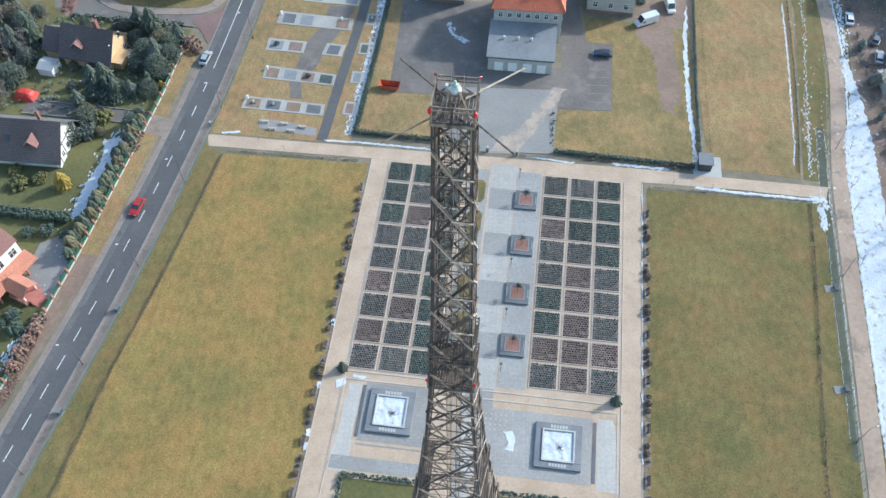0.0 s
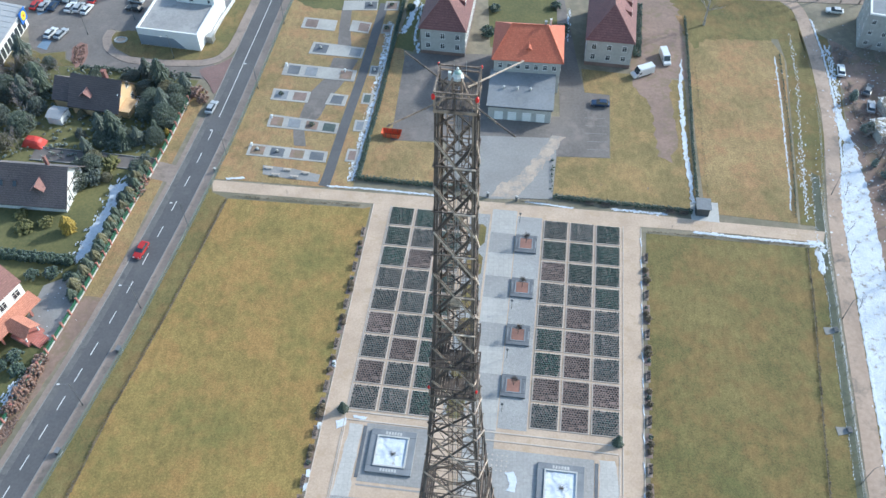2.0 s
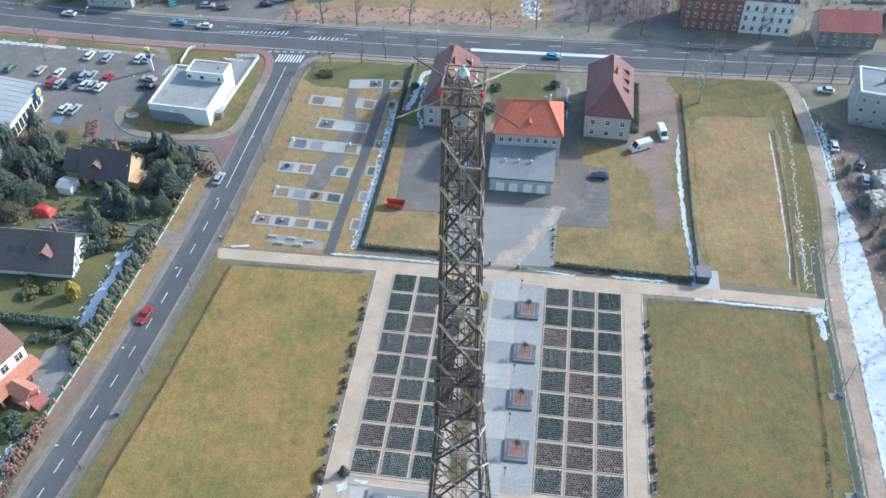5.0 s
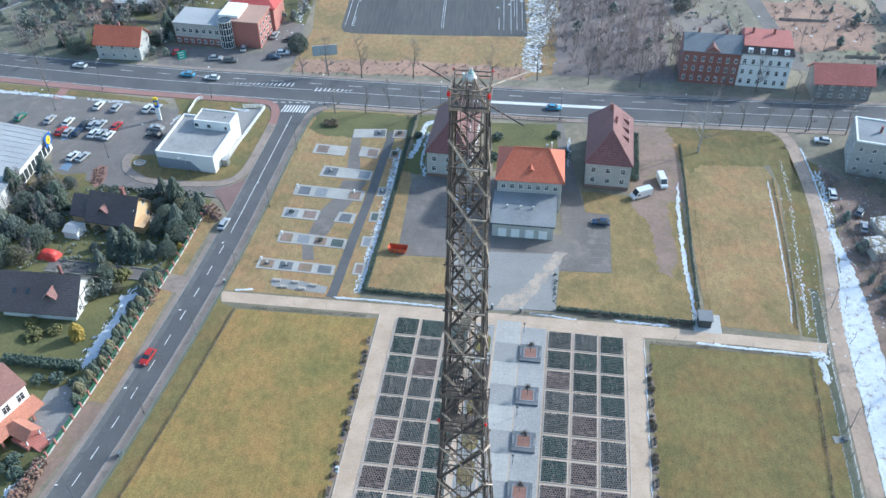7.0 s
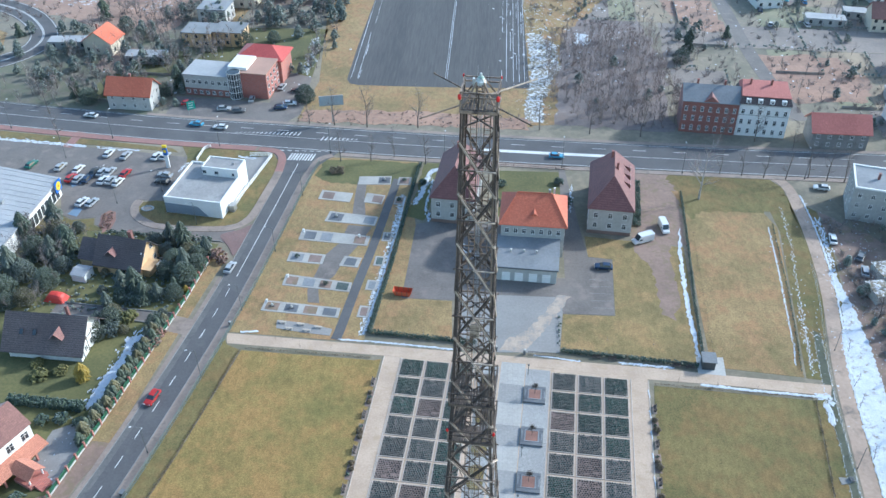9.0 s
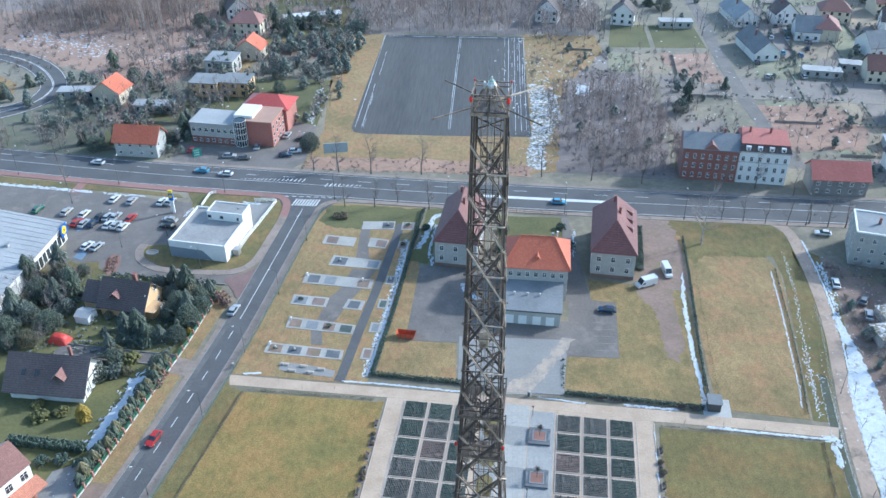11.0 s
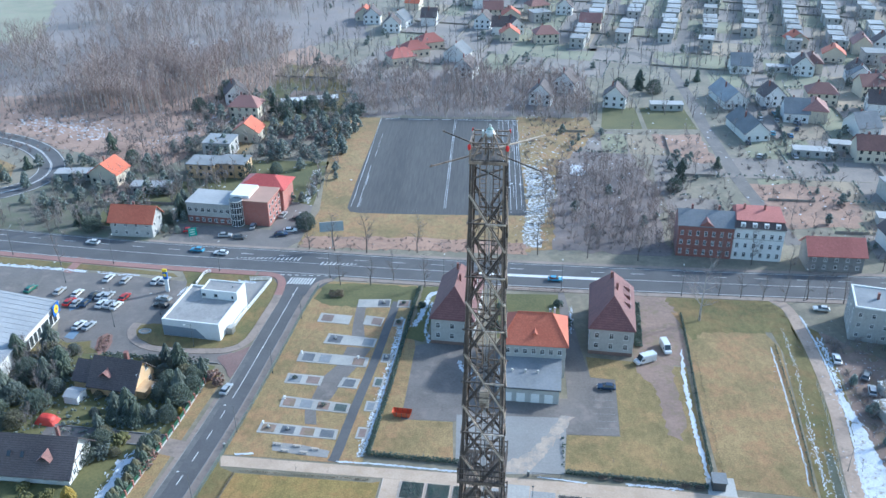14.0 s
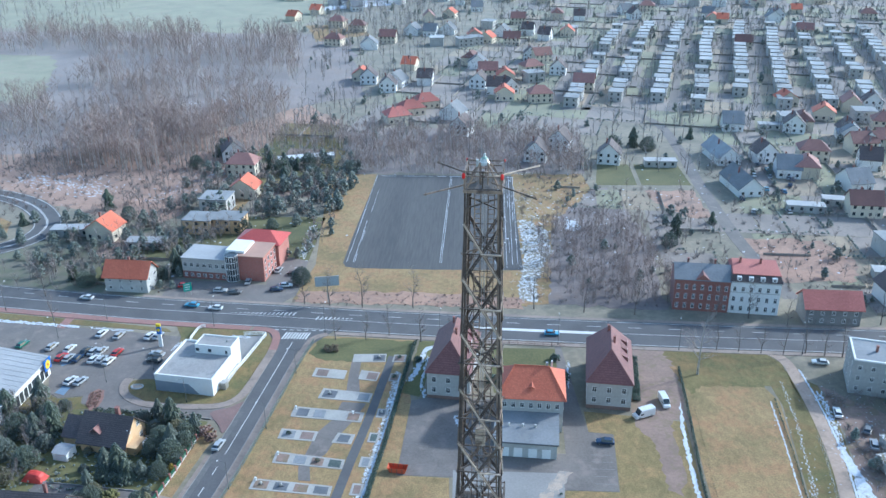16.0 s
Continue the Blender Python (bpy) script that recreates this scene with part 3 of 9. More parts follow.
# roads
ROAD = smooth([(-95, -60), (-73.8, 34.1), (-67.6, 64.3), (-61.4, 103.9), (-57.6, 140.0), (-54.6, 172.0)], 8)
MAIN = smooth([(-420, 262), (-300, 226), (-200, 199.5), (-118, 186.8), (-62, 182.0), (-11, 178.3), (55, 175.3), (113, 173.8), (220, 172), (420, 172)], 8)
bm = B()
strip(bm, ROAD, -3.05, 3.05, -0.3, 0.06)
setting("road", bm, ASPHALT, "grey asphalt side road with white dashes", "road")
bm = B()
strip(bm, ROAD[:-10], -3.04, -1.75, 0.0, 0.066)
setting("road_shoulder", bm, WORN_ASPHALT, "worn pale strip along the side road", "road")
bm = B()
strip(bm, MAIN, -6.9, 6.9, -0.3, 0.064)
prism(bm, [(-65, 176), (-58.4, 162), (-51.2, 162), (-44, 174)], -0.3, 0.066)
setting("main_road", bm, ASPHALT, "wide grey asphalt main road with white markings", "road")
bm = B()
strip(bm, ROAD[:-6], 3.25, 5.2, -0.3, 0.14)
strip(bm, ROAD[:-14], -4.3, -3.25, -0.3, 0.08)
setting("pavement", bm, FOOTWAY, "worn grey-beige footway along the side road", "pavement")
bm = B()
strip(bm, ROAD[:-5], 3.07, 3.22, -0.3, 0.15)
strip(bm, ROAD[:-5], -3.22, -3.07, -0.3, 0.13)
strip(bm, MAIN, 6.92, 7.1, -0.3, 0.16)
strip(bm, MAIN, -7.1, -6.92, -0.3, 0.16)
setting("kerb", bm, KERB_GREY, "pale raised kerbstones along the roads", "kerb")
bm = B()
k0 = [i for i, p in enumerate(MAIN) if p[0] < -66]
strip(bm, MAIN[4:k0[-1] + 1], 7.12, 9.6, -0.3, 0.15)
ring = smooth([(-68.4, 174.1), (-63.0, 173.0), (-60.3, 169.1), (-59.9, 160.4), (-60.9, 151.0), (-61.7, 143.5), (-62.8, 138.4), (-65.3, 134.9), (-69.8, 133.4), (-79.8, 133.2), (-87.7, 134.2), (-92.9, 137.7), (-95.1, 141.9), (-94.9, 145.4)], 6)
strip(bm, ring[:18], -1.15, 1.15, -0.3, 0.15)
setting("red_footway", bm, PAVE_RED, "reddish paved footway along the main road", "pavement")
bm = B()
prism(bm, smooth([(-61.4, 136.2), (-64.4, 133.2), (-67.0, 132.0), (-68.6, 130.6), (-67.0, 128.2), (-65.0, 125.6), (-63.2, 122.4), (-62.4, 125.0), (-61.9, 130.0)], 3), -0.3, 0.1)
setting("brick_apron", bm, PAVE_MAROON, "dark red paved apron of the car park entrance", "pavement")
bm = B()
strip(bm, ring[17:], -1.15, 1.15, -0.3, 0.145)
setting("ring_footway", bm, FOOTWAY, "worn beige footway curving round the shop lawn", "pavement")
bm = B()
strip(bm, [p for p in MAIN if -46 < p[0] < 140], 7.4, 9.2, -0.3, 0.12)
strip(bm, smooth([(-53.0, 146.0), (-52.6, 150.0), (-51.5, 159.0), (-50.2, 166.6), (-48.9, 169.6), (-45.8, 171.7)], 5), -1.0, 1.0, -0.3, 0.125)
setting("footway_south", bm, FOOTWAY, "worn earthy footway along the main road", "pavement")
bm = B()
strip(bm, [p for p in MAIN if -110 < p[0] < 140], -8.6, -7.12, -0.3, 0.15)
setting("footway_north", bm, FOOTWAY, "grey footway on the far side of the main road", "pavement")

bm = B()
s = 3.0
while s < length(ROAD) - 62:
    p, h = along(ROAD, s)
    q, _ = along(ROAD, s + 3.0)
    beam(bm, (*p, 0.064), (*q, 0.064), 0.16, 0.01)
    s += 7.4 if p[1] > 44 else 6.0
s = length(ROAD) - 58
while s < length(ROAD) - 6:
    p, h = along(ROAD, s)
    q, _ = along(ROAD, s + 3.5)
    beam(bm, (*p, 0.064), (*q, 0.064), 0.16, 0.01)
    s += 3.5
setting("road_dashes", bm, LINE, "worn white centre dashes on the side road", "road marking")
bm = B()
for off in (-3.4,):
    s = 160.0
    while s < 690:
        p, h = along(offset(MAIN, off), s)
        q, _ = along(offset(MAIN, off), s + 4)
        beam(bm, (*p, 0.068), (*q, 0.068), 0.16, 0.01)
        s += 12
for off in (-6.5, 6.5, 0.3):
    strip(bm, [p for p in offset(MAIN, off) if not -64 < p[0] < -44], -0.07, 0.07, 0.05, 0.07)
for i in range(9):                                     # zebra over the side road's mouth
    x = -58.8 + i * 0.86
    prism(bm, [(x, 168.4), (x + 0.45, 168.4), (x + 1.2, 172.2), (x + 0.75, 172.2)], 0.05, 0.072)
for i in range(10):
    x = -64.0 + i * 2.2
    prism(bm, [(x, 173.6), (x + 1.2, 173.5), (x + 1.2, 173.8), (x, 173.9)], 0.05, 0.072)
for i in range(16):                                    # hatched islands
    x = -78 + i * 1.3
    w = 0.3 + 1.9 * i / 16
    prism(bm, [(x, 183.6 - w * 0.5), (x + 0.4, 183.6 - w * 0.5), (x + 1.0, 183.6 + w * 0.5), (x + 0.6, 183.6 + w * 0.5)], 0.05, 0.072)
for i in range(9):
    x = -51 + i * 1.3
    w = 2.2 - 1.8 * i / 9
    prism(bm, [(x, 181.2 - w * 0.5), (x + 0.4, 181.2 - w * 0.5), (x + 1.0, 181.2 + w * 0.5), (x + 0.6, 181.2 + w * 0.5)], 0.05, 0.072)
setting("road_markings", bm, LINE, "white lane lines, zebra and hatching on asphalt", "road marking")
bm = B()
strip(bm, [p for p in offset(MAIN, 0.6) if -9 < p[0] < 42], -0.75, 0.75, -0.2, 0.075)
setting("traffic_island", bm, LINE, "long pale painted island in the main road", "road marking")
p_track = smooth([(62.0, -60), (69.6, 20), (72.0, 42.3), (74.8, 69.7), (76.9, 88), (79.4, 102), (82.0, 117), (83.4, 131), (84.0, 143), (84.0, 152), (83.8, 160), (82.2, 164.8), (79.0, 167.6)], 6)
bm = B()
strip(bm, p_track, -1.6, 1.6, -0.3, 0.05)
setting("track", bm, DIRT, "brown-grey gravel track beside the snowy verge", "path")

# ground north of the cross path
sheet("memorial_lawn", [(-57, 94.6), (-26.2, 92.9), (-24.6, 108), (-21.6, 150), (-19.9, 169.2), (-45.4, 170.6), (-48.4, 168.4), (-50.4, 158), (-52.0, 148), (-54.4, 134), (-56, 120)], LAWN_DRY, "yellowish dry grass between the display plots", "lawn", 0.03)
sheet("lane_grass", ragged([(-21.4, 142), (-19.4, 152), (-18.6, 169), (-12.4, 168.6), (-13.6, 160), (-16.2, 140)], 1.5, 0.3, 86), LAWN_GREEN, "dull green grass lane beside the villa", "grass", 0.034)
sheet("plot_lawn_head", ragged([(-47.2, 169.4), (-49.0, 160.4), (-44, 157.0), (-36, 156.8), (-22.5, 157.6), (-20.6, 160), (-20.1, 168.4), (-34, 169.4)], 1.5, 0.5, 85), LAWN_GREEN, "dull green grass at the head of the display plots", "lawn", 0.045)
sheet("lawn_hedged", [(-24.6, 96), (-8.3, 94.9), (-6.5, 95), (-7.2, 108), (-19.2, 108.4), (-18.3, 138), (-20.3, 150), (-23.2, 122)], LAWN_DRY, "dry lawn inside the dark hedge", "lawn", 0.03)
sheet("yard_west", [(-19.1, 108.6), (4.4, 108.2), (4.4, 140), (-14, 140), (-18.2, 138.5)], ASPHALT_DARK, "dark asphalt yard before the grey house", "yard", 0.04)
sheet("drive_slab", [(4.0, 91.4), (17.3, 92.0), (18.6, 105.2), (18.6, 110.8), (-6.4, 110.8), (-6.0, 94.6)], PAVE, "grey paved entrance drive", "driveway", 0.05)
sheet("yard_east", [(4.5, 110.2), (18.4, 110.2), (18.4, 105), (30.5, 105), (31.8, 126), (25.9, 126.7), (24.6, 139), (22, 168), (20.4, 168), (19.8, 118), (4.5, 118)], ASPHALT_DARK, "dark asphalt yard and lane between buildings", "yard", 0.045)
sheet("lawn_yard", [(18.7, 104.8), (30.7, 104.8), (32.0, 126.2), (26.0, 126.9), (25.6, 135.5), (37.2, 134.0), (50.4, 132), (49.3, 112), (48.3, 94), (46.8, 90.2), (17.6, 93.6)], LAWN_YARD, "patchy ochre and brown lawn behind the hedge", "lawn", 0.03)
sheet("worn_track_yard", ragged([(41.6, 106), (44.4, 104.4), (46.4, 112), (46.2, 124), (47.4, 140), (45.2, 168), (41.2, 168), (42.2, 141), (38.6, 133.5), (37.4, 130), (41.2, 124)], 1.5, 0.6, 3), MUD, "worn bare earth track in the lawn", "path", 0.045)
sheet("earth_lane", ragged([(37.6, 134.4), (51.0, 132.6), (52.2, 150), (53.2, 167.4), (37.4, 167.8), (38.4, 150)], 1.5, 0.4, 81), MUD, "reddish bare earth lane beside the villa", "path", 0.032)
sheet("drive_dust", ragged([(4.2, 91.8), (9.6, 91.9), (13.6, 98.0), (17.6, 104.6), (20.8, 111.5), (17.6, 111.5), (14.2, 104.6), (9.6, 98.4), (5.2, 95.0)], 0.9, 0.45, 82), DRIVE_DUST, "beige earth tracked across the paved drive", "path", 0.056)
sheet("garden_north", [(3.0, 143), (20.2, 143), (20.8, 166), (2.0, 166)], LAWN_GREEN, "green lawn behind the orange-roofed house", "lawn", 0.03)
sheet("meadow", [(53.2, 150), (52.3, 138), (50.6, 112), (49.8, 89.5), (68.8, 87.4), (72.8, 116), (76.2, 142), (73, 152), (60, 158), (51, 158)], LAWN_DRY, "dry yellow meadow enclosed by thin hedges", "meadow", 0.035)
sheet("meadow_strip", [(69.3, 87.2), (74.0, 86.6), (80.0, 114), (81.6, 133), (82.2, 150), (82.0, 160), (74, 160.5), (76.0, 150), (76.4, 140), (73.2, 116)], LAWN_MIX, "rough grass strip beside the gravel track", "grass", 0.03)
sheet("grass_track_east", [(77.8, 166), (82.6, 156), (88.4, 150), (87.8, 133), (86.0, 120), (85.6, 98), (81.4, 70), (77.6, 45), (74, 18), (70, 18), (72, 42), (75, 69.7), (77, 89), (80.6, 117), (82, 140), (81.6, 156), (79.8, 164)], LAWN_MIX, "olive winter grass east of the gravel track", "grass", 0.03)
sheet("scrub_floor_east", ragged([(88.6, 150), (88.0, 133), (86.2, 120), (85.8, 98), (81.6, 70), (77.8, 45), (70, -10), (170, -10), (170, 126), (112, 128), (96, 142)], 3, 0.7, 61), MUD, "dark brown scrubby waste ground", "ground", 0.025)
sheet("meadow_head", ragged([(53.4, 145.0), (59.6, 148.4), (66, 148.6), (76.4, 149), (82.0, 152), (81.8, 162), (78.6, 166.2), (50.8, 167.0)], 1.2, 1.0, 62), LAWN_MIX, "dull grass at the head of the meadow", "grass", 0.042)
for pts in ([(-117.9, 153.4), (-115.9, 155.6), (-114.1, 152.9), (-116.1, 150.8)], [(-112.1, 137.9), (-111.3, 141.4), (-109.0, 140.5), (-109.2, 136.9)]):
    sheet("blue_bay", pts, BAY_BLUE, "blue painted parking bay on the asphalt", "road marking", 0.06)
sheet("shop_lawn", [(-92, 175.0), (-79.8, 173.4), (-69.5, 173.0), (-63.4, 171.4), (-61.3, 168), (-61.0, 161.4), (-61.9, 153.4), (-62.6, 146.4), (-63.6, 139.7), (-65.5, 136.2), (-69.7, 134.6), (-79.4, 134.4), (-87.2, 135.4), (-92.4, 138.7), (-94.2, 142), (-93.6, 144.6), (-90.7, 145.6), (-86, 145.4), (-70, 143), (-71, 160), (-84, 160), (-87, 161.5), (-88.4, 168.5)], LAWN_MIX, "grass apron around the white flat-roofed shop", "lawn", 0.05)
sheet("shop_yard", [(-69.4, 141.4), (-68.1, 141.6), (-67.3, 149), (-66.3, 155.6), (-63.7, 170.3), (-70.6, 169.3), (-73.4, 157)], PAVE, "grey paved side yard of the shop", "yard", 0.058)
sheet("car_park", [(-160, 150), (-160, 176), (-112, 171.5), (-88, 168.3), (-84, 166), (-83, 156), (-86, 144), (-91, 145), (-95.5, 146), (-94.4, 139), (-90, 134.4), (-80, 132.8), (-67, 134), (-63.2, 131.5), (-66.8, 127.6), (-80, 129.6), (-98, 131.6), (-103, 133.6), (-104, 136.8), (-110, 135.6), (-114, 138), (-117.4, 146.6)], ASPHALT_DARK, "grey asphalt car park of the supermarket", "car park", 0.045)
sheet("roadside_lawn", [(-170, 183), (-118, 176.6), (-94, 173), (-92, 171), (-112, 173.2), (-170, 178)], LAWN_MIX, "grass strip between car park and footway", "lawn", 0.05)
sheet("red_link_path", [(-126.9, 181.6), (-124.0, 180.9), (-124.9, 171.6), (-127.6, 172.3)], PAVE_RED, "reddish paved link across the grass strip", "pavement", 0.07)
sheet("corner_bed", ragged([(-102.8, 138.2), (-101.4, 140.2), (-99.6, 139.6), (-98.0, 135.8), (-98.2, 131.6), (-99.6, 130.2), (-101.8, 133.3)], 0.9, 0.15, 5), MULCH, "reddish planting bed at the car park corner", "planting bed", 0.09)
sheet("gardens_west", [(-160, -20), (-90, -20), (-80.5, 40), (-77.2, 60), (-71.8, 97), (-68.9, 122), (-68, 127), (-98, 130.5), (-160, 134)], LAWN_GREEN, "green back gardens of the houses", "lawn", 0.03)
sheet("verge_gardens", [(-88, 0), (-79, 36), (-71.8, 64.5), (-67.0, 104), (-64.6, 121), (-67.6, 126), (-69.2, 121), (-71.6, 97), (-77.0, 60), (-81, 38), (-94, 0)], LAWN_DRY, "dry brown verge along the garden fence", "grass", 0.035)
sheet("verge_earth", ragged([(-88, 0), (-79, 36), (-74.0, 54), (-72.4, 61.5), (-76.2, 62), (-78.6, 50), (-81, 38), (-94, 0)], 1.5, 0.3, 71), MUD, "trampled brown earth and stones beside the fence", "verge", 0.045)
sheet("house_drive", [(-100, 102.5), (-71.6, 99.9), (-72.2, 96.4), (-100, 98.6)], ASPHALT_DARK, "grey paved driveway to the garden gate", "driveway", 0.05)
sheet("gate_apron", [(-71.0, 99.4), (-66.0, 98.2), (-66.8, 93.0), (-71.8, 94.2)], FOOTWAY, "worn paved apron before the garden gate", "driveway", 0.052)
sheet("shop_verge", [(-121, 112), (-118.0, 140), (-114.2, 137.6), (-110, 135.2), (-104.2, 136.4), (-103.2, 133.4), (-99, 131.2), (-116, 130)], LAWN_MIX, "rough grass wedge beside the supermarket", "grass", 0.04)
bm = B()
for a, b in (((-100, 102.6), (-71.8, 100.0)), ((-100, 98.5), (-72.6, 96.3)), ((-98, 131.0), (-67.6, 127.9))):
    beam(bm, (*a, 0.15), (*b, 0.15), 0.2, 0.3)
setting("garden_kerb", bm, KERB_GREY, "pale low garden edging walls", "kerb")
sheet("corner_drive", [(-79, 67.5), (-77.8, 60), (-79.4, 51), (-86, 54), (-85, 64)], PAVE, "grey paved forecourt of the brick-trimmed house", "driveway", 0.05)

# far side of the main road
sheet("ploughed_field", [(-48.8, 221.0), (-47.4, 218.0), (-44.0, 217.0), (-20, 216.8), (13.0, 217.6), (11.0, 313), (-47.4, 312.5), (-48.2, 280), (-48.8, 245)], FIELD_SOIL, "dark ploughed field with thin snow lines", "field", 0.04)
sheet("dry_meadow", [(-60.5, 193), (13.5, 191.5), (13.2, 219.2), (-47.4, 218.4), (-48.2, 313), (-69, 313), (-58, 219)], LAWN_DRY, "dry ochre meadow round the ploughed field", "meadow", 0.03)
sheet("grove_floor", ragged([(-212, 197), (-106, 190.5), (-103.5, 206), (-106, 262), (-122, 256), (-150, 258), (-166, 236), (-176, 224), (-205, 210)], 4, 1.2, 83), GROVE, "dark olive litter under the bare garden trees", "woodland floor", 0.012)
sheet("villa_lawn", [(-106, 225), (-61, 221), (-62, 262), (-99, 262)], LAWN_GREEN, "green lawn behind the brick office", "lawn", 0.03)
sheet("office_yard", [(-103, 192.5), (-64, 190), (-60, 196), (-61, 222), (-71, 226), (-71.5, 203), (-103, 206)], ASPHALT_DARK, "dark asphalt yard of the office", "yard", 0.035)
sheet("scrub_brown", ragged([(94, 247), (110, 249), (122, 246), (128, 230), (122, 213), (98, 212)], 3, 1.2, 8), RUST_SCRUB, "rusty dry grass plot", "field", 0.03)
sheet("scrub_brown_far", ragged([(66, 297), (86, 298), (88, 266), (78, 268), (70, 280)], 3, 1.2, 9), RUST_SCRUB, "rusty dry grass plot", "field", 0.03)
sheet("villa_garden_a", [(46.6, 303), (64, 303.5), (64.5, 331), (50, 330)], LAWN_GREEN, "green fenced garden", "lawn", 0.03)
sheet("small_garden_lawn", [(-106, 346), (-95, 344), (-93, 360), (-103, 361)], LAWN_GREEN, "small bright fenced lawn", "lawn", 0.03)
sheet("snowy_grass", ragged([(13, 193), (21, 193), (22, 225), (26, 262), (44, 296), (42, 316), (11, 316), (12.6, 221)], 3, 0.9, 63), LAWN_DRY, "ochre dead grass mottled with snow", "grass", 0.034)
sheet("belt_floor", ragged([(-102, 345), (-62, 346), (-60, 314.5), (44, 317), (46, 378), (-20, 384), (-80, 384)], 5, 2, 84), WOOD_FLOOR, "purplish brown litter under the tree belt", "woodland floor", 0.018)
sheet("villa_garden_b", [(66, 303.5), (87, 304), (86, 331), (66.4, 331)], LAWN_GREEN, "green fenced garden", "lawn", 0.03)
sheet("rust_heath", ragged([(-330, 266), (-200, 283), (-171, 270), (-150, 260), (-122, 257), (-118, 285), (-108, 330), (-76, 392), (-100, 430), (-135, 380), (-215, 335), (-330, 330)], 6, 2.5, 11), RUST_SCRUB, "rusty heath at the edge of the birch wood", "heath", 0.02)
sheet("wood_floor", ragged([(-420, 335), (-215, 332), (-135, 382), (-98, 432), (-70, 450), (-110, 640), (-330, 650), (-520, 640), (-520, 560), (-420, 562), (-308, 556), (-288, 520), (-258, 426), (-330, 440)], 8, 3, 19), WOOD_FLOOR, "purplish brown litter of the birch wood", "woodland floor", 0.015)
sheet("thicket_floor", ragged([(15, 193), (57, 191), (60, 240), (52, 300), (16, 300), (17, 240)], 4, 1.5, 20), WOOD_FLOOR, "purplish brown litter under the thicket", "woodland floor", 0.02)
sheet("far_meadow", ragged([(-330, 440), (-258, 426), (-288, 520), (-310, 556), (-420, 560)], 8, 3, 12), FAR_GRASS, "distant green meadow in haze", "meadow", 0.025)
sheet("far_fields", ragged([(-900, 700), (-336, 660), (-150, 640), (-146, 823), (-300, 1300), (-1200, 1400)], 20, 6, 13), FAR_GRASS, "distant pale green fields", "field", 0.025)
sheet("far_ochre_field", ragged([(-129, 611), (-92, 640), (-112, 690), (-150, 680)], 6, 2, 14), LAWN_DRY, "distant ochre field", "field", 0.03)
for n, pts in (("snow_pond", [(-150, 760), (-92, 790), (-84, 880), (-150, 870)]),):
    sheet(n, ragged(pts, 6, 2, 15), SNOW, "distant snow-covered pond", "snow", 0.05)
CURVE = smooth([(-330, 330), (-230, 292), (-190, 276), (-171, 258), (-166, 243), (-172, 230), (-190, 218), (-215, 206)], 6)
sheet("curve_island", ragged([(-240, 252), (-196, 262), (-182, 252), (-179, 242), (-186, 232), (-205, 224), (-240, 226)], 3, 0.8, 74), LAWN_DRY, "ochre dead grass inside the road bend", "grass", 0.03)
bm = B()
strip(bm, CURVE, -5.2, 5.2, -0.3, 0.06)
setting("curved_road", bm, ASPHALT, "grey curving slip road with white lines", "road")
bm = B()
for o in (-4.7, 0, 0.5, 4.7):
    strip(bm, CURVE, o - 0.12, o + 0.12, 0.05, 0.075)
setting("curve_markings", bm, LINE, "white lines on the curving road", "road marking")
bm = B()
strip(bm, smooth([(97, 200), (92, 246), (90.5, 306), (91.3, 352), (88, 400), (70, 424), (40, 426)], 6), -2.6, 2.6, -0.3, 0.05)
for xs in (54, 101, 148, 195):
    strip(bm, smooth([(xs, 424), (xs + 17, 500), (xs + 46, 620), (xs + 75, 740), (xs + 108, 880)], 5), -2.4, 2.4, -0.3, 0.05)
setting("suburb_lanes", bm, ASPHALT_DARK, "narrow grey lanes through the suburb", "road")

# snow remains
SNOWS = [
    ("snow_hedge_foot", ragged([(47.1, 92), (47.9, 92.4), (48.5, 112), (49.0, 122), (49.5, 129), (50.8, 140), (50.5, 140.4), (48.7, 129.4), (47.9, 118), (47.3, 110)], 0.7, 0.3, 23)),
    ("snow_lawn", ragged([(-79.8, 91.4), (-75.2, 93.0), (-75.4, 88), (-76.2, 83), (-77.4, 78.6), (-78.2, 73), (-80.2, 69.6), (-80.9, 72), (-80.2, 79), (-79.0, 84), (-78.6, 88)], 0.5, 0.28, 22)),
    ("snow_heap", ragged([(7.6, 28.6), (9.2, 28.8), (9.8, 27), (9.4, 24.8), (7.8, 25.2), (8.6, 26.6)], 0.6, 0.2, 28)),
    ("snow_corner", ragged([(-22.6, 37.0), (-20.6, 37.6), (-20.9, 36.1), (-22.2, 35.4)], 0.5, 0.15, 29)),
    ("snow_bed_foot", ragged([(-19.6, 38.2), (-17.2, 37.9), (-17.4, 37.3), (-19.6, 37.6)], 0.5, 0.12, 30)),
    ("snow_yard_far", ragged([(30, 252), (35, 252), (36, 262), (31, 264)], 1.2, 0.7, 35)),
    ("snow_path_west", ragged([(-54.6, 94.9), (-50.5, 95.4), (-50.3, 95.0), (-54.4, 94.4)], 0.6, 0.12, 40)),
    ]
sheet("plot_snow_sheet", ragged([(-27.6, 95), (-26.0, 95), (-24.3, 118), (-22.5, 140), (-22.2, 152), (-23.6, 152), (-24.6, 130), (-26.2, 112)], 0.7, 0.35, 75), PATCHY_SNOW, "band of melting snow beside the hedge", "snow", 0.06, 0.0)
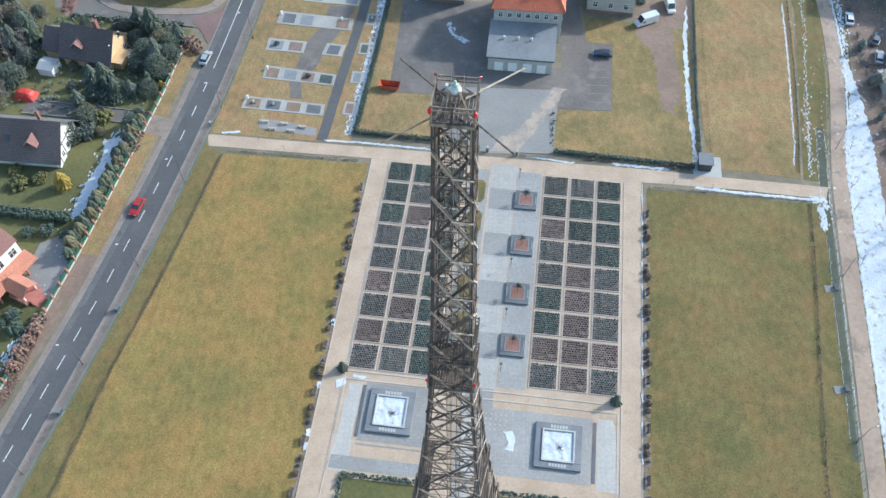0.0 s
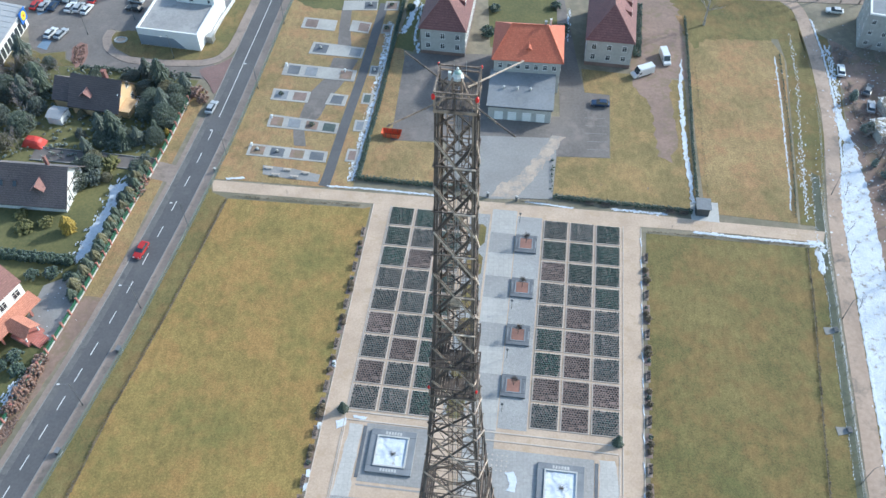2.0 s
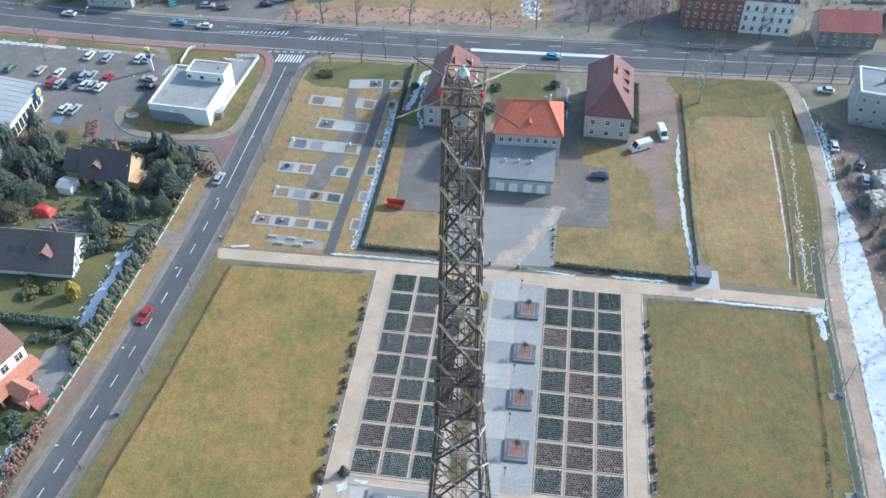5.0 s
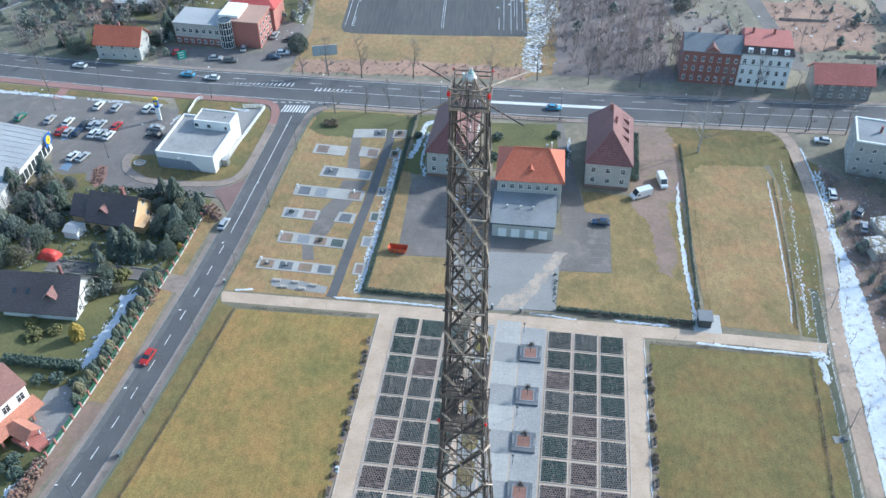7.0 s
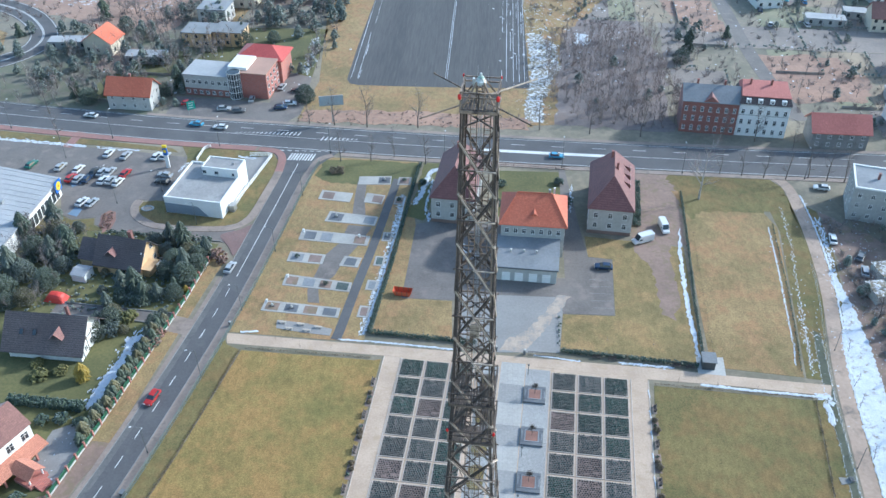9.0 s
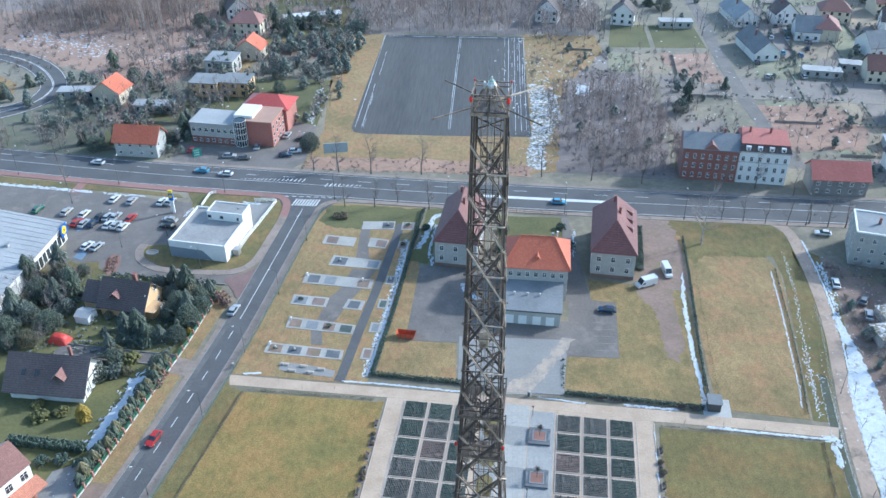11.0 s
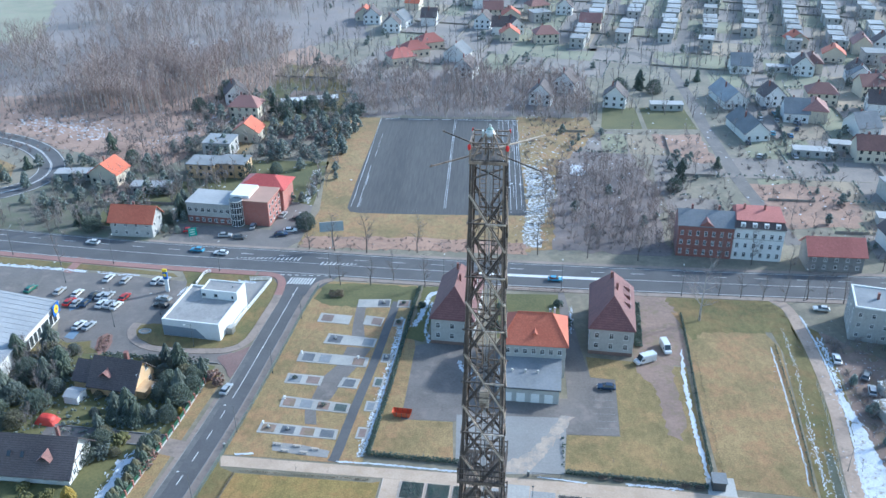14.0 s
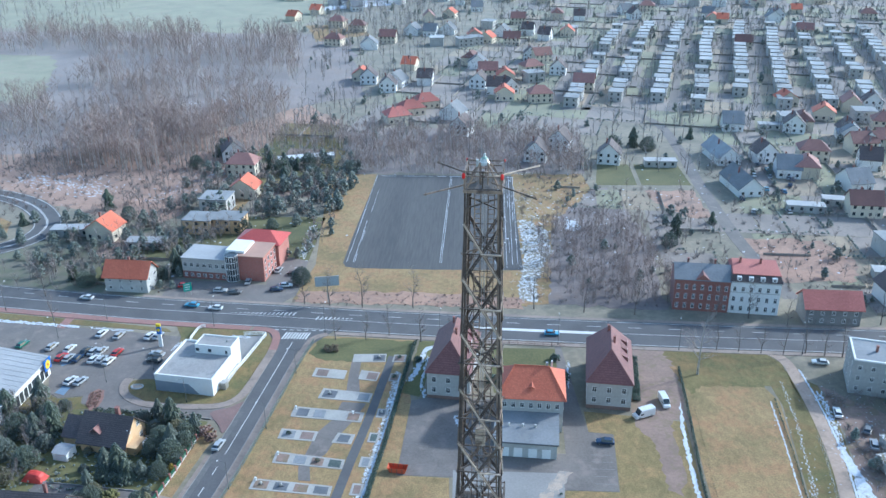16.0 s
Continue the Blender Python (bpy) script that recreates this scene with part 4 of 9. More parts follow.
sheet("verge_snow_sheet", ragged([(85.4, 124), (86.2, 112), (86.0, 99), (84.9, 86), (83.8, 74), (81.2, 52), (77.4, 20), (71.4, 18), (74.2, 44), (76.7, 68), (77.6, 79), (78.6, 89.3), (80.0, 99), (82.2, 105), (84.0, 113), (83.6, 120)], 0.6, 0.28, 72), WORN_SNOW, "wide band of old snow beside the gravel track", "snow", 0.06, 0.0)
sheet("field_snow_sheet", ragged([(13.2, 222), (11.0, 206), (12.2, 195), (17.6, 194.6), (17.2, 206), (19.6, 220), (24.0, 234), (23.0, 252), (16.6, 262), (13.2, 262)], 1.2, 0.9, 73), PATCHY_SNOW, "dead grass speckled with melting snow", "snow", 0.06, 0.0)
for n, pts in SNOWS:
    sheet(n, pts, SNOW, "patch of old melting snow on the ground", "snow", 0.10, 0.0)
def snowline(name, pts, wide, n, size, seed, label="broken line of old melting snow"):
    """Many ragged lumps of snow scattered along a line."""
    q, V, F = random.Random(seed), [], []
    L = length(pts)
    for i in range(n):
        (x, y), h = along(pts, L * (i + q.random()) / n)
        o = q.gauss(0, wide * 0.33)
        x, y, r = x + math.sin(h) * o, y - math.cos(h) * o, size * q.uniform(0.4, 1.25)
        k, m = len(V), q.randint(6, 8)
        for j in range(m):
            g, rr = 6.2832 * j / m, r * q.uniform(0.45, 1.2)
            u, v = rr * 1.5 * math.cos(g), rr * 0.7 * math.sin(g)
            V.append((x + u * math.cos(h) - v * math.sin(h), y + u * math.sin(h) + v * math.cos(h), 0.05))
        V.append((x, y, 0.07 + 0.12 * r))
        F += [(k + j, k + (j + 1) % m, k + m) for j in range(m)]
    return tagged(raw(name, V, F, SNOW), label, "snow", "", "stuff")


snowline("verge_snow", [(87.6, 147), (86.6, 133), (84.8, 121)], 1.4, 150, 0.36, 401)
snowline("verge_snow", [(84.8, 121), (84.8, 112), (84.8, 104), (84.4, 96), (83.2, 84), (81.6, 72), (78.6, 50), (75.4, 25)], 4.6, 260, 0.2, 402)
snowline("path_snow", [(47.0, 84.0), (55, 83.1), (63, 82.5), (70, 81.9)], 0.3, 420, 0.36, 420)
snowline("path_snow", [(29.9, 89.6), (35.7, 89.1), (41.6, 88.7)], 0.5, 110, 0.32, 424)
snowline("path_snow", [(11.7, 90.9), (16.2, 90.4), (21.7, 89.5)], 0.25, 90, 0.26, 425)
snowline("path_snow", [(-31.8, 93.5), (-25.2, 93.3), (-17.2, 92.7), (-4.5, 91.6)], 0.25, 330, 0.3, 426)
snowline("path_snow", [(70.0, 82), (72.4, 82.2), (71.6, 78), (71.2, 74.5)], 1.4, 150, 0.4, 421)
sheet("drain_ditch", [(74.7, 102.6), (72.7, 88.4), (71.4, 77.7), (71.0, 69.3), (69.8, 58.7), (68.3, 43), (66.6, 26), (68.1, 26), (69.7, 43), (71.4, 58.7), (72.5, 69.4), (73.2, 78.8), (74.4, 88.5), (76.1, 101.4)], DITCH, "shallow grey-green drain strip beside the track", "ditch", 0.042)
snowline("ditch_snow", [(74.6, 102.6), (72.6, 88.4), (71.3, 77.7), (71.0, 69.3), (69.7, 58), (67.0, 30)], 0.3, 220, 0.13, 427)
snowline("ditch_snow", [(76.2, 101.4), (74.5, 88.5), (73.3, 78.8), (72.6, 69.4), (71.4, 58), (68.6, 30)], 0.25, 240, 0.13, 428)
snowline("bank_snow", [(-165, 177.6), (-121, 173.0)], 1.1, 300, 0.5, 422)
snowline("bank_snow", [(-117, 172.4), (-104, 171.3)], 0.8, 60, 0.35, 423)
snowline("track_snow", offset(p_track, 2.0)[8:-14], 0.35, 960, 0.34, 403, "thin line of old snow along the track")
snowline("hedge_snow", [(73.9, 142.2), (72.4, 126), (70.9, 113), (69.2, 98), (68.0, 91)], 0.3, 260, 0.24, 404)
snowline("strip_snow", [(79.4, 151.3), (78.9, 145.9), (77.6, 133), (75.4, 119), (73.8, 108.3), (72.4, 98.4), (71.2, 90)], 0.7, 170, 0.2, 405)
snowline("strip_snow", [(74.0, 112), (73.0, 104), (71.8, 94), (70.8, 88)], 1.4, 90, 0.22, 406)
snowline("plot_snow", [(-26.6, 95.4), (-24.9, 112), (-23.0, 136), (-22.4, 150)], 0.35, 420, 0.3, 407)
snowline("plot_snow", [(-27.6, 95.4), (-26.0, 112), (-24.0, 136), (-23.4, 150)], 0.9, 160, 0.24, 429)
snowline("house_snow", [(-19.4, 147.5), (-17.8, 153.8), (-16.4, 163.0), (-15.8, 165.2), (-13.6, 165.6)], 1.3, 170, 0.5, 408)
snowline("house_snow", [(-14.9, 140), (-16.4, 146), (-15.4, 160.5)], 0.8, 70, 0.4, 409)
snowline("shop_snow", [(-73.4, 169.4), (-68.0, 169.0)], 0.9, 50, 0.34, 432)
snowline("shop_snow", [(-88.6, 160.5), (-87.2, 165.5)], 0.9, 40, 0.26, 433)
snowline("house_snow", [(22.6, 146), (23.6, 160)], 0.7, 40, 0.35, 410)
snowline("field_edge_snow", [(14.4, 194), (14.4, 210), (18.4, 232), (17.0, 262), (14.0, 300)], 9.0, 560, 0.2, 411)
snowline("villa_snow", [(-64.6, 225), (-63.6, 240), (-65.6, 254)], 2.4, 150, 0.4, 412)
snowline("garden_snow", [(-76.0, 95), (-78.0, 88), (-78.6, 80), (-80, 70)], 3.6, 220, 0.34, 413, "long patch of old snow on the garden lawn")
snowline("yard_snow", [(-6.6, 132.2), (-5.8, 128.3), (-3.7, 126.8), (-1.7, 125.6)], 1.0, 70, 0.42, 430)
snowline("garden_snow", [(-82, 120), (-78, 118.4), (-73.6, 117.6)], 2.4, 90, 0.36, 431)
snowline("garden_snow", [(-82.2, 42.5), (-82.6, 35.9)], 2.6, 110, 0.36, 434, "patch of old snow on the garden lawn")
snowline("garden_snow", [(-84, 107), (-77, 106.2)], 1.2, 50, 0.4, 414)
snowline("garden_snow", [(-86, 118), (-80, 117)], 1.6, 50, 0.35, 415)
snowline("heath_snow", [(-205, 304), (-180, 296), (-160, 284)], 14, 300, 0.55, 416)
snowline("heath_snow", [(-140, 275), (-122, 300), (-112, 325)], 12, 200, 0.45, 417)
snowline("heath_snow", [(-198, 372), (-170, 380)], 9, 120, 0.6, 418)
snowline("wood_snow", [(-170, 430), (-140, 440)], 10, 60, 0.7, 419)
bm = B()
rnd = random.Random(77)
for x0, solid in ((-15.5, 1), (-14.9, 1), (-47.6, 1), (-45.4, 0), (-44.9, 0), (3.6, 0), (5.2, 1), (6.6, 0), (7.6, 1), (8.8, 0), (9.6, 1), (10.6, 0), (11.4, 1)):
    y = 222.0
    while y < 310:
        l = rnd.uniform(4, 12)
        if rnd.random() < (0.97 if solid else 0.5):
            w = rnd.uniform(0.08, 0.2)
            beam(bm, (x0 + rnd.uniform(-0.05, 0.05), y, 0.055), (x0 + rnd.uniform(-0.05, 0.05), min(311.5, y + l), 0.055), w, 0.05)
        y += l + (0 if solid else rnd.uniform(0.5, 3))
y = 311.4
x = -46.0
while x < 10:
    l = rnd.uniform(1, 7)
    beam(bm, (x, y, 0.06), (x + l, y + rnd.uniform(-0.3, 0.3), 0.06), rnd.uniform(0.15, 0.5), 0.05)
    x += l + rnd.uniform(0, 2)
tagged(part("furrow_snow", bm, SNOW), "thin snow lines left in furrows", "snow", "", "stuff")
verts, faces = [], []
for cx, cy, sx, sy, n in ((26, 272, 13, 22, 260), (-180, 300, 30, 12, 120), (104, 262, 24, 36, 90), (-120, 318, 12, 24, 120), (92, 90, 5, 30, 420), (60, 250, 18, 20, 50), (95, 130, 6, 14, 120), (75, 105, 2.5, 16, 80), (-88, 112, 8, 8, 60), (-85, 55, 5, 6, 30), (60, 285, 20, 14, 60), (-90, 232, 16, 12, 120), (150, 330, 30, 50, 90), (0, 325, 50, 8, 70)):
    for _ in range(n):
        x, y, r = rnd.gauss(cx, sx), rnd.gauss(cy, sy), rnd.uniform(0.1, 0.45) * (1 if cy < 150 else 1.4)
        if cy < 150:
            r *= 0.6
        k = len(verts)
        q = rnd.randint(4, 6)
        verts += [(x + r * rnd.uniform(0.5, 1.2) * math.cos(6.283 * i / q), y + r * rnd.uniform(0.5, 1.2) * math.sin(6.283 * i / q), 0.06) for i in range(q)] + [(x, y, 0.06 + r * 0.18)]
        faces += [(k + i, k + (i + 1) % q, k + q) for i in range(q)]
tagged(raw("snow_flecks", verts, faces, SNOW), "small scattered flecks of old snow", "snow", "", "stuff")


# ---- the timber tower ----
PROFILE = [(0.0, 9.85), (20.0, 7.0), (40.4, 4.75), (50.0, 3.8), (55.3, 3.3), (60.0, 2.85), (70.0, 2.2), (80.0, 1.62), (90.0, 1.40), (100.0, 1.22), (109.7, 1.07)]


def half(z):
    for (a, p), (b, q) in zip(PROFILE, PROFILE[1:]):
        if z <= b:
            return p + (q - p) * (z - a) / (b - a)
    return PROFILE[-1][1]


NODES = [0.0, 8.5, 17.0, 25.0, 33.0, 40.4, 47.5, 53.6, 59.4, 66.8, 73.4, 77.6, 81.8, 86.4, 90.9, 95.3, 99.5, 103.5, 107.3, 109.5]
CORN = [(-1, -1), (1, -1), (1, 1), (-1, 1)]


def corner(i, z, inset=0.0):
    w = half(z) - inset
    return Vector((CORN[i][0] * w, CORN[i][1] * w, z))


tower = thing("timber_tower", "tall brown weathered larch lattice radio tower with railed top", "tower", PK)
rnd = random.Random(5)
def timber(name, a, b, w, d, material, up=(0, 0, 1), ext=0.0):
    bm = B()
    beam(bm, a, b, w, d, up, ext)
    return part(name, bm, material, tower)


for i in range(4):
    for z0, z1 in zip(NODES, NODES[1:]):
        k = 0.112 + 0.09 * max(0, 1 - z0 / 75)
        for n, (dx, dy) in enumerate(((0, 0), (-CORN[i][0], 0), (0, -CORN[i][1]))):
            o = Vector((dx * (k + 0.015), dy * (k + 0.015), 0))
            j = Vector((rnd.uniform(-0.03, 0.03), rnd.uniform(-0.03, 0.03), 0))
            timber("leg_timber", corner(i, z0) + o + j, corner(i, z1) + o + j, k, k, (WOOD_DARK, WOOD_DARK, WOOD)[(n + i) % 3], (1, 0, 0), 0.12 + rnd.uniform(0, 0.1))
for i in range(4):
    a, b = i, (i + 1) % 4
    out = Vector(((CORN[a][0] + CORN[b][0]) / 2, (CORN[a][1] + CORN[b][1]) / 2, 0))
    for z0, z1 in zip(NODES, NODES[1:-1]):
        k = 0.105 + 0.05 * max(0, 1 - z0 / 75)
        o = out * (k * 0.9)
        up = Vector((0, 0, 0.22))
        # sun and shade painted in: pale south and east braces, dark crossing ones
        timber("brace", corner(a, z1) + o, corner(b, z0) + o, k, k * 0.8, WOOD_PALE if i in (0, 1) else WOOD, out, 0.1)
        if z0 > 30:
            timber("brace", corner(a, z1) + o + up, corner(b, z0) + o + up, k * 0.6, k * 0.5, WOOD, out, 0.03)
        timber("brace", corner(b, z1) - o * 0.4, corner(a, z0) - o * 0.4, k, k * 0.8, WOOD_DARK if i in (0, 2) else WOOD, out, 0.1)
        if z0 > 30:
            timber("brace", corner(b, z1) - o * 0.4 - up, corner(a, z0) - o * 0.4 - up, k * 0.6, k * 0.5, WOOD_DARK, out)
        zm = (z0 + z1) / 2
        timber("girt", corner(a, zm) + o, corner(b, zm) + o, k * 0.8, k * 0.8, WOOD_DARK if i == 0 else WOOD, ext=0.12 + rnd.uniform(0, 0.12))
        # bright half of the front girt, sunlight given as pale timber
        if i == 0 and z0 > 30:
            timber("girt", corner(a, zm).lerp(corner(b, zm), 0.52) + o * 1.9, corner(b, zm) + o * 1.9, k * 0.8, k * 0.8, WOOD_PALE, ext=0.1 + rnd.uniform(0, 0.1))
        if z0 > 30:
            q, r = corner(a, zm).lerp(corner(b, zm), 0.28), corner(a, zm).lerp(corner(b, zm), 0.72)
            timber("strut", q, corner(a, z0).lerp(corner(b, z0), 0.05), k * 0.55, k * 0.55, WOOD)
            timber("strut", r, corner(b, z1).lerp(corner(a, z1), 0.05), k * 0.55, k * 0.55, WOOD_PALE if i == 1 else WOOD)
        if z0 > 36:
            for f in (0.18, 0.8):
                z = z0 + (z1 - z0) * f
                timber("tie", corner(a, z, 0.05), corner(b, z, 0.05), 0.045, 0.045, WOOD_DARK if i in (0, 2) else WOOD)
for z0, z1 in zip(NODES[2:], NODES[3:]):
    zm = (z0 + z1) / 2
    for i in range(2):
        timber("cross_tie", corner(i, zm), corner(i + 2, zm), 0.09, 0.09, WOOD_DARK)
for x in (-0.42, 0.45):                                   # two ladders up the inside
    bm = B()
    for dx in (-0.2, 0.2):
        beam(bm, (x + dx, 0.35, 2.0), (x + dx, 0.35, 109.4), 0.06, 0.09)
    z = 40.0
    while z < 109.3:
        beam(bm, (x - 0.2, 0.35, z), (x + 0.2, 0.35, z), 0.04)
        z += 0.32
    part("ladder", bm, WOOD, tower, "long wooden ladder inside the lattice")
for x, y in ((0.05, 0.1), (0.12, 0.16), (-0.05, -0.2)):
    bm = B()
    rod(bm, (x, y, 1), (x, y, 109), 0.02, n=5)
    part("cable", bm, METAL, tower, "thin metal cable down the core")


def deck(z, w, over):
    n = int(2 * (w + over) / 0.22)
    for k in range(n):
        x = -(w + over) + (k + 0.5) * 2 * (w + over) / n
        if z < 60 and abs(x) < 0.7 * w:
            continue
        short = abs(x) < 0.5 and z < 105
        timber("plank", (x, -(w + over), z), (x, -0.1 if short else w + over, z), 0.19, 0.06, WOOD_DARK)
    for s in (-1, 1):
        timber("deck_beam", (-(w + over), s * (w + over * 0.7), z - 0.14), (w + over, s * (w + over * 0.7), z - 0.14), 0.16, 0.2, WOOD)
        timber("deck_beam", (s * (w + over * 0.7), -(w + over), z - 0.16), (s * (w + over * 0.7), w + over, z - 0.16), 0.16, 0.2, WOOD)


def rails(z, w, h, rows, material):
    for i in range(4):
        a, b = CORN[i], CORN[(i + 1) % 4]
        bm = B()
        for r in rows:
            beam(bm, (a[0] * w, a[1] * w, z + r), (b[0] * w, b[1] * w, z + r), 0.075)
        m = ((a[0] + b[0]) * w / 2, (a[1] + b[1]) * w / 2)
        beam(bm, (*m, z), (*m, z + h), 0.08)
        part("railing", bm, material, tower, "wooden guard rail")
        bm = B()
        beam(bm, (a[0] * w, a[1] * w, z - 0.3), (a[0] * w, a[1] * w, z + h + 0.05), 0.11)
        part("post", bm, WOOD, tower)


deck(109.7, 1.07, 0.08)
rails(109.75, 1.12, 1.12, (0.78, 1.08), WOOD)
for z in (40.4, 55.3, 80.0, 84.2):
    deck(z, half(z), 0.25)
    rails(z + 0.05, half(z) + 0.2, 1.1, (0.55, 1.05), WOOD_DARK)
for i, (a, b) in enumerate(CORN):                          # obstruction lamps
    for z, w in ((110.55, 1.17), (81.2, half(80) + 0.25)):
        if z < 90 and i > 1:
            continue
        k = 0.85 if i < 2 else 0.5
        z += 0.0 if i < 2 else 0.28
        bm = B()
        lathe(bm, [(0.05 * k, z - 0.2 * k), (0.1 * k, z - 0.16 * k), (0.125 * k, z - 0.05 * k), (0.125 * k, z + 0.1 * k), (0.09 * k, z + 0.2 * k), (0.03 * k, z + 0.24 * k)], 10, (a * w, b * w))
        part("obstruction_lamp", bm, LAMP_RED, tower, "red glass obstruction lamp on a corner post")
for a, b in CORN:                                           # four diagonal arms
    bm = B()
    p, q = Vector((a * 0.5, b * 0.5, 109.95)), Vector((a * 3.35, b * 3.05, 109.95))
    rod(bm, p, q, 0.062, 0.045, 7)
    rod(bm, q - Vector((a, b, 0)) * 0.1 - Vector((0, 0, 0.08)), q - Vector((a, b, 0)) * 0.1 + Vector((0, 0, 0.12)), 0.03, n=6)
    part("aerial_arm", bm, WOOD_PALE if (a, b) == (1, 1) else WOOD, tower, "slender diagonal wooden aerial arm")
bm = B()
for a, b in CORN:
    beam(bm, (a * 0.98, b * 0.98, 109.75), (a * 0.24, b * 0.24, 111.1), 0.09)
    beam(bm, (a * 0.24, b * 0.24, 109.7), (a * 0.24, b * 0.24, 111.15), 0.09)
for r in (110.3, 110.8):
    for i in range(4):
        a, b = CORN[i], CORN[(i + 1) % 4]
        beam(bm, (a[0] * 0.24, a[1] * 0.24, r), (b[0] * 0.24, b[1] * 0.24, r), 0.07)
part("cap_frame", bm, WOOD, tower, "timber pyramid frame carrying the cap")
CAP = plain("grey_white_metal", (0.66, 0.69, 0.68), 0.45, 0.2)
bm = B()
lathe(bm, [(0.33, 110.95), (0.35, 111.0), (0.33, 111.12), (0.28, 111.18), (0.23, 111.3), (0.24, 111.33)], 8)
part("cap", bm, CAP, tower, "pale grey metal cap housing")
bm = B()
lathe(bm, [(0.20, 111.3), (0.19, 111.36), (0.14, 111.43), (0.07, 111.47)], 12)
part("cap_dome", bm, plain("verdigris_copper", (0.34, 0.46, 0.40), 0.6, 0.2), tower, "small greenish copper dome")
bm = B()
lathe(bm, [(0.07, 111.46), (0.075, 111.49), (0.075, 111.62), (0.04, 111.66)], 10)
part("finial", bm, CAP, tower, "short pale metal finial")
bm = B()
box(bm, -0.52, -0.38, 0.05, 0.25, 110.75, 111.2)
part("aerial_box", bm, CAP, tower, "small white aerial housing")
bm = B()
rod(bm, (-0.2, 0.06, 111.2), (-0.2, 0.06, 112.1), 0.015, 0.008, 5)
part("lightning_rod", bm, METAL, tower)
bm = B()
rod(bm, (0.42, 0.3, 110.9), (0.42, 0.3, 111.9), 0.015, 0.008, 5)
part("lightning_rod", bm, METAL, tower)
bm = B()
box(bm, -0.3, 0.35, -0.5, 0.1, 90.2, 91.6)
crate = part("equipment_box", bm, WOOD_PALE, tower, "slatted wooden box hung in the lattice")
for k in range(7):
    bm = B()
    box(bm, -0.34, 0.39, -0.53, -0.5, 90.2 + k * 0.2, 90.32 + k * 0.2)
    part("slat", bm, WOOD_PALE, crate)
for k, (x, y) in enumerate(CORN):
    bm = B()
    box(bm, x * 9.85 - 0.9, x * 9.85 + 0.9, y * 9.85 - 0.9, y * 9.85 + 0.9, 0, 0.8)
    part("foundation", bm, CONCRETE, tower, "concrete foundation block")


# ---- flower beds ----
def clumps(n, place, size, seed, squash=0.8):
    """Small uneven leafy clumps as plain verts and faces; place(i, rnd) gives x, y, z and a scale."""
    rnd, V, F = random.Random(seed), [], []
    for i in range(n):
        x, y, z, s = place(i, rnd)
        s *= size
        k = len(V)
        a = rnd.uniform(0, 6.28)
        for j in range(5):
            r = s * rnd.uniform(0.6, 1.15)
            V.append((x + r * math.cos(a + j * 1.2566), y + r * math.sin(a + j * 1.2566), z + s * rnd.uniform(-0.15, 0.35)))
        V.append((x + rnd.uniform(-0.3, 0.3) * s, y + rnd.uniform(-0.3, 0.3) * s, z + s * squash * rnd.uniform(0.8, 1.25)))
        V.append((x, y, z - s * 0.5))
        for j in range(5):
            F += [(k + j, k + (j + 1) % 5, k + 5), (k + (j + 1) % 5, k + j, k + 6)]
    return V, F


def mesh_of(name, V, F, material):
    me = bpy.data.meshes.new(name)
    me.from_pydata(V, [], F)
    me.materials.append(material)
    return me


BW, BL = 4.75, 4.72
bm = B()
for x0, x1, y0, y1 in ((-0.14, BW + 0.14, -0.14, 0.0), (-0.14, BW + 0.14, BL, BL + 0.14), (-0.14, 0.0, 0.0, BL), (BW, BW + 0.14, 0.0, BL)):
    box(bm, x0, x1, y0, y1, 0.0, 0.14)
kerb_me = bpy.data.meshes.new("bed_kerb")
bm.to_mesh(kerb_me)
bm.free()
kerb_me.materials.append(KERB)
bm = B()
box(bm, 0.0, BW, 0.0, BL, 0.0, 0.09)
soil_me = bpy.data.meshes.new("bed_soil")
bm.to_mesh(soil_me)
bm.free()
soil_me.materials.append(SOIL)
dark_soil_me = soil_me.copy()
dark_soil_me.materials[0] = SOIL_DARK
plant_me = {}
for key, material, fill, dx, dy, size in (("green", PLANT_GREEN, 0.97, 0.47, 0.43, 0.245), ("red", PLANT_RED, 0.95, 0.5, 0.46, 0.195), ("grey", PLANT_GREY, 0.95, 0.48, 0.44, 0.21)):
    for var in range(2):
        pr = random.Random(len(key) * 3 + var)
        spots = []
        for r in range(int((BL - 0.3) / dy) + 1):
            for c in range(int(BW / dx) + 1):
                x = 0.26 + c * dx + (dx / 2 if r % 2 else 0)
                if x < BW - 0.16 and pr.random() < fill:
                    spots.append((x, 0.24 + r * dy))
        V, F = clumps(len(spots), lambda i, r: (spots[i][0] + r.uniform(-0.04, 0.04), spots[i][1] + r.uniform(-0.04, 0.04), 0.16, r.uniform(0.78, 1.2)), size, 31 + var, 0.9)
        plant_me[key, var] = mesh_of("bed_plants", V, F, material)
rnd = random.Random(9)
KINDS_W = "ggg gyg grg yyg yyg ryg yrg ryg yyg".split()
KINDS_E = "yyg ggg rgg yyg yry gry gry rrr yry".split()
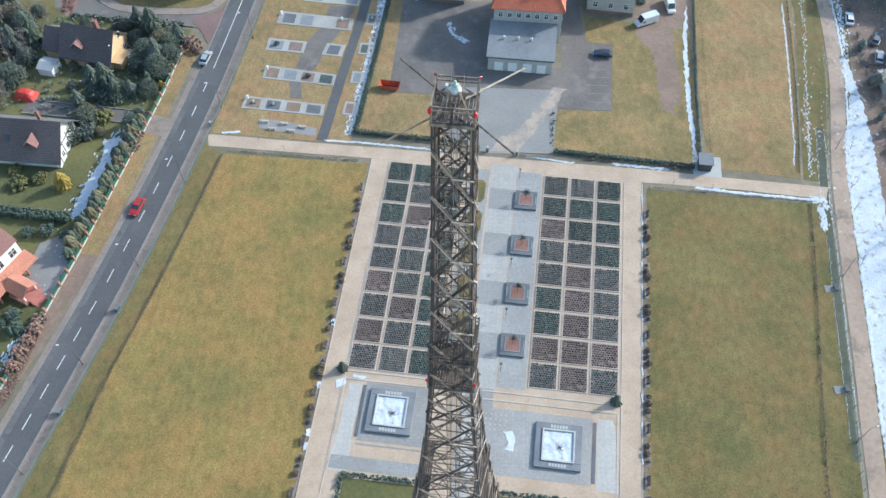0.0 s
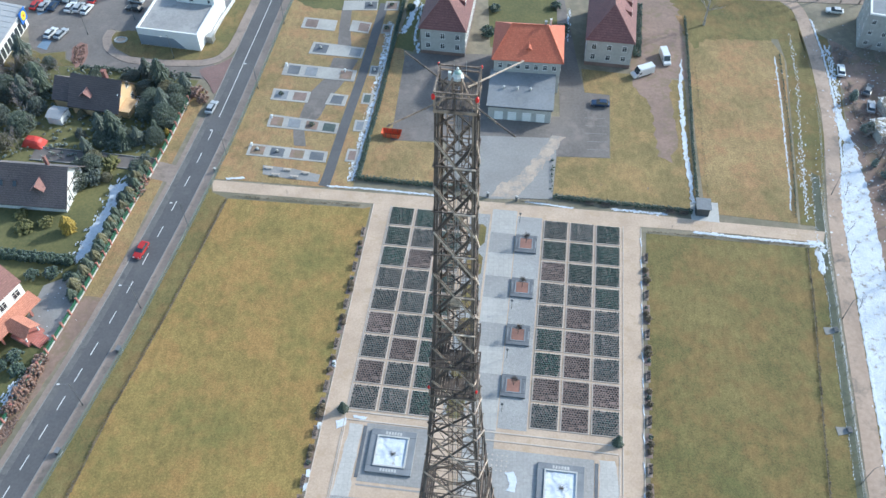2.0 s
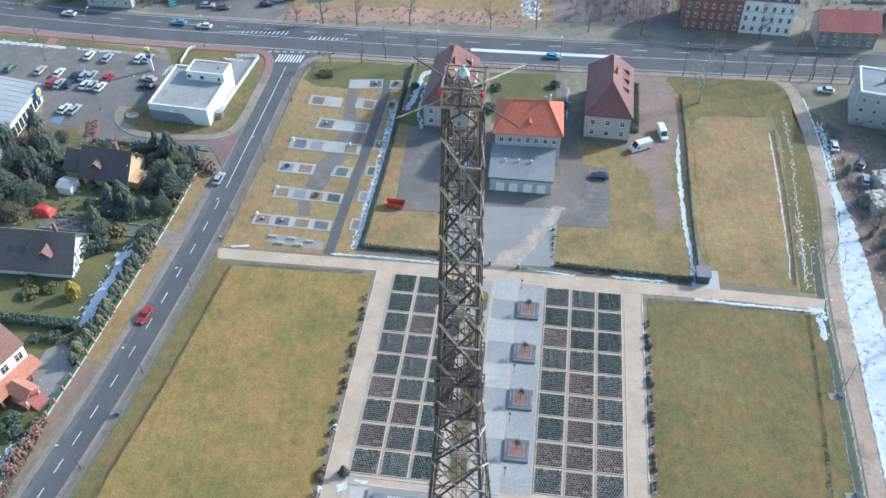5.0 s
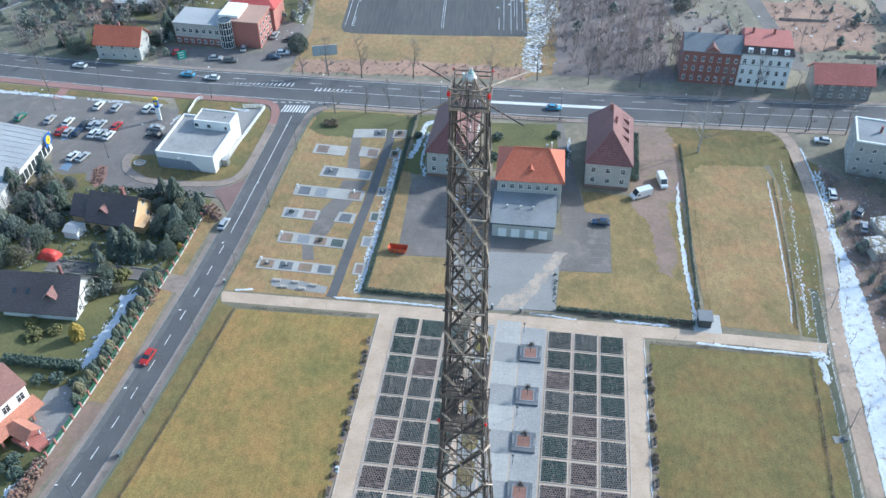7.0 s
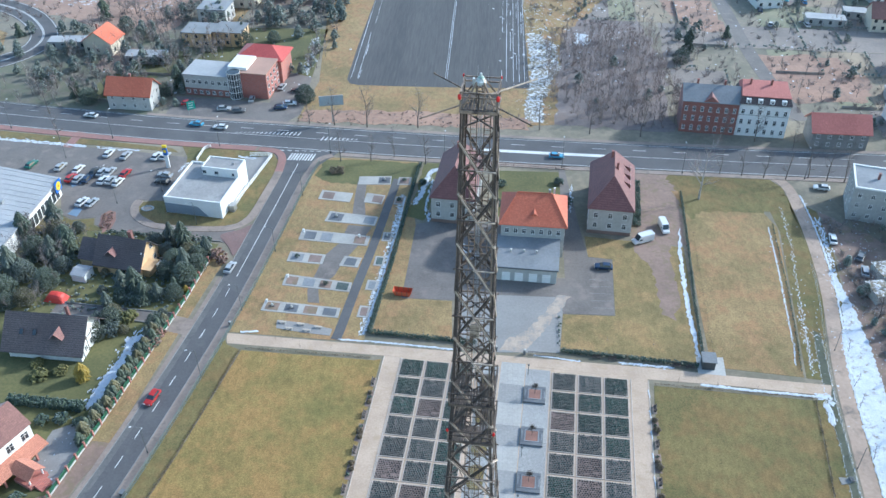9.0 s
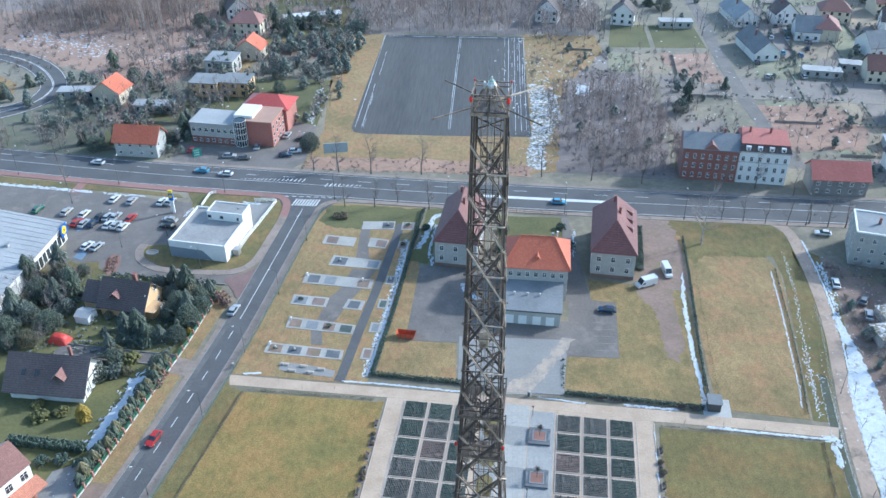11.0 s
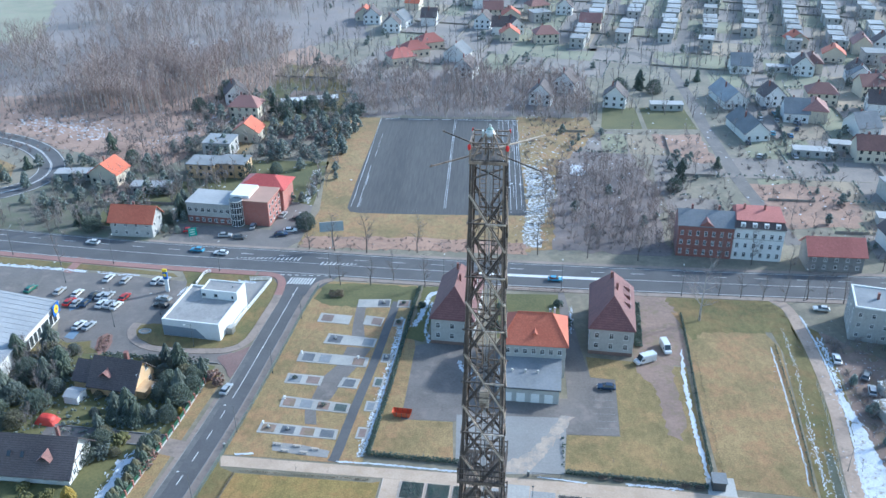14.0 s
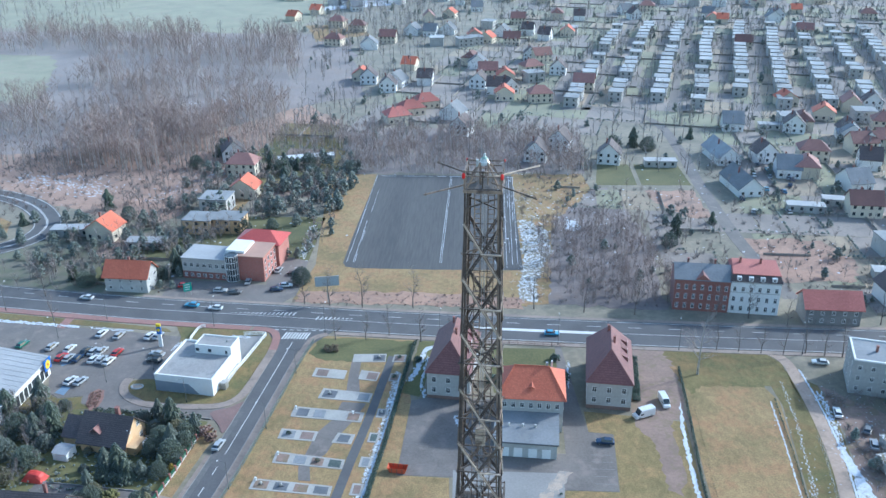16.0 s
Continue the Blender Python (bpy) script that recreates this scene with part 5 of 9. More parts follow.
for side, u_left, table in (("west", -23.45, KINDS_W), ("east", 9.2, KINDS_E)):
    for r in range(9):
        for c in range(3):
            key = {"g": "green", "r": "red", "y": "grey"}[table[r][c]]
            u, v = u_left + c * 5.44 + (0.0), 86.5 - BL - r * 5.47
            bed = thing("planting_bed", {"green": "square kerbed bed of low dark green evergreens", "red": "square kerbed bed of reddish-brown heather rows", "grey": "square kerbed bed of grey-green heather rows"}[key], "planting bed", PK @ pose(u, v, 0.03), "square planting beds of the garden")
            share("kerb", kerb_me, bed, Matrix())
            share("soil", soil_me if key == "red" else dark_soil_me, bed, Matrix())
            tagged(share("planting", plant_me[key, (r + c) % 2], bed, Matrix(), "rows of low clumped plants"), kind="stuff")


# ---- vegetation makers ----
def tube(V, F, a, b, r0, r1, n=4):
    a, b = Vector(a), Vector(b)
    t = (b - a).normalized()
    u = Vector((1, 0, 0)) if abs(t.z) > 0.8 else Vector((0, 0, 1))
    s = t.cross(u).normalized()
    u = s.cross(t)
    k = len(V)
    for c, r in ((a, r0), (b, r1)):
        for i in range(n):
            g = 6.2832 * i / n
            V.append(tuple(c + (s * math.cos(g) + u * math.sin(g)) * r))
    for i in range(n):
        j = (i + 1) % n
        F.append((k + i, k + j, k + n + j, k + n + i))


def grow(rnd, V, F, TV, TF, p, d, ln, r, depth, twig, spread, lift):
    """A limb in three bent pieces with limbs of its own; the last order becomes twigs."""
    q = Vector(p)
    d = Vector(d).normalized()
    pieces = 3 if depth > 0 else 2
    for k in range(pieces):
        e = q + d * ln / pieces
        ra, rb = r * (1 - 0.22 * k), r * (1 - 0.22 * (k + 1))
        if depth > 0:
            tube(V, F, q, e, ra, rb, 5 if depth > 1 else 4)
        else:
            tube(TV, TF, q, e, ra, max(0.004, rb), 3)
        n = 2 if depth > 0 else (1 if twig else 0)
        if depth > 0:
            for _ in range(n + (1 if k == 2 else 0)):
                nd = (d + Vector((rnd.gauss(0, spread), rnd.gauss(0, spread), rnd.gauss(lift, spread * 0.6)))).normalized()
                grow(rnd, V, F, TV, TF, e, nd, ln * rnd.uniform(0.5, 0.75), rb * 0.62, depth - 1, twig, spread, lift)
        q = e
        d = (d + Vector((rnd.gauss(0, 0.16), rnd.gauss(0, 0.16), lift * 0.35))).normalized()


def bare_tree(name, label, seed, h, bark, twigs, spread=0.62, depth=3, group="bare trees"):
    rnd = random.Random(seed)
    t = thing(name, label, "tree", None, group)
    V, F, TV, TF = [], [], [], []
    q, d, r = Vector((0, 0, -0.1)), Vector((rnd.gauss(0, 0.03), rnd.gauss(0, 0.03), 1)), h * 0.019
    for k in range(7):
        e = q + d * h / 7
        tube(V, F, q, e, r, r * 0.82, 7)
        r *= 0.82
        if k >= 1:
            for _ in range(2 if k < 6 else 4):
                a = rnd.uniform(0, 6.28)
                nd = Vector((math.cos(a), math.sin(a), rnd.uniform(0.35, 1.1)))
                grow(rnd, V, F, TV, TF, e, nd, h * rnd.uniform(0.16, 0.27) * (1.15 - 0.08 * k), r * 0.55, depth - 1, True, spread, 0.22)
        q, d = e, (d + Vector((rnd.gauss(0, 0.07), rnd.gauss(0, 0.07), 0))).normalized()
    raw("trunk", V, F, bark, t)
    raw("crown", TV, TF, twigs, t, "fine leafless twigs")
    return t


def conifer(name, label, seed, h, r, material, narrow=1.0, group="conifers", col=False):
    """A trunk and a crown of drooping boughs, each of many small sprays."""
    rnd = random.Random(seed)
    t = thing(name, label, "tree", None, group)
    V, F = [], []
    tube(V, F, (0, 0, -0.1), (0, 0, h * 0.95), h * 0.022, 0.02, 6)
    raw("trunk", V, F, BARK, t)
    V, F = [], []
    n = 120 if col else 210
    for i in range(n):
        u = (i + rnd.random()) / n
        z = h * (0.05 + 0.93 * u)
        rr = r * (1 - u) ** 0.62 * (0.85 + 0.3 * math.sin(seed + 9 * u)) if not col else r * (math.sin(math.pi * min(1, 0.12 + 0.88 * u)) ** 0.6)
        a = rnd.uniform(0, 6.283)
        rr *= rnd.uniform(0.62, 1.12)
        for s in range(3):
            f = 1 - 0.3 * s
            x, y = rr * f * math.cos(a), rr * f * math.sin(a)
            zz = z - rr * f * 0.25 + rnd.uniform(-0.1, 0.1)
            g = (0.12 * r + 0.12) * rnd.uniform(0.8, 1.4) * (1.3 if col else 1.12)
            k = len(V)
            b = a + rnd.uniform(-0.5, 0.5)
            cx, sx = math.cos(b), math.sin(b)
            V += [(x - cx * g, y - sx * g, zz + g * 0.5), (x - sx * g * 0.8, y + cx * g * 0.8, zz), (x + cx * g * 1.2, y + sx * g * 1.2, zz - g * 0.5), (x + sx * g * 0.8, y - cx * g * 0.8, zz), (x, y, zz + g * 0.8), (x, y, zz - g * 0.5)]
            F += [(k, k + 1, k + 4), (k + 1, k + 2, k + 4), (k + 2, k + 3, k + 4), (k + 3, k, k + 4), (k + 1, k, k + 5), (k + 2, k + 1, k + 5), (k + 3, k + 2, k + 5), (k, k + 3, k + 5)]
    raw("crown", V, F, material, t, "dense boughs of needles")
    return t


def shrub(name, label, seed, r, h, material, n=70, group="shrubs"):
    rnd = random.Random(seed)
    t = thing(name, label, "shrub", None, group)

    def place(i, q):
        a, u = q.uniform(0, 6.28), q.random()
        rr = r * math.sqrt(q.random()) * (0.55 + 0.6 * math.sin(math.pi * min(1, u * 0.8 + 0.15)))
        return rr * math.cos(a), rr * math.sin(a), 0.1 + h * u * (1 - 0.3 * rr / r), q.uniform(0.7, 1.3)
    V, F = clumps(n, place, (0.22 * r + 0.05) * min(1.0, (110 / n) ** 0.52), seed)
    raw("foliage", V, F, material, t)
    V, F = [], []
    for i in range(5):
        a = i * 1.257
        tube(V, F, (0, 0, -0.05), (0.5 * r * math.cos(a), 0.5 * r * math.sin(a), h * 0.7), 0.03, 0.012, 4)
    tagged(raw("stem", V, F, BARK, t), kind="stuff")
    return t


def hedge(name, label, pts, w, h, material, dens=9.0, seed=3, size=None):
    """A clipped or straggling hedge of many clumps along a line."""
    L = length(pts)

    def place(i, q):
        s = q.uniform(0, L)
        (x, y), g = along(pts, s)
        o = q.uniform(-w / 2, w / 2)
        return x + math.sin(g) * o, y - math.cos(g) * o, q.uniform(0.1, h * q.uniform(0.75, 1.05)), q.uniform(0.7, 1.3)
    V, F = clumps(int(L * dens * w * h), place, size or 0.2 + 0.07 * w, seed)
    ob = raw("hedge", V, F, material)
    return tagged(ob, label, "hedge")


BARE = [bare_tree("bare_tree", "tall leafless deciduous tree with fine twigs", 11 + k, 12.0 + k, BARK, TWIG) for k in range(3)]
SMALL = [bare_tree("small_bare_tree", "small leafless street tree on thin trunk", 41 + k, 5.0, BARK, TWIG, 0.6, 2, "small bare trees") for k in range(2)]
BIRCHES = [bare_tree("birch_tree", "slender leafless birch with pale bark", 61, 14.0, BIRCH, TWIG_RED, 0.5, 3, "birches")]
CON = [conifer("spruce_tree", "dark green garden spruce", 71, 7.0, 2.3, NEEDLE), conifer("spruce_tree", "bluish grey-green garden spruce", 72, 6.0, 2.1, NEEDLE_BLUE), conifer("thuja_tree", "brownish green columnar thuja", 73, 3.2, 0.95, NEEDLE_BROWN, col=True), conifer("golden_thuja", "golden yellow columnar thuja on the lawn", 74, 3.4, 1.0, NEEDLE_GOLD, col=True), conifer("spruce_tree", "small dark conifer", 75, 4.4, 1.5, NEEDLE), conifer("thuja_tree", "dark green columnar conifer", 76, 2.4, 0.7, NEEDLE, col=True)]
YEW = [shrub("evergreen_tree", "broad rounded dark evergreen garden tree", 86, 2.3, 4.6, NEEDLE, 1100, "garden evergreens"), shrub("evergreen_tree", "broad brownish green garden evergreen", 87, 2.0, 3.6, NEEDLE_BROWN, 900, "garden evergreens"), shrub("evergreen_tree", "rounded blue-green garden evergreen", 88, 1.7, 3.2, NEEDLE_BLUE, 800, "garden evergreens")]
SHR = [shrub("shrub", "low rounded dark green shrub", 81, 0.9, 1.1, HEDGE), shrub("shrub", "low leafless brown shrub", 82, 0.7, 0.9, HEDGE_BROWN), shrub("shrub", "spreading russet shrub", 83, 1.3, 1.6, BUSH_RED), shrub("shrub", "broad green juniper shrub", 84, 1.6, 1.2, LAWN_GREEN, 110), shrub("shrub", "tiny round dark bedding shrub", 85, 0.4, 0.5, HEDGE, 30)]
FIRST = set()


def put(src, x, y, turn=0.0, size=1.0, z=0.0, label="", group=""):
    """The first call places the model itself, later ones copies."""
    m = pose(x, y, z, 0, 0, turn) @ Matrix.Diagonal((size, size, size, 1))
    if src.name not in FIRST:
        FIRST.add(src.name)
        src.matrix_basis = m
        ob = src
    else:
        ob = copy_thing(src, Matrix())
        ob.matrix_basis = m
    return tagged(ob, label, "", group)


# ---- garden things ----
def planter(v, first):
    t = thing("square_planter", "dark granite square planter with rust-red mulch", "planter", PK @ pose(5.6, v, 0.05), "square planters beside the lane")
    bm = B()
    for x0, x1, y0, y1 in ((-2.25, 2.25, -2.3, -1.5), (-2.25, 2.25, 1.5, 2.3), (-2.25, -1.45, -1.5, 1.5), (1.45, 2.25, -1.5, 1.5)):
        box(bm, x0, x1, y0, y1, 0.0, 0.42)
    bmesh.ops.bevel(bm, geom=bm.edges[:], offset=0.03, segments=1, affect="EDGES")
    part("rim", bm, GRANITE, t, "wide dark granite rim")
    bm = B()
    for x0, x1, y0, y1 in ((-1.45, 1.45, -1.5, -1.3), (-1.45, 1.45, 1.3, 1.5), (-1.45, -1.2, -1.3, 1.3), (1.2, 1.45, -1.3, 1.3)):
        box(bm, x0, x1, y0, y1, 0.0, 0.5)
    part("inner_kerb", bm, ROOF_GREY, t, "paler grey inner kerb")
    bm = B()
    box(bm, -1.2, 1.2, -1.3, 1.3, 0.0, 0.44)
    part("mulch", bm, MULCH, t)
    for k in (-1, 1):
        bm = B()
        box(bm, k * 2.0 - 0.12, k * 2.0 + 0.12, -0.9, 0.9, 0.42, 0.47)
        part("inlay", bm, ROOF_GREY, t)
    return t


rnd = random.Random(4)
for v in (79.6, 68.3, 57.1, 45.9):
    planter(v, v == 79.6)
    t = thing("globe_tree", "small globe-headed leafless tree on thin trunk", "tree", PK @ pose(5.6, v + 0.1, 0.45), "globe trees in the planters")
    V, F, TV, TF = [], [], [], []
    tube(V, F, (0, 0, 0), (0.03, 0.02, 2.0), 0.06, 0.05, 6)
    rr = random.Random(int(v))
    for k in range(90):
        a, b = rr.uniform(0, 6.28), rr.uniform(-0.4, 1.45)
        e = Vector((math.cos(a) * math.cos(b), math.sin(a) * math.cos(b), math.sin(b))) * rr.uniform(0.6, 0.95)
        s = e * 0.45 + Vector((0.03, 0.02, 2.05))
        tube(TV, TF, (0.03, 0.02, 2.0), s, 0.018, 0.012, 3)
        for j in range(3):
            f = e + Vector((rr.gauss(0, 0.2), rr.gauss(0, 0.2), rr.gauss(0, 0.2)))
            tube(TV, TF, s, f + Vector((0.03, 0.02, 2.05)), 0.012, 0.006, 3)
    raw("trunk", V, F, BARK, t)
    raw("crown", TV, TF, WOOD_DARK, t, "dense dark ball of twigs")


def basin(u, v):
    t = thing("fountain_basin", "square dark granite fountain basin filled with snow", "fountain", PK @ pose(u, v, 0.05), "square basins on the plaza")
    bm = B()
    for x0, x1, y0, y1 in ((-4.0, 4.0, -4.1, -2.9), (-4.0, 4.0, 2.9, 4.1), (-4.0, -2.8, -2.9, 2.9), (2.8, 4.0, -2.9, 2.9)):
        box(bm, x0, x1, y0, y1, 0.0, 0.5)
    bmesh.ops.bevel(bm, geom=bm.edges[:], offset=0.04, segments=1, affect="EDGES")
    part("rim", bm, GRANITE_MID, t, "broad dark granite rim slabs")
    bm = B()
    for x0, x1, y0, y1 in ((-2.8, 2.8, -2.9, -2.65), (-2.8, 2.8, 2.65, 2.9), (-2.8, -2.55, -2.65, 2.65), (2.55, 2.8, -2.65, 2.65)):
        box(bm, x0, x1, y0, y1, 0.0, 0.72)
    part("inner_wall", bm, CONCRETE, t, "pale raised inner wall")
    bm = B()
    bmesh.ops.create_grid(bm, x_segments=24, y_segments=24, size=2.55, matrix=Matrix.Translation((0, 0, 0.45)))
    q = random.Random(int(u * 7))
    for w in bm.verts:
        w.co.z += 0.25 * (1 - max(abs(w.co.x), abs(w.co.y)) / 2.6) * 0.3 + 0.08 * noise.noise(w.co * 1.3)
        w.co.y *= 1.03
    part("snow_fill", bm, SNOW, t, "uneven old snow")
    V, F = [], []
    for k in range(46):
        a, l = q.uniform(0, 6.28), q.uniform(0.3, 1.3)
        tube(V, F, (0.3, -0.4, 0.5), (0.3 + l * math.cos(a), -0.4 + l * math.sin(a), 0.62 + q.uniform(0, 0.25)), 0.022, 0.008, 3)
    raw("branches", V, F, BARK, t, "dead brown branches lying in the basin")
    for k in range(6):
        for yy in (3.45, -3.5):
            bm = B()
            box(bm, -1.45 + k * 0.5, -1.1 + k * 0.5, yy - 0.28, yy + 0.28, 0.5, 0.512)
            part("nozzle_plate", bm, CONCRETE, t, "small pale plate set in the rim")


basin(-14.45, 30.2)
basin(14.95, 27.4)
PLATES = B()
for r in range(4):
    for c in range(5):
        lathe(PLATES, [(0.16, 0.05), (0.16, 0.064)], 8, tuple((PK @ Vector((2.2 + c * 0.85, 29.2 + r * 0.95, 0)))[:2]))
tagged(part("ground_lights", PLATES, KERB), "round pale discs set in the plaza paving", "floor light", "", "stuff")


def bench():
    t = thing("park_bench", "dark wooden park bench on metal legs", "bench", None, "benches along the garden walks")
    for k in range(4):
        bm = B()
        box(bm, -0.2 + k * 0.13, -0.1 + k * 0.13, -0.9, 0.9, 0.42, 0.46)
        part("seat_slat", bm, WOOD_DARK, t)
    for k in range(3):
        bm = B()
        box(bm, 0.30 + k * 0.03, 0.33 + k * 0.03, -0.9, 0.9, 0.52 + k * 0.14, 0.62 + k * 0.14)
        part("back_slat", bm, WOOD_DARK, t)
    for y in (-0.7, 0.7):
        bm = B()
        box(bm, -0.2, 0.3, y - 0.03, y + 0.03, 0.0, 0.42)
        box(bm, 0.28, 0.34, y - 0.03, y + 0.03, 0.42, 0.95)
        part("leg", bm, PAINT_DARK, t)
    return t


bench_src = bench()
for side, u, turn in ((1, 30.1, 0.0), (-1, -28.4, 180.0)):
    for k in range(8):
        v = 79.0 - k * 9.3
        w = PK @ Vector((u, v, 0))
        sheet("bench_pad", inpark([(u - 0.45, v - 1.3), (u + 0.45, v - 1.3), (u + 0.45, v + 1.3), (u - 0.45, v + 1.3)]), FOOTWAY, "small worn paved pad under a bench", "pavement", 0.07)
        put(bench_src, w.x, w.y, TURN_PARK + turn, 1.0, 0.07)
        for j in range(3):
            w = PK @ Vector((u + rnd.uniform(-0.2, 0.3), v - 3.2 - j * 1.35, 0))
            put(SHR[(1, 4, 1)[(k + j) % 3]], w.x, w.y, rnd.uniform(0, 360), rnd.uniform(0.7, 1.1), 0.03, "low leafless shrub beside the garden walk" if (k + j) % 3 != 1 else "", "shrubs along the garden walks")
        sheet("shrub_patch", ragged(inpark([(u - 0.6, v - 7.0), (u + 0.6, v - 7.0), (u + 0.6, v - 2.4), (u - 0.6, v - 2.4)]), 0.7, 0.08, k), SOIL, "brown soil patch with small shrubs", "planting bed", 0.06)
for x, y in ((25.2, 90.6), (28.6, 90.3), (42.2, 89.0), (45.0, 88.7)):
    put(bench_src, x, y, 86.0, 1.0, 0.05, "dark park bench with its back to the clipped hedge")
for k in range(11):
    u, v = (29.3, 82.0 - k * 5.6)
    x, y = (PK @ Vector((u, v, 0)))[:2]
    sheet("snow_rim", ragged([(x - 0.05, y), (x + 0.12, y), (x + 0.02, y + 2.2), (x - 0.15, y + 2.2)], 0.3, 0.07, k), SNOW, "thin line of old snow along the kerb", "snow", 0.13, 0.0)
for k, v in enumerate((33.0, 24.0, 21.5, 46)):
    x, y = (PK @ Vector((-28.0, v, 0)))[:2]
    sheet("snow_rim", ragged([(x - 0.3, y), (x + 0.35, y), (x + 0.3, y + 1.5), (x - 0.25, y + 1.3)], 0.5, 0.12, k + 20), SNOW, "small heap of old snow along the kerb", "snow", 0.2, 0.0)
for u, v in ((-24.4, 37.4), (24.6, 36.9)):
    x, y = (PK @ Vector((u, v, 0)))[:2]
    put(CON[4], x, y, 40 * u, 0.62, 0.03, "small dark conifer at the plaza corner")
for pts in (inpark([(-20.9, 18.2), (-6.2, 18.2)]), inpark([(-20.9, 18.2), (-20.9, -10)]), inpark([(4.2, 18.2), (18.9, 18.2)]), inpark([(18.9, 18.2), (18.9, -10)])):
    hedge("hedge", "low clipped dark green hedge around the tower lawn", pts, 0.7, 0.7, HEDGE, 26, 5)
hedge("hedge", "low leafless brown hedge along the lawn edge", [(-53.0, 88.9), (-58.3, 59.3), (-63.3, 36.9), (-66.7, 16.5), (-80, -60)], 0.45, 0.6, HEDGE_BROWN, 42, 6, 0.14)
hedge("hedge", "thin leafless hedge along the lawn edge", [(69.5, 80.8), (67.4, 63.9), (64.2, 41.8), (61.8, 23.9), (56, -20)], 0.4, 0.55, HEDGE_BROWN, 36, 7, 0.14)
hedge("hedge", "thin leafless hedge along the cross path", [(-52.5, 89.6), (-24, 88.1)], 0.35, 0.45, HEDGE_BROWN, 44, 8, 0.13)
hedge("hedge", "thin leafless hedge along the cross path", [(37, 83.6), (69, 81.4)], 0.35, 0.45, HEDGE_BROWN, 44, 9, 0.13)
hedge("hedge", "dark green clipped hedge round the dry lawn", [(-19.5, 168), (-21.0, 151), (-22.8, 122), (-25.3, 96.0), (-8.0, 94.5), (-1.2, 93.9)], 0.9, 1.1, HEDGE, 40, 10, 0.2)
hedge("hedge", "dark green clipped hedge along the path", [(17.6, 92.4), (30, 91.2), (47.0, 89.4)], 0.9, 1.0, HEDGE, 44, 11, 0.2)
hedge("hedge", "dark narrow hedge along the meadow", [(48.4, 92), (49.7, 112), (50.9, 124.6), (52.1, 139.1), (53.4, 157)], 0.55, 1.0, HEDGE, 60, 12, 0.15)
hedge("hedge", "thin leafless row of meadow shrubs", [(50.8, 90), (52.0, 112), (53.9, 139)], 0.4, 0.4, HEDGE_BROWN, 14, 13, 0.12)
hedge("hedge", "dark straggling hedge beside the meadow", [(68.6, 89), (70.1, 98), (72.0, 112), (73.3, 124), (75.1, 143)], 0.35, 0.6, HEDGE, 60, 14, 0.13)
hedge("hedge", "dark clipped hedge beside the villa wall", [(39.6, 140.5), (41.8, 162)], 2.0, 0.9, HEDGE, 22, 16, 0.26)
hedge("hedge", "low shrubs along the paved drive", [(17.0, 93.5), (17.9, 104)], 0.6, 0.5, HEDGE, 8, 15)


# ---- buildings ----
WIN = {}


def mesh_from(name, bm, material):
    me = bpy.data.meshes.new(name)
    bm.normal_update()
    bm.to_mesh(me)
    bm.free()
    me.materials.append(material)
    return me


def window_mesh(w, h, bars):
    """Frame ring, pane, glazing cross and sill of one window size."""
    key = (round(w, 2), round(h, 2), bars)
    if key not in WIN:
        f = 0.09
        bm = B()
        outer, inner = [(-w / 2, 0), (w / 2, 0), (w / 2, h), (-w / 2, h)], [(-w / 2 + f, f), (w / 2 - f, f), (w / 2 - f, h - f), (-w / 2 + f, h - f)]
        a, b, c, d = [[bm.verts.new((x, y, z)) for x, z in ring] for ring, y in ((outer, -0.07), (inner, -0.07), (inner, 0.05), (outer, 0.05))]
        for p, q in ((a, b), (b, c), (c, d), (d, a)):
            for k in range(4):
                m = (k + 1) % 4
                bm.faces.new((p[k], p[m], q[m], q[k]))
        fr = mesh_from("window_frame", bm, WHITE_PAINT)
        bm = B()
        box(bm, -w / 2 + 0.05, w / 2 - 0.05, -0.03, 0.02, 0.05, h - 0.05)
        gl = mesh_from("window_pane", bm, GLASS)
        bm = B()
        box(bm, -w / 2 - 0.1, w / 2 + 0.1, -0.16, 0.05, -0.07, -0.003)
        si = mesh_from("window_sill", bm, CONCRETE)
        cross = None
        if bars:
            bm = B()
            z = h * 0.64
            ring = [(-0.035, f), (0.035, f), (0.035, z - 0.03), (w / 2 - f, z - 0.03), (w / 2 - f, z + 0.03), (0.035, z + 0.03), (0.035, h - f), (-0.035, h - f), (-0.035, z + 0.03), (-w / 2 + f, z + 0.03), (-w / 2 + f, z - 0.03), (-0.035, z - 0.03)]
            p, q = [bm.verts.new((x, -0.055, y)) for x, y in ring], [bm.verts.new((x, -0.02, y)) for x, y in ring]
            bm.faces.new(p)
            bm.faces.new(q[::-1])
            for k in range(12):
                m = (k + 1) % 12
                bm.faces.new((p[m], p[k], q[k], q[m]))
            cross = mesh_from("glazing_bar", bm, WHITE_PAINT)
        WIN[key] = fr, gl, si, cross
    return WIN[key]


def window(parent, x, y, z, turn, w=1.0, h=1.4, bars=True):
    fr, gl, si, cross = window_mesh(w, h, bars)
    ob = share("window", fr, parent, pose(x, y, z, 0, 0, turn))
    share("pane", gl, ob, Matrix())
    share("sill", si, ob, Matrix())
    if cross:
        share("glazing_bar", cross, ob, Matrix())


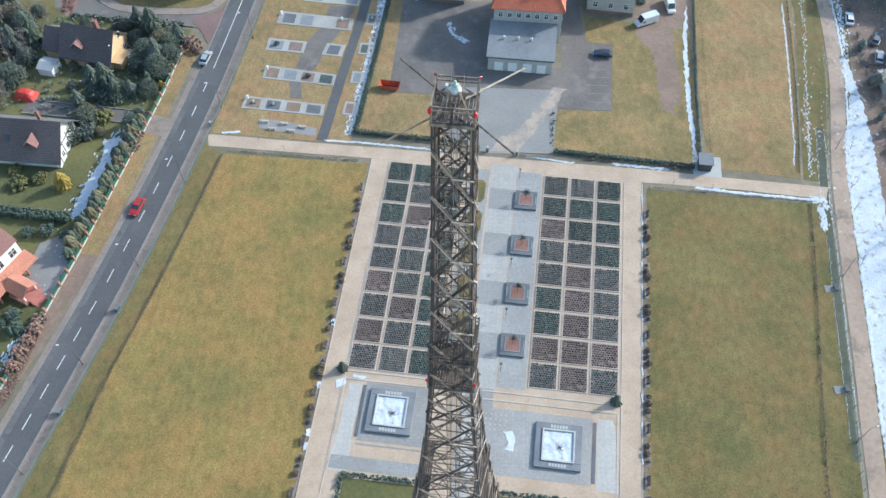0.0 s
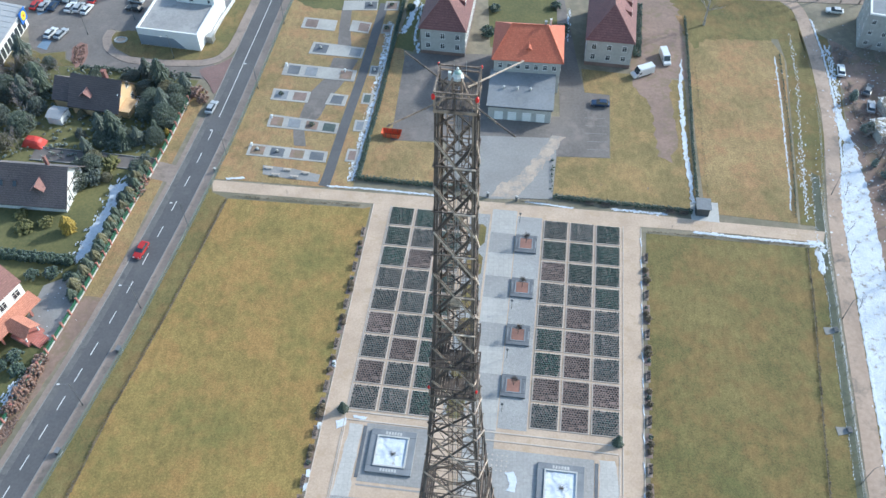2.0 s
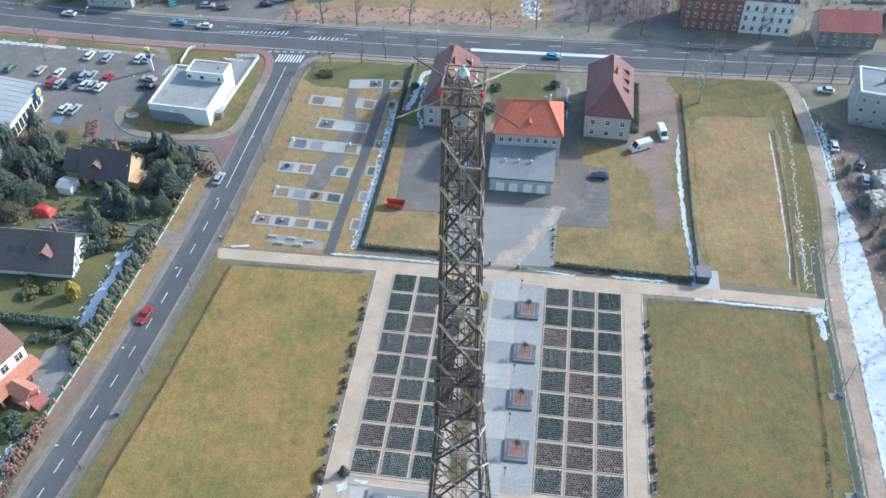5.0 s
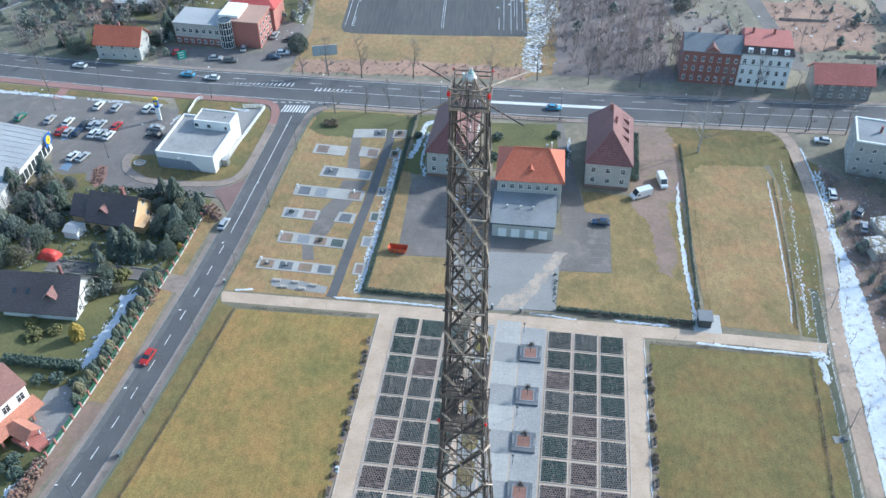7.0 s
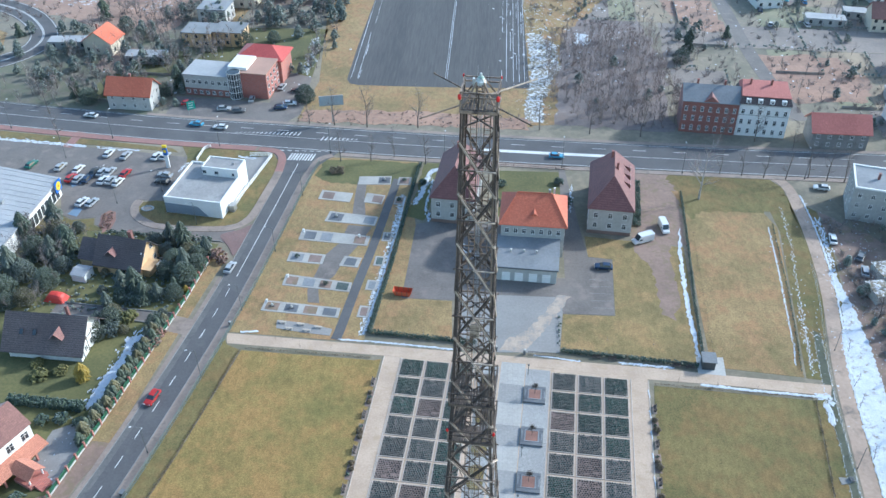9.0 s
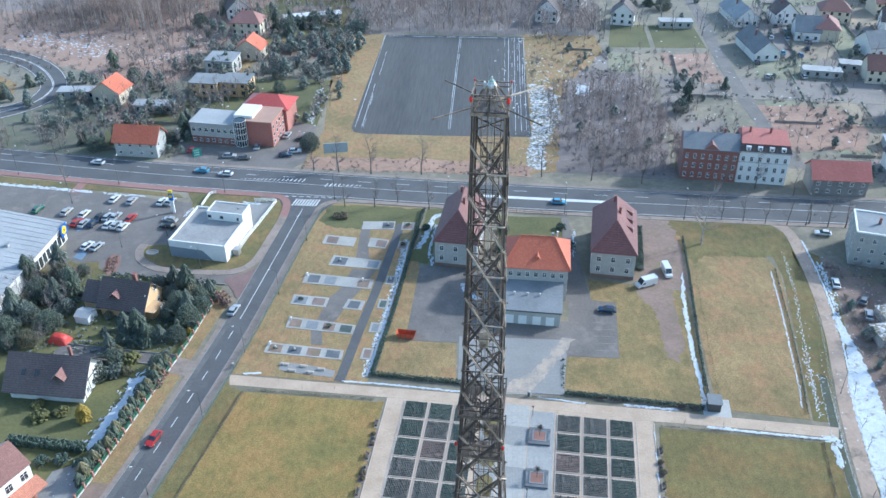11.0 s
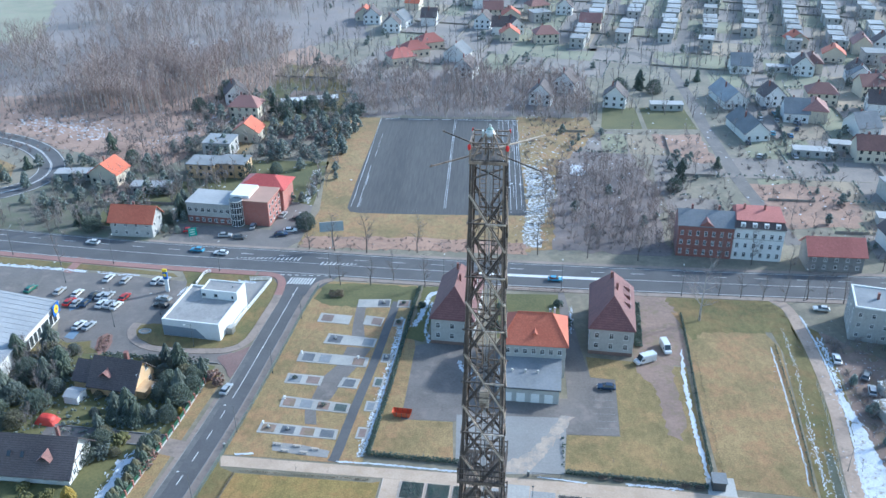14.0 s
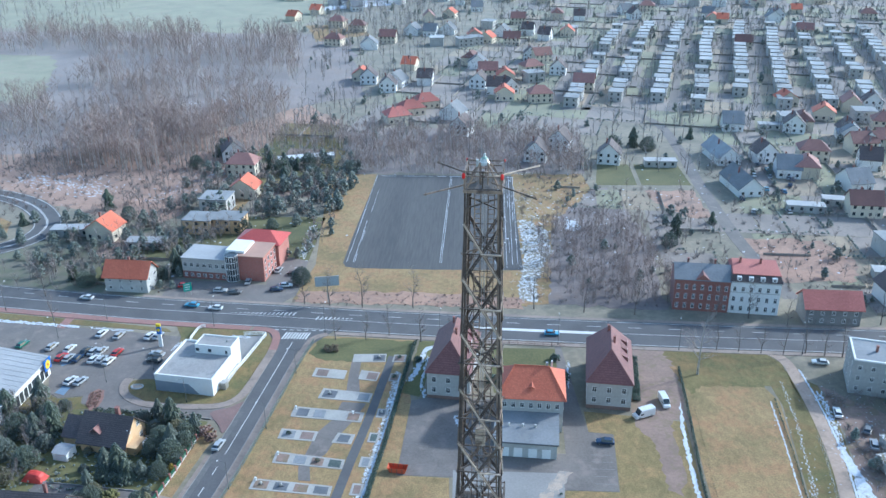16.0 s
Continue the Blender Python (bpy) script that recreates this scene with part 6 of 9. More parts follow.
def face_windows(t, x0, y0, x1, y1, zs, n, w=1.0, h=1.4, bars=True, skip=()):
    """Rows of windows on the wall that runs from (x0, y0) to (x1, y1), seen from its right-hand side."""
    turn = math.degrees(math.atan2(y1 - y0, x1 - x0))
    for k in range(n):
        f = (k + 0.5) / n
        for z in zs:
            if (k, z) not in skip and k not in skip:
                window(t, x0 + (x1 - x0) * f, y0 + (y1 - y0) * f, z, turn, w, h, bars)


def roof_faces(bm, rings):
    """A closed solid from a lower and an upper outline of equal count."""
    lo, hi = [[bm.verts.new(p) for p in r] for r in rings]
    n = len(lo)
    for i in range(n):
        j = (i + 1) % n
        bm.faces.new((lo[i], lo[j], hi[j], hi[i]))
    bm.faces.new(lo[::-1])
    bm.faces.new(hi)


def hip_roof(bm, w, d, z, rise, over, inset_x, inset_y, y0=0.0):
    """Over the rectangle 0..w by 0..d; the ridge keeps inset_x or inset_y from the ends."""
    e = [(-over, -over, z), (w + over, -over, z), (w + over, d + over, z), (-over, d + over, z)]
    e2 = [(p[0], p[1], z + 0.16) for p in e]
    roof_faces(bm, (e, e2))
    r = [(inset_x, inset_y, z + rise), (w - inset_x, inset_y, z + rise), (w - inset_x, d - inset_y, z + rise), (inset_x, d - inset_y, z + rise)]
    v = [bm.verts.new(p) for p in e2]
    if abs(w - 2 * inset_x) < 0.05:                      # ridge along y
        a, b = bm.verts.new((w / 2, inset_y, z + rise)), bm.verts.new((w / 2, d - inset_y, z + rise))
        for f in ((v[0], v[1], a), (v[1], v[2], b, a), (v[2], v[3], b), (v[3], v[0], a, b)):
            bm.faces.new(f)
    else:                                                # ridge along x
        a, b = bm.verts.new((inset_x, d / 2, z + rise)), bm.verts.new((w - inset_x, d / 2, z + rise))
        for f in ((v[0], v[1], b, a), (v[1], v[2], b), (v[2], v[3], a, b), (v[3], v[0], a)):
            bm.faces.new(f)


def gable_roof(bm, w, d, z, rise, over, axis="x", t=0.2):
    """A pitched slab roof with its ridge along axis."""
    L, S = (w, d) if axis == "x" else (d, w)
    k = rise / (S / 2)
    prof = [(-over, z - over * k), (S / 2, z + rise), (S + over, z - over * k)]
    for a, b in ((prof[0], prof[1]), (prof[1], prof[2])):
        q = []
        for s in (-over, L + over):
            for p, dz in ((a, 0), (b, 0), (b, t), (a, t)):
                q.append((s, p[0], p[1] + dz) if axis == "x" else (p[0], s, p[1] + dz))
        v = [bm.verts.new(c) for c in q]
        for f in ((0, 1, 2, 3), (7, 6, 5, 4), (0, 4, 5, 1), (1, 5, 6, 2), (2, 6, 7, 3), (3, 7, 4, 0)):
            bm.faces.new([v[i] for i in f])


def gable_wall(bm, w, d, h, rise, axis="x"):
    L, S = (w, d) if axis == "x" else (d, w)
    pr = [(0, 0), (S, 0), (S, h), (S / 2, h + rise - 0.05), (0, h)]
    f = lambda s, p: (s, p[0], p[1]) if axis == "x" else (p[0], s, p[1])
    a, b = [bm.verts.new(f(0, p)) for p in pr], [bm.verts.new(f(L, p)) for p in pr]
    bm.faces.new(a)
    bm.faces.new(b[::-1])
    for i in range(5):
        j = (i + 1) % 5
        bm.faces.new((a[i], b[i], b[j], a[j]))
    bmesh.ops.recalc_face_normals(bm, faces=bm.faces[:])


def chimney(t, x, y, z0, z1, s=0.6, material=None):
    bm = B()
    box(bm, x - s / 2, x + s / 2, y - s / 2, y + s / 2, z0, z1)
    box(bm, x - s / 2 - 0.06, x + s / 2 + 0.06, y - s / 2 - 0.06, y + s / 2 + 0.06, z1, z1 + 0.12)
    part("chimney", bm, material or BRICK, t)


def ring_wall(t, w, d, h, material, name="wall"):
    bm = B()
    box(bm, 0, w, 0, d, 0, h)
    return part(name, bm, material, t)


def parapet(t, w, d, z, hgt, wid, material):
    bm = B()
    for x0, x1, y0, y1 in ((0, w, 0, wid), (0, w, d - wid, d), (0, wid, wid, d - wid), (w - wid, w, wid, d - wid)):
        box(bm, x0 - 0.02, x1 + 0.02, y0 - 0.02, y1 + 0.02, z, z + hgt)
    part("parapet", bm, material, t)


# hipped grey houses and the orange-roofed house
def grey_house(x, y, turn, label):
    w, d, h = 11.0, 21.5, 7.7
    t = thing("grey_house", label, "house", pose(x, y, 0, 0, 0, turn))
    ring_wall(t, w, d, h, GREY_RENDER)
    bm = B()
    box(bm, -0.06, w + 0.06, -0.06, d + 0.06, 0, 1.0)
    part("plinth", bm, PLINTH, t, "dull brown plinth")
    bm = B()
    hip_roof(bm, w, d, h, 7.4, 0.5, w / 2, 4.6)
    part("roof", bm, ROOF_MAROON, t, "steep hipped maroon tile roof")
    face_windows(t, 0, 0, w, 0, (1.9, 4.9), 3, 1.15, 1.6)
    face_windows(t, w, 0, w, d, (1.9, 4.9), 6, 1.1, 1.6)
    face_windows(t, 0, d, 0, 0, (1.9, 4.9), 6, 1.1, 1.6)
    for k in range(3):                                     # dormers on the sunny slope
        yy = 8.4 + k * 4.0
        bm = B()
        v = [(w - 1.0, yy - 1.0, h + 1.3), (w - 1.0, yy + 1.0, h + 1.3), (w - 1.0, yy + 1.0, h + 3.3), (w - 1.0, yy - 1.0, h + 3.3), (w - 3.6, yy - 1.2, h + 4.6), (w - 3.6, yy + 1.2, h + 4.6), (w - 2.9, yy - 1.0, h + 3.6), (w - 2.9, yy + 1.0, h + 3.6)]
        q = [bm.verts.new(p) for p in v]
        for f in ((0, 1, 2, 3), (3, 2, 5, 4), (0, 3, 4, 6), (1, 7, 5, 2)):
            bm.faces.new([q[i] for i in f])
        part("dormer", bm, ROOF_MAROON, t)
        window(t, w - 0.99, yy, h + 1.6, 90, 1.5, 1.4)
    for k in range(5):
        bm = B()
        box(bm, -0.4, 0.4, -0.5, 0.5, 0, 0.08)
        sk = part("skylight", bm, METAL, t, "small roof light")
        sk.matrix_basis = Matrix.Translation((1.6 + 0.25 * (k % 3), 6.5 + k * 2.6, h + 1.6 + 0.33 * (k % 3) + 0.75)) @ Euler((0, -radians(53), 0)).to_matrix().to_4x4()
    chimney(t, w / 2 + 0.8, 9.5, 13.0, 15.9)
    chimney(t, w / 2 - 0.6, 15.0, 13.5, 16.0)
    bm = B()
    rod(bm, (w + 0.08, 0.2, 0), (w + 0.08, 0.2, 7.6), 0.06, n=6)
    part("downpipe", bm, METAL, t)
    return t


grey_house(26.3, 137.3, -6.0, "grey rendered villa with steep maroon hipped roof")
grey_house(-14.3, 140.0, -6.0, "grey rendered villa with maroon roof beside the tower line")
t = thing("orange_roof_house", "grey two-storey house with bright orange hipped roof", "house", pose(3.9, 127.2, 0, 0, 0, -3.0))
ring_wall(t, 15.6, 13.2, 9.2, GREY_RENDER)
bm = B()
hip_roof(bm, 15.6, 13.2, 9.2, 5.2, 0.6, 3.6, 6.6)
part("roof", bm, ROOF_ORANGE, t, "new bright orange tiled hipped roof")
for k in range(7):
    window(t, 1.5 + k * 2.1, 0, 6.6, 0, 1.05, 1.5)
face_windows(t, 15.6, 0, 15.6, 13.2, (2.2, 5.8), 4, 1.05, 1.5)
face_windows(t, 15.6, 13.2, 0, 13.2, (2.2, 5.8), 6, 1.05, 1.5)
bm = B()
for a, b in (((-0.6, -0.6, 9.42), (3.6, 6.6, 14.5)), ((16.2, -0.6, 9.42), (12.0, 6.6, 14.5)), ((3.6, 6.6, 14.5), (12.0, 6.6, 14.5))):
    rod(bm, a, b, 0.11, n=6)
part("ridge_tiles", bm, ROOF_ORANGE, t)
bm = B()
v = [bm.verts.new(p) for p in ((7.0, 1.55, 11.0), (8.8, 1.55, 11.0), (7.9, 1.6, 11.7), (7.9, 3.4, 12.15))]
bm.faces.new((v[0], v[1], v[2]))
bm.faces.new((v[1], v[3], v[2]))
bm.faces.new((v[0], v[2], v[3]))
part("eyebrow_dormer", bm, ROOF_ORANGE, t)
chimney(t, 11.4, 6.9, 13.8, 15.3, 0.5, METAL)
chimney(t, 12.6, 8.2, 13.2, 15.0, 0.35, WHITE)
t = thing("annex", "low grey annex with felt roof and pale garage doors", "building", pose(2.9, 116.7, 0, 0, 0, -4.0))
ring_wall(t, 14.6, 11.3, 4.2, GREY_RENDER)
bm = B()
roof_faces(bm, ([(-0.4, -0.5, 4.2), (15.0, -0.5, 4.2), (15.0, 11.2, 4.2), (-0.4, 11.2, 4.2)], [(-0.4, -0.5, 4.45), (15.0, -0.5, 4.45), (15.0, 11.2, 5.6), (-0.4, 11.2, 5.6)]))
part("roof", bm, ROOF_GREY, t, "bluish grey felt mono-pitch roof")
for x in (3.2, 6.4, 9.4):
    bm = B()
    lathe(bm, [(0.22, 4.9), (0.22, 5.6), (0.3, 5.62), (0.3, 5.75), (0.1, 5.8)], 8, (x, 5.2))
    part("vent", bm, CONCRETE, t, "small pale roof vent")
for x in (1.5, 4.6, 8.0, 11.2):
    bm = B()
    box(bm, x, x + 2.0, -0.07, 0.02, 0.1, 2.6)
    for k in range(4):
        box(bm, x + 0.05, x + 1.95, -0.1, -0.07, 0.2 + k * 0.6, 0.7 + k * 0.6)
    part("garage_door", bm, WHITE_PAINT, t, "pale panelled garage door")
bm = B()
rod(bm, (-0.4, -0.55, 4.2), (15.0, -0.55, 4.2), 0.09, n=6)
part("gutter", bm, PAINT_DARK, t)

# white flat-roofed shop
t = thing("white_shop", "white flat-roofed shop with raised block and grey slanted corner", "shop", pose(-85.74, 140.34, 0, 0, 0, -8.0))
W_, D_ = 16.1, 18.3
bm = B()
box(bm, 0, W_, 0, D_, 0, 4.65)
part("wall", bm, WHITE, t)
bm = B()
box(bm, 0.3, W_ - 0.3, 0.3, D_ - 0.3, 4.65, 4.71)
part("roof", bm, ROOF_SHOP, t, "grey gravelled flat roof")
parapet(t, W_, D_, 4.65, 0.5, 0.35, WHITE)
bm = B()
prism(bm, [(0.0, 0.0), (12.2, 0.0), (9.4, 2.9), (0.0, 3.1)], -0.012, 0.0)
gr = part("painted_panel", bm, plain("shop_wall_grey", (0.25, 0.29, 0.34), 0.7), t, "slanted bluish grey field")
gr.matrix_basis = Euler((radians(90), 0, 0)).to_matrix().to_4x4()
gr.location = (0.0, -0.02, 0.1)
bm = B()
box(bm, 5.7, W_ + 0.04, 12.6, D_ + 0.04, 4.5, 7.1)
part("upper_block", bm, WHITE, t, "raised white block on the roof")
bm = B()
box(bm, 6.0, W_ - 0.3, 12.9, D_ - 0.3, 7.1, 7.16)
part("upper_roof", bm, ROOF_SHOP, t)
bm = B()
for x0, x1, y0, y1 in ((5.7, W_ + 0.05, 12.55, 12.9), (5.7, W_ + 0.05, D_ - 0.3, D_ + 0.05), (5.7, 6.0, 12.9, D_ - 0.3), (W_ - 0.28, W_ + 0.05, 12.9, D_ - 0.3)):
    box(bm, x0, x1, y0, y1, 7.1, 7.42)
part("upper_parapet", bm, WHITE, t)
for x in (6.4, 9.9):
    window(t, x, 12.59, 5.3, 0, 1.2, 1.1, False)
window(t, 14.7, 12.59, 5.2, 0, 0.8, 1.1, False)
bm = B()
box(bm, 13.6, 14.0, 15.4, 15.8, 7.16, 7.7)
part("roof_vent", bm, METAL, t)
bm = B()
box(bm, W_ + 0.4, W_ + 1.9, 3.4, 5.2, 0, 2.0)
part("plant_box", bm, METAL, t, "dark metal service cabinet by the side wall")
bm = B()
box(bm, W_ + 0.03, W_ + 1.0, 6.0, 15.5, 0, 0.7)
part("ramp", bm, CONCRETE, t, "pale concrete loading ramp")


def pale_railing(name, label, pts, h=1.15, step=1.9):
    """Posts with three pale rails along a line."""
    t = thing(name, label, "fence")
    L, s = length(pts), 0.0
    while s < L - 0.3:
        p, _ = along(pts, s)
        q, _ = along(pts, min(L, s + step))
        bm = B()
        box(bm, p[0] - 0.06, p[0] + 0.06, p[1] - 0.06, p[1] + 0.06, 0, h + 0.05)
        part("post", bm, WHITE, t)
        for z in (0.25, 0.7, h):
            bm = B()
            beam(bm, (*p, z), (*q, z), 0.14)
            part("rail", bm, WHITE, t)
        s += step


pale_railing("shop_railing", "pale rail fence round the paved side yard of the shop", [(-68.0, 145.7), (-67.4, 149.4), (-66.1, 155.6), (-63.4, 170.6), (-70.0, 169.9)])
pale_railing("cycle_railing", "pale steel railing beside the shop entrance", [(-85.0, 166.4), (-84.5, 173.6), (-82.8, 174.2)], 1.0, 1.6)
t = thing("stone_ring", "round bed of pale field stones on the shop lawn", "stone bed", pose(-91.4, 141.6, 0.05))
q = random.Random(77)
for k in range(16):
    g = k * 0.3927
    bm = B()
    bmesh.ops.create_icosphere(bm, subdivisions=1, radius=0.3)
    for v in bm.verts:
        v.co = Vector((v.co.x * q.uniform(0.8, 1.3) + 1.5 * math.cos(g), v.co.y * q.uniform(0.8, 1.3) + 1.1 * math.sin(g), v.co.z * 0.7 + 0.12))
    part("stone", bm, CONCRETE, t)
bm = B()
prism(bm, [(1.25 * math.cos(k * 0.3927), 0.85 * math.sin(k * 0.3927)) for k in range(16)], 0, 0.08)
part("gravel_fill", bm, GRAVEL, t)

# supermarket at the edge of the car park
t = thing("supermarket", "large low supermarket with pale corrugated roof", "shop", pose(-120.9, 117.0, 0, 0, 0, 0))
bm = B()
prism(bm, [(0, -14), (1.2, -14), (3.6, 30.0), (-28.0, 34.5), (-36, -10)], 0, 5.0)
part("wall", bm, WHITE, t)
bm = B()
lo = [(1.8, -14.4, 5.0), (4.3, 30.6, 5.0), (-28.3, 35.2, 5.0), (-36.5, -10, 5.0)]
hi = [(1.8, -14.4, 5.3), (4.3, 30.6, 5.3), (-28.3, 35.2, 8.0), (-36.5, -10, 8.0)]
roof_faces(bm, (lo, hi))
part("roof", bm, ROOF_PALE, t, "pale grey standing-seam roof")
for k in range(22):
    f = (k + 0.5) / 22
    bm = B()
    a, b = Vector(hi[0]).lerp(Vector(hi[1]), f), Vector(hi[3]).lerp(Vector(hi[2]), f)
    beam(bm, a + Vector((0, 0, 0.03)), b + Vector((0, 0, 0.03)), 0.09, 0.08)
    part("roof_seam", bm, METAL, t)
bm = B()
box(bm, -6.0, -5.0, 16, 17.2, 5.6, 6.9)
part("roof_vent", bm, METAL, t)
for k in range(9):
    bm = B()
    y = 12 + k * 2.0
    x = 1.2 + (y + 14) / 44 * 2.4
    box(bm, x - 0.02, x + 0.06, y - 0.8, y + 0.8, 0.3, 3.2)
    part("glazing", bm, GLASS, t, "tall dark shopfront pane")
bm = B()
box(bm, 4.32, 4.42, 26.2, 29.8, 2.7, 5.9)
part("sign_board", bm, BLUE, t, "square blue sign board")
bm = B()
rod(bm, (4.42, 28.0, 4.3), (4.47, 28.0, 4.3), 1.2, n=20)
part("sign_disc", bm, YELLOW, t, "round yellow sign disc")
bm = B()
rod(bm, (4.47, 28.0, 4.3), (4.5, 28.0, 4.3), 0.35, n=10)
part("sign_spot", bm, RED_PAINT, t)
t = thing("sign_pylon", "tall blue and yellow advertising pylon", "sign", pose(-92.2, 162.6, 0))
bm = B()
box(bm, -0.5, 0.5, -0.25, 0.25, 0, 4.2)
part("base_panel", bm, WHITE, t)
bm = B()
box(bm, -0.6, 0.6, -0.3, 0.3, 4.2, 6.6)
part("upper_panel", bm, BLUE, t)
bm = B()
rod(bm, (0, -0.34, 5.6), (0, -0.3, 5.6), 0.5, n=16)
rod(bm, (0, 0.3, 5.6), (0, 0.34, 5.6), 0.5, n=16)
box(bm, -0.6, 0.6, -0.31, 0.31, 6.6, 7.4)
part("disc", bm, YELLOW, t)

# garden houses on the west side


def villa(x, y, turn, label, w, d, h, rise, wall, roof, axis="x", over=0.7, gable=None, sub=True):
    t = thing("garden_house", label, "house", pose(x, y, 0, 0, 0, turn))
    bm = B()
    gable_wall(bm, w, d, h, rise, axis)
    part("wall", bm, wall, t)
    bm = B()
    gable_roof(bm, w, d, h, rise, over, axis)
    part("roof", bm, roof, t)
    return t


t = villa(-94.6, 114.2, -10.0, "dark-roofed house with ochre gable among conifers", 11.6, 9.4, 3.2, 4.9, OCHRE, ROOF_DARK)
chimney(t, 7.6, 5.6, 7.0, 9.6, 0.9)
bm = B()
gable_roof(bm, 2.4, 2.6, 0, 1.1, 0.25, "y", 0.12)
dm = part("dormer", bm, ROOF_DULL, t, "small dormer with brownish roof")
dm.location = (2.6, 0.9, 5.2)
for z, n in ((0.9, 3), (4.6, 2)):
    face_windows(t, 11.6, 0.8, 11.6, 8.6, (z,), n, 1.2, 1.4)
bm = B()
box(bm, 11.6, 13.6, 1.0, 4.4, 0, 2.4)
box(bm, 11.6, 14.4, 0.4, 5.0, 2.4, 2.6)
part("porch", bm, OCHRE, t, "sunlit ochre porch")
bm = B()
gable_roof(bm, 5.4, 7.6, 2.6, 3.4, 0.4, "x")
rf = part("wing_roof", bm, ROOF_DARK, t)
rf.location = (-5.4, 1.4, 0)
bm = B()
gable_wall(bm, 5.4, 7.6, 2.6, 3.4, "x")
rw = part("wing", bm, OCHRE, t)
rw.location = (-5.4, 1.4, 0)
t = villa(-103.0, 84.2, -3.0, "black-and-white timbered house with dark steep roof", 16.6, 10.4, 3.4, 5.2, WHITE, ROOF_DARK, "x", 1.1)
chimney(t, 12.5, 6.4, 7.6, 10.2)
for yy in (1.2, 3.6, 6.0, 8.4):
    bm = B()
    box(bm, 16.6, 16.66, yy, yy + 0.22, 0, 4.5)
    part("half_timber", bm, WOOD_DARK, t)
bm = B()
box(bm, 16.6, 16.67, 0.2, 10.2, 3.5, 3.75)
part("half_timber", bm, WOOD_DARK, t)
face_windows(t, 16.6, 1.4, 16.6, 9.0, (1.0,), 3, 1.2, 1.4)
face_windows(t, 0, 0, 16.6, 0, (1.2,), 5, 1.1, 1.4)
bm = B()
gable_roof(bm, 2.6, 2.8, 0, 1.3, 0.25, "y", 0.12)
dm = part("dormer", bm, ROOF_DULL, t, "small brownish dormer")
dm.location = (10.2, 0.8, 5.6)
for x in (3, 6):
    bm = B()
    box(bm, x, x + 0.8, 1.2, 2.4, 0, 0.08)
    sk = part("skylight", bm, GLASS, t)
    sk.matrix_basis = Matrix.Translation((0, 0.6, 4.75)) @ Euler((math.atan2(5.2, 5.2), 0, 0)).to_matrix().to_4x4()
t = villa(-93.0, 44.2, 65.0, "white house with brick trim and terracotta terrace roof", 17.0, 9.0, 7.2, 3.4, WHITE, ROOF_DULL, "x", 0.3)
face_windows(t, 0, 0, 17, 0, (4.2,), 5, 1.7, 1.9)
face_windows(t, 17, 0, 17, 9, (1.0, 3.4), 3, 1.2, 1.5)
bm = B()
roof_faces(bm, ([(-1, -2.9, 2.3), (17.6, -2.9, 2.3), (17.6, -0.02, 2.3), (-1, -0.02, 2.3)], [(-1, -2.9, 2.5), (17.6, -2.9, 2.5), (17.6, -0.02, 3.6), (-1, -0.02, 3.6)]))
part("terrace", bm, TERRACOTTA, t, "terracotta tiled terrace roof")
bm = B()
gable_roof(bm, 3.4, 4.6, 0, 1.2, 0.3, "y", 0.15)
pr = part("porch_roof", bm, TERRACOTTA, t, "small pitched terracotta porch roof")
pr.location = (9.4, -6.8, 2.6)
for x in (9.6, 12.6):
    bm = B()
    rod(bm, (x, -6.4, 0), (x, -6.4, 2.6), 0.18, n=10)
    part("porch_column", bm, WHITE_PAINT, t)
for x in (-0.6, 3.3, 7.2, 11, 14.6):
    bm = B()
    box(bm, x, x + 0.4, -2.5, -2.1, 0, 2.4)
    part("pillar", bm, BRICK_BRIGHT, t)
bm = B()
for k in range(5):
    box(bm, 9.8, 12.4, -9.0 + k * 0.4, -8.6 + k * 0.4, 0, 0.17 * (k + 1))
box(bm, 9.0, 13.2, -7.0, -2.6, 0, 0.9)
part("steps", bm, BRICK_BRIGHT, t, "curved brick entrance steps")
t = thing("garden_shed", "small pale shed with light roof", "shed", pose(-99.6, 110.4, 0, 0, 0, -10))
ring_wall(t, 3.6, 3.8, 2.1, WHITE)
bm = B()
gable_roof(bm, 3.6, 3.8, 2.1, 0.6, 0.2, "x", 0.08)
part("roof", bm, ROOF_PALE, t)
t = thing("tarpaulin_heap", "red tarpaulin stretched over a garden trampoline frame", "tarpaulin", pose(-100.6, 103.6, 0, 0, 0, -10))
bm = B()
bmesh.ops.create_grid(bm, x_segments=10, y_segments=8, size=1.0)
for v in bm.verts:
    v.co = Vector((v.co.x * 2.6, v.co.y * 1.6, max(0.05, 1.9 * (1 - abs(v.co.x) ** 4) * (1 - abs(v.co.y) ** 4)) + 0.1 * noise.noise(v.co * 3)))
part("cover", bm, RED_PAINT, t)
bm = B()
for x in (-2.4, 2.4):
    for y in (-1.4, 1.4):
        rod(bm, (x, y, 0), (x, y, 0.4), 0.04, n=6)
part("frame", bm, METAL, t)

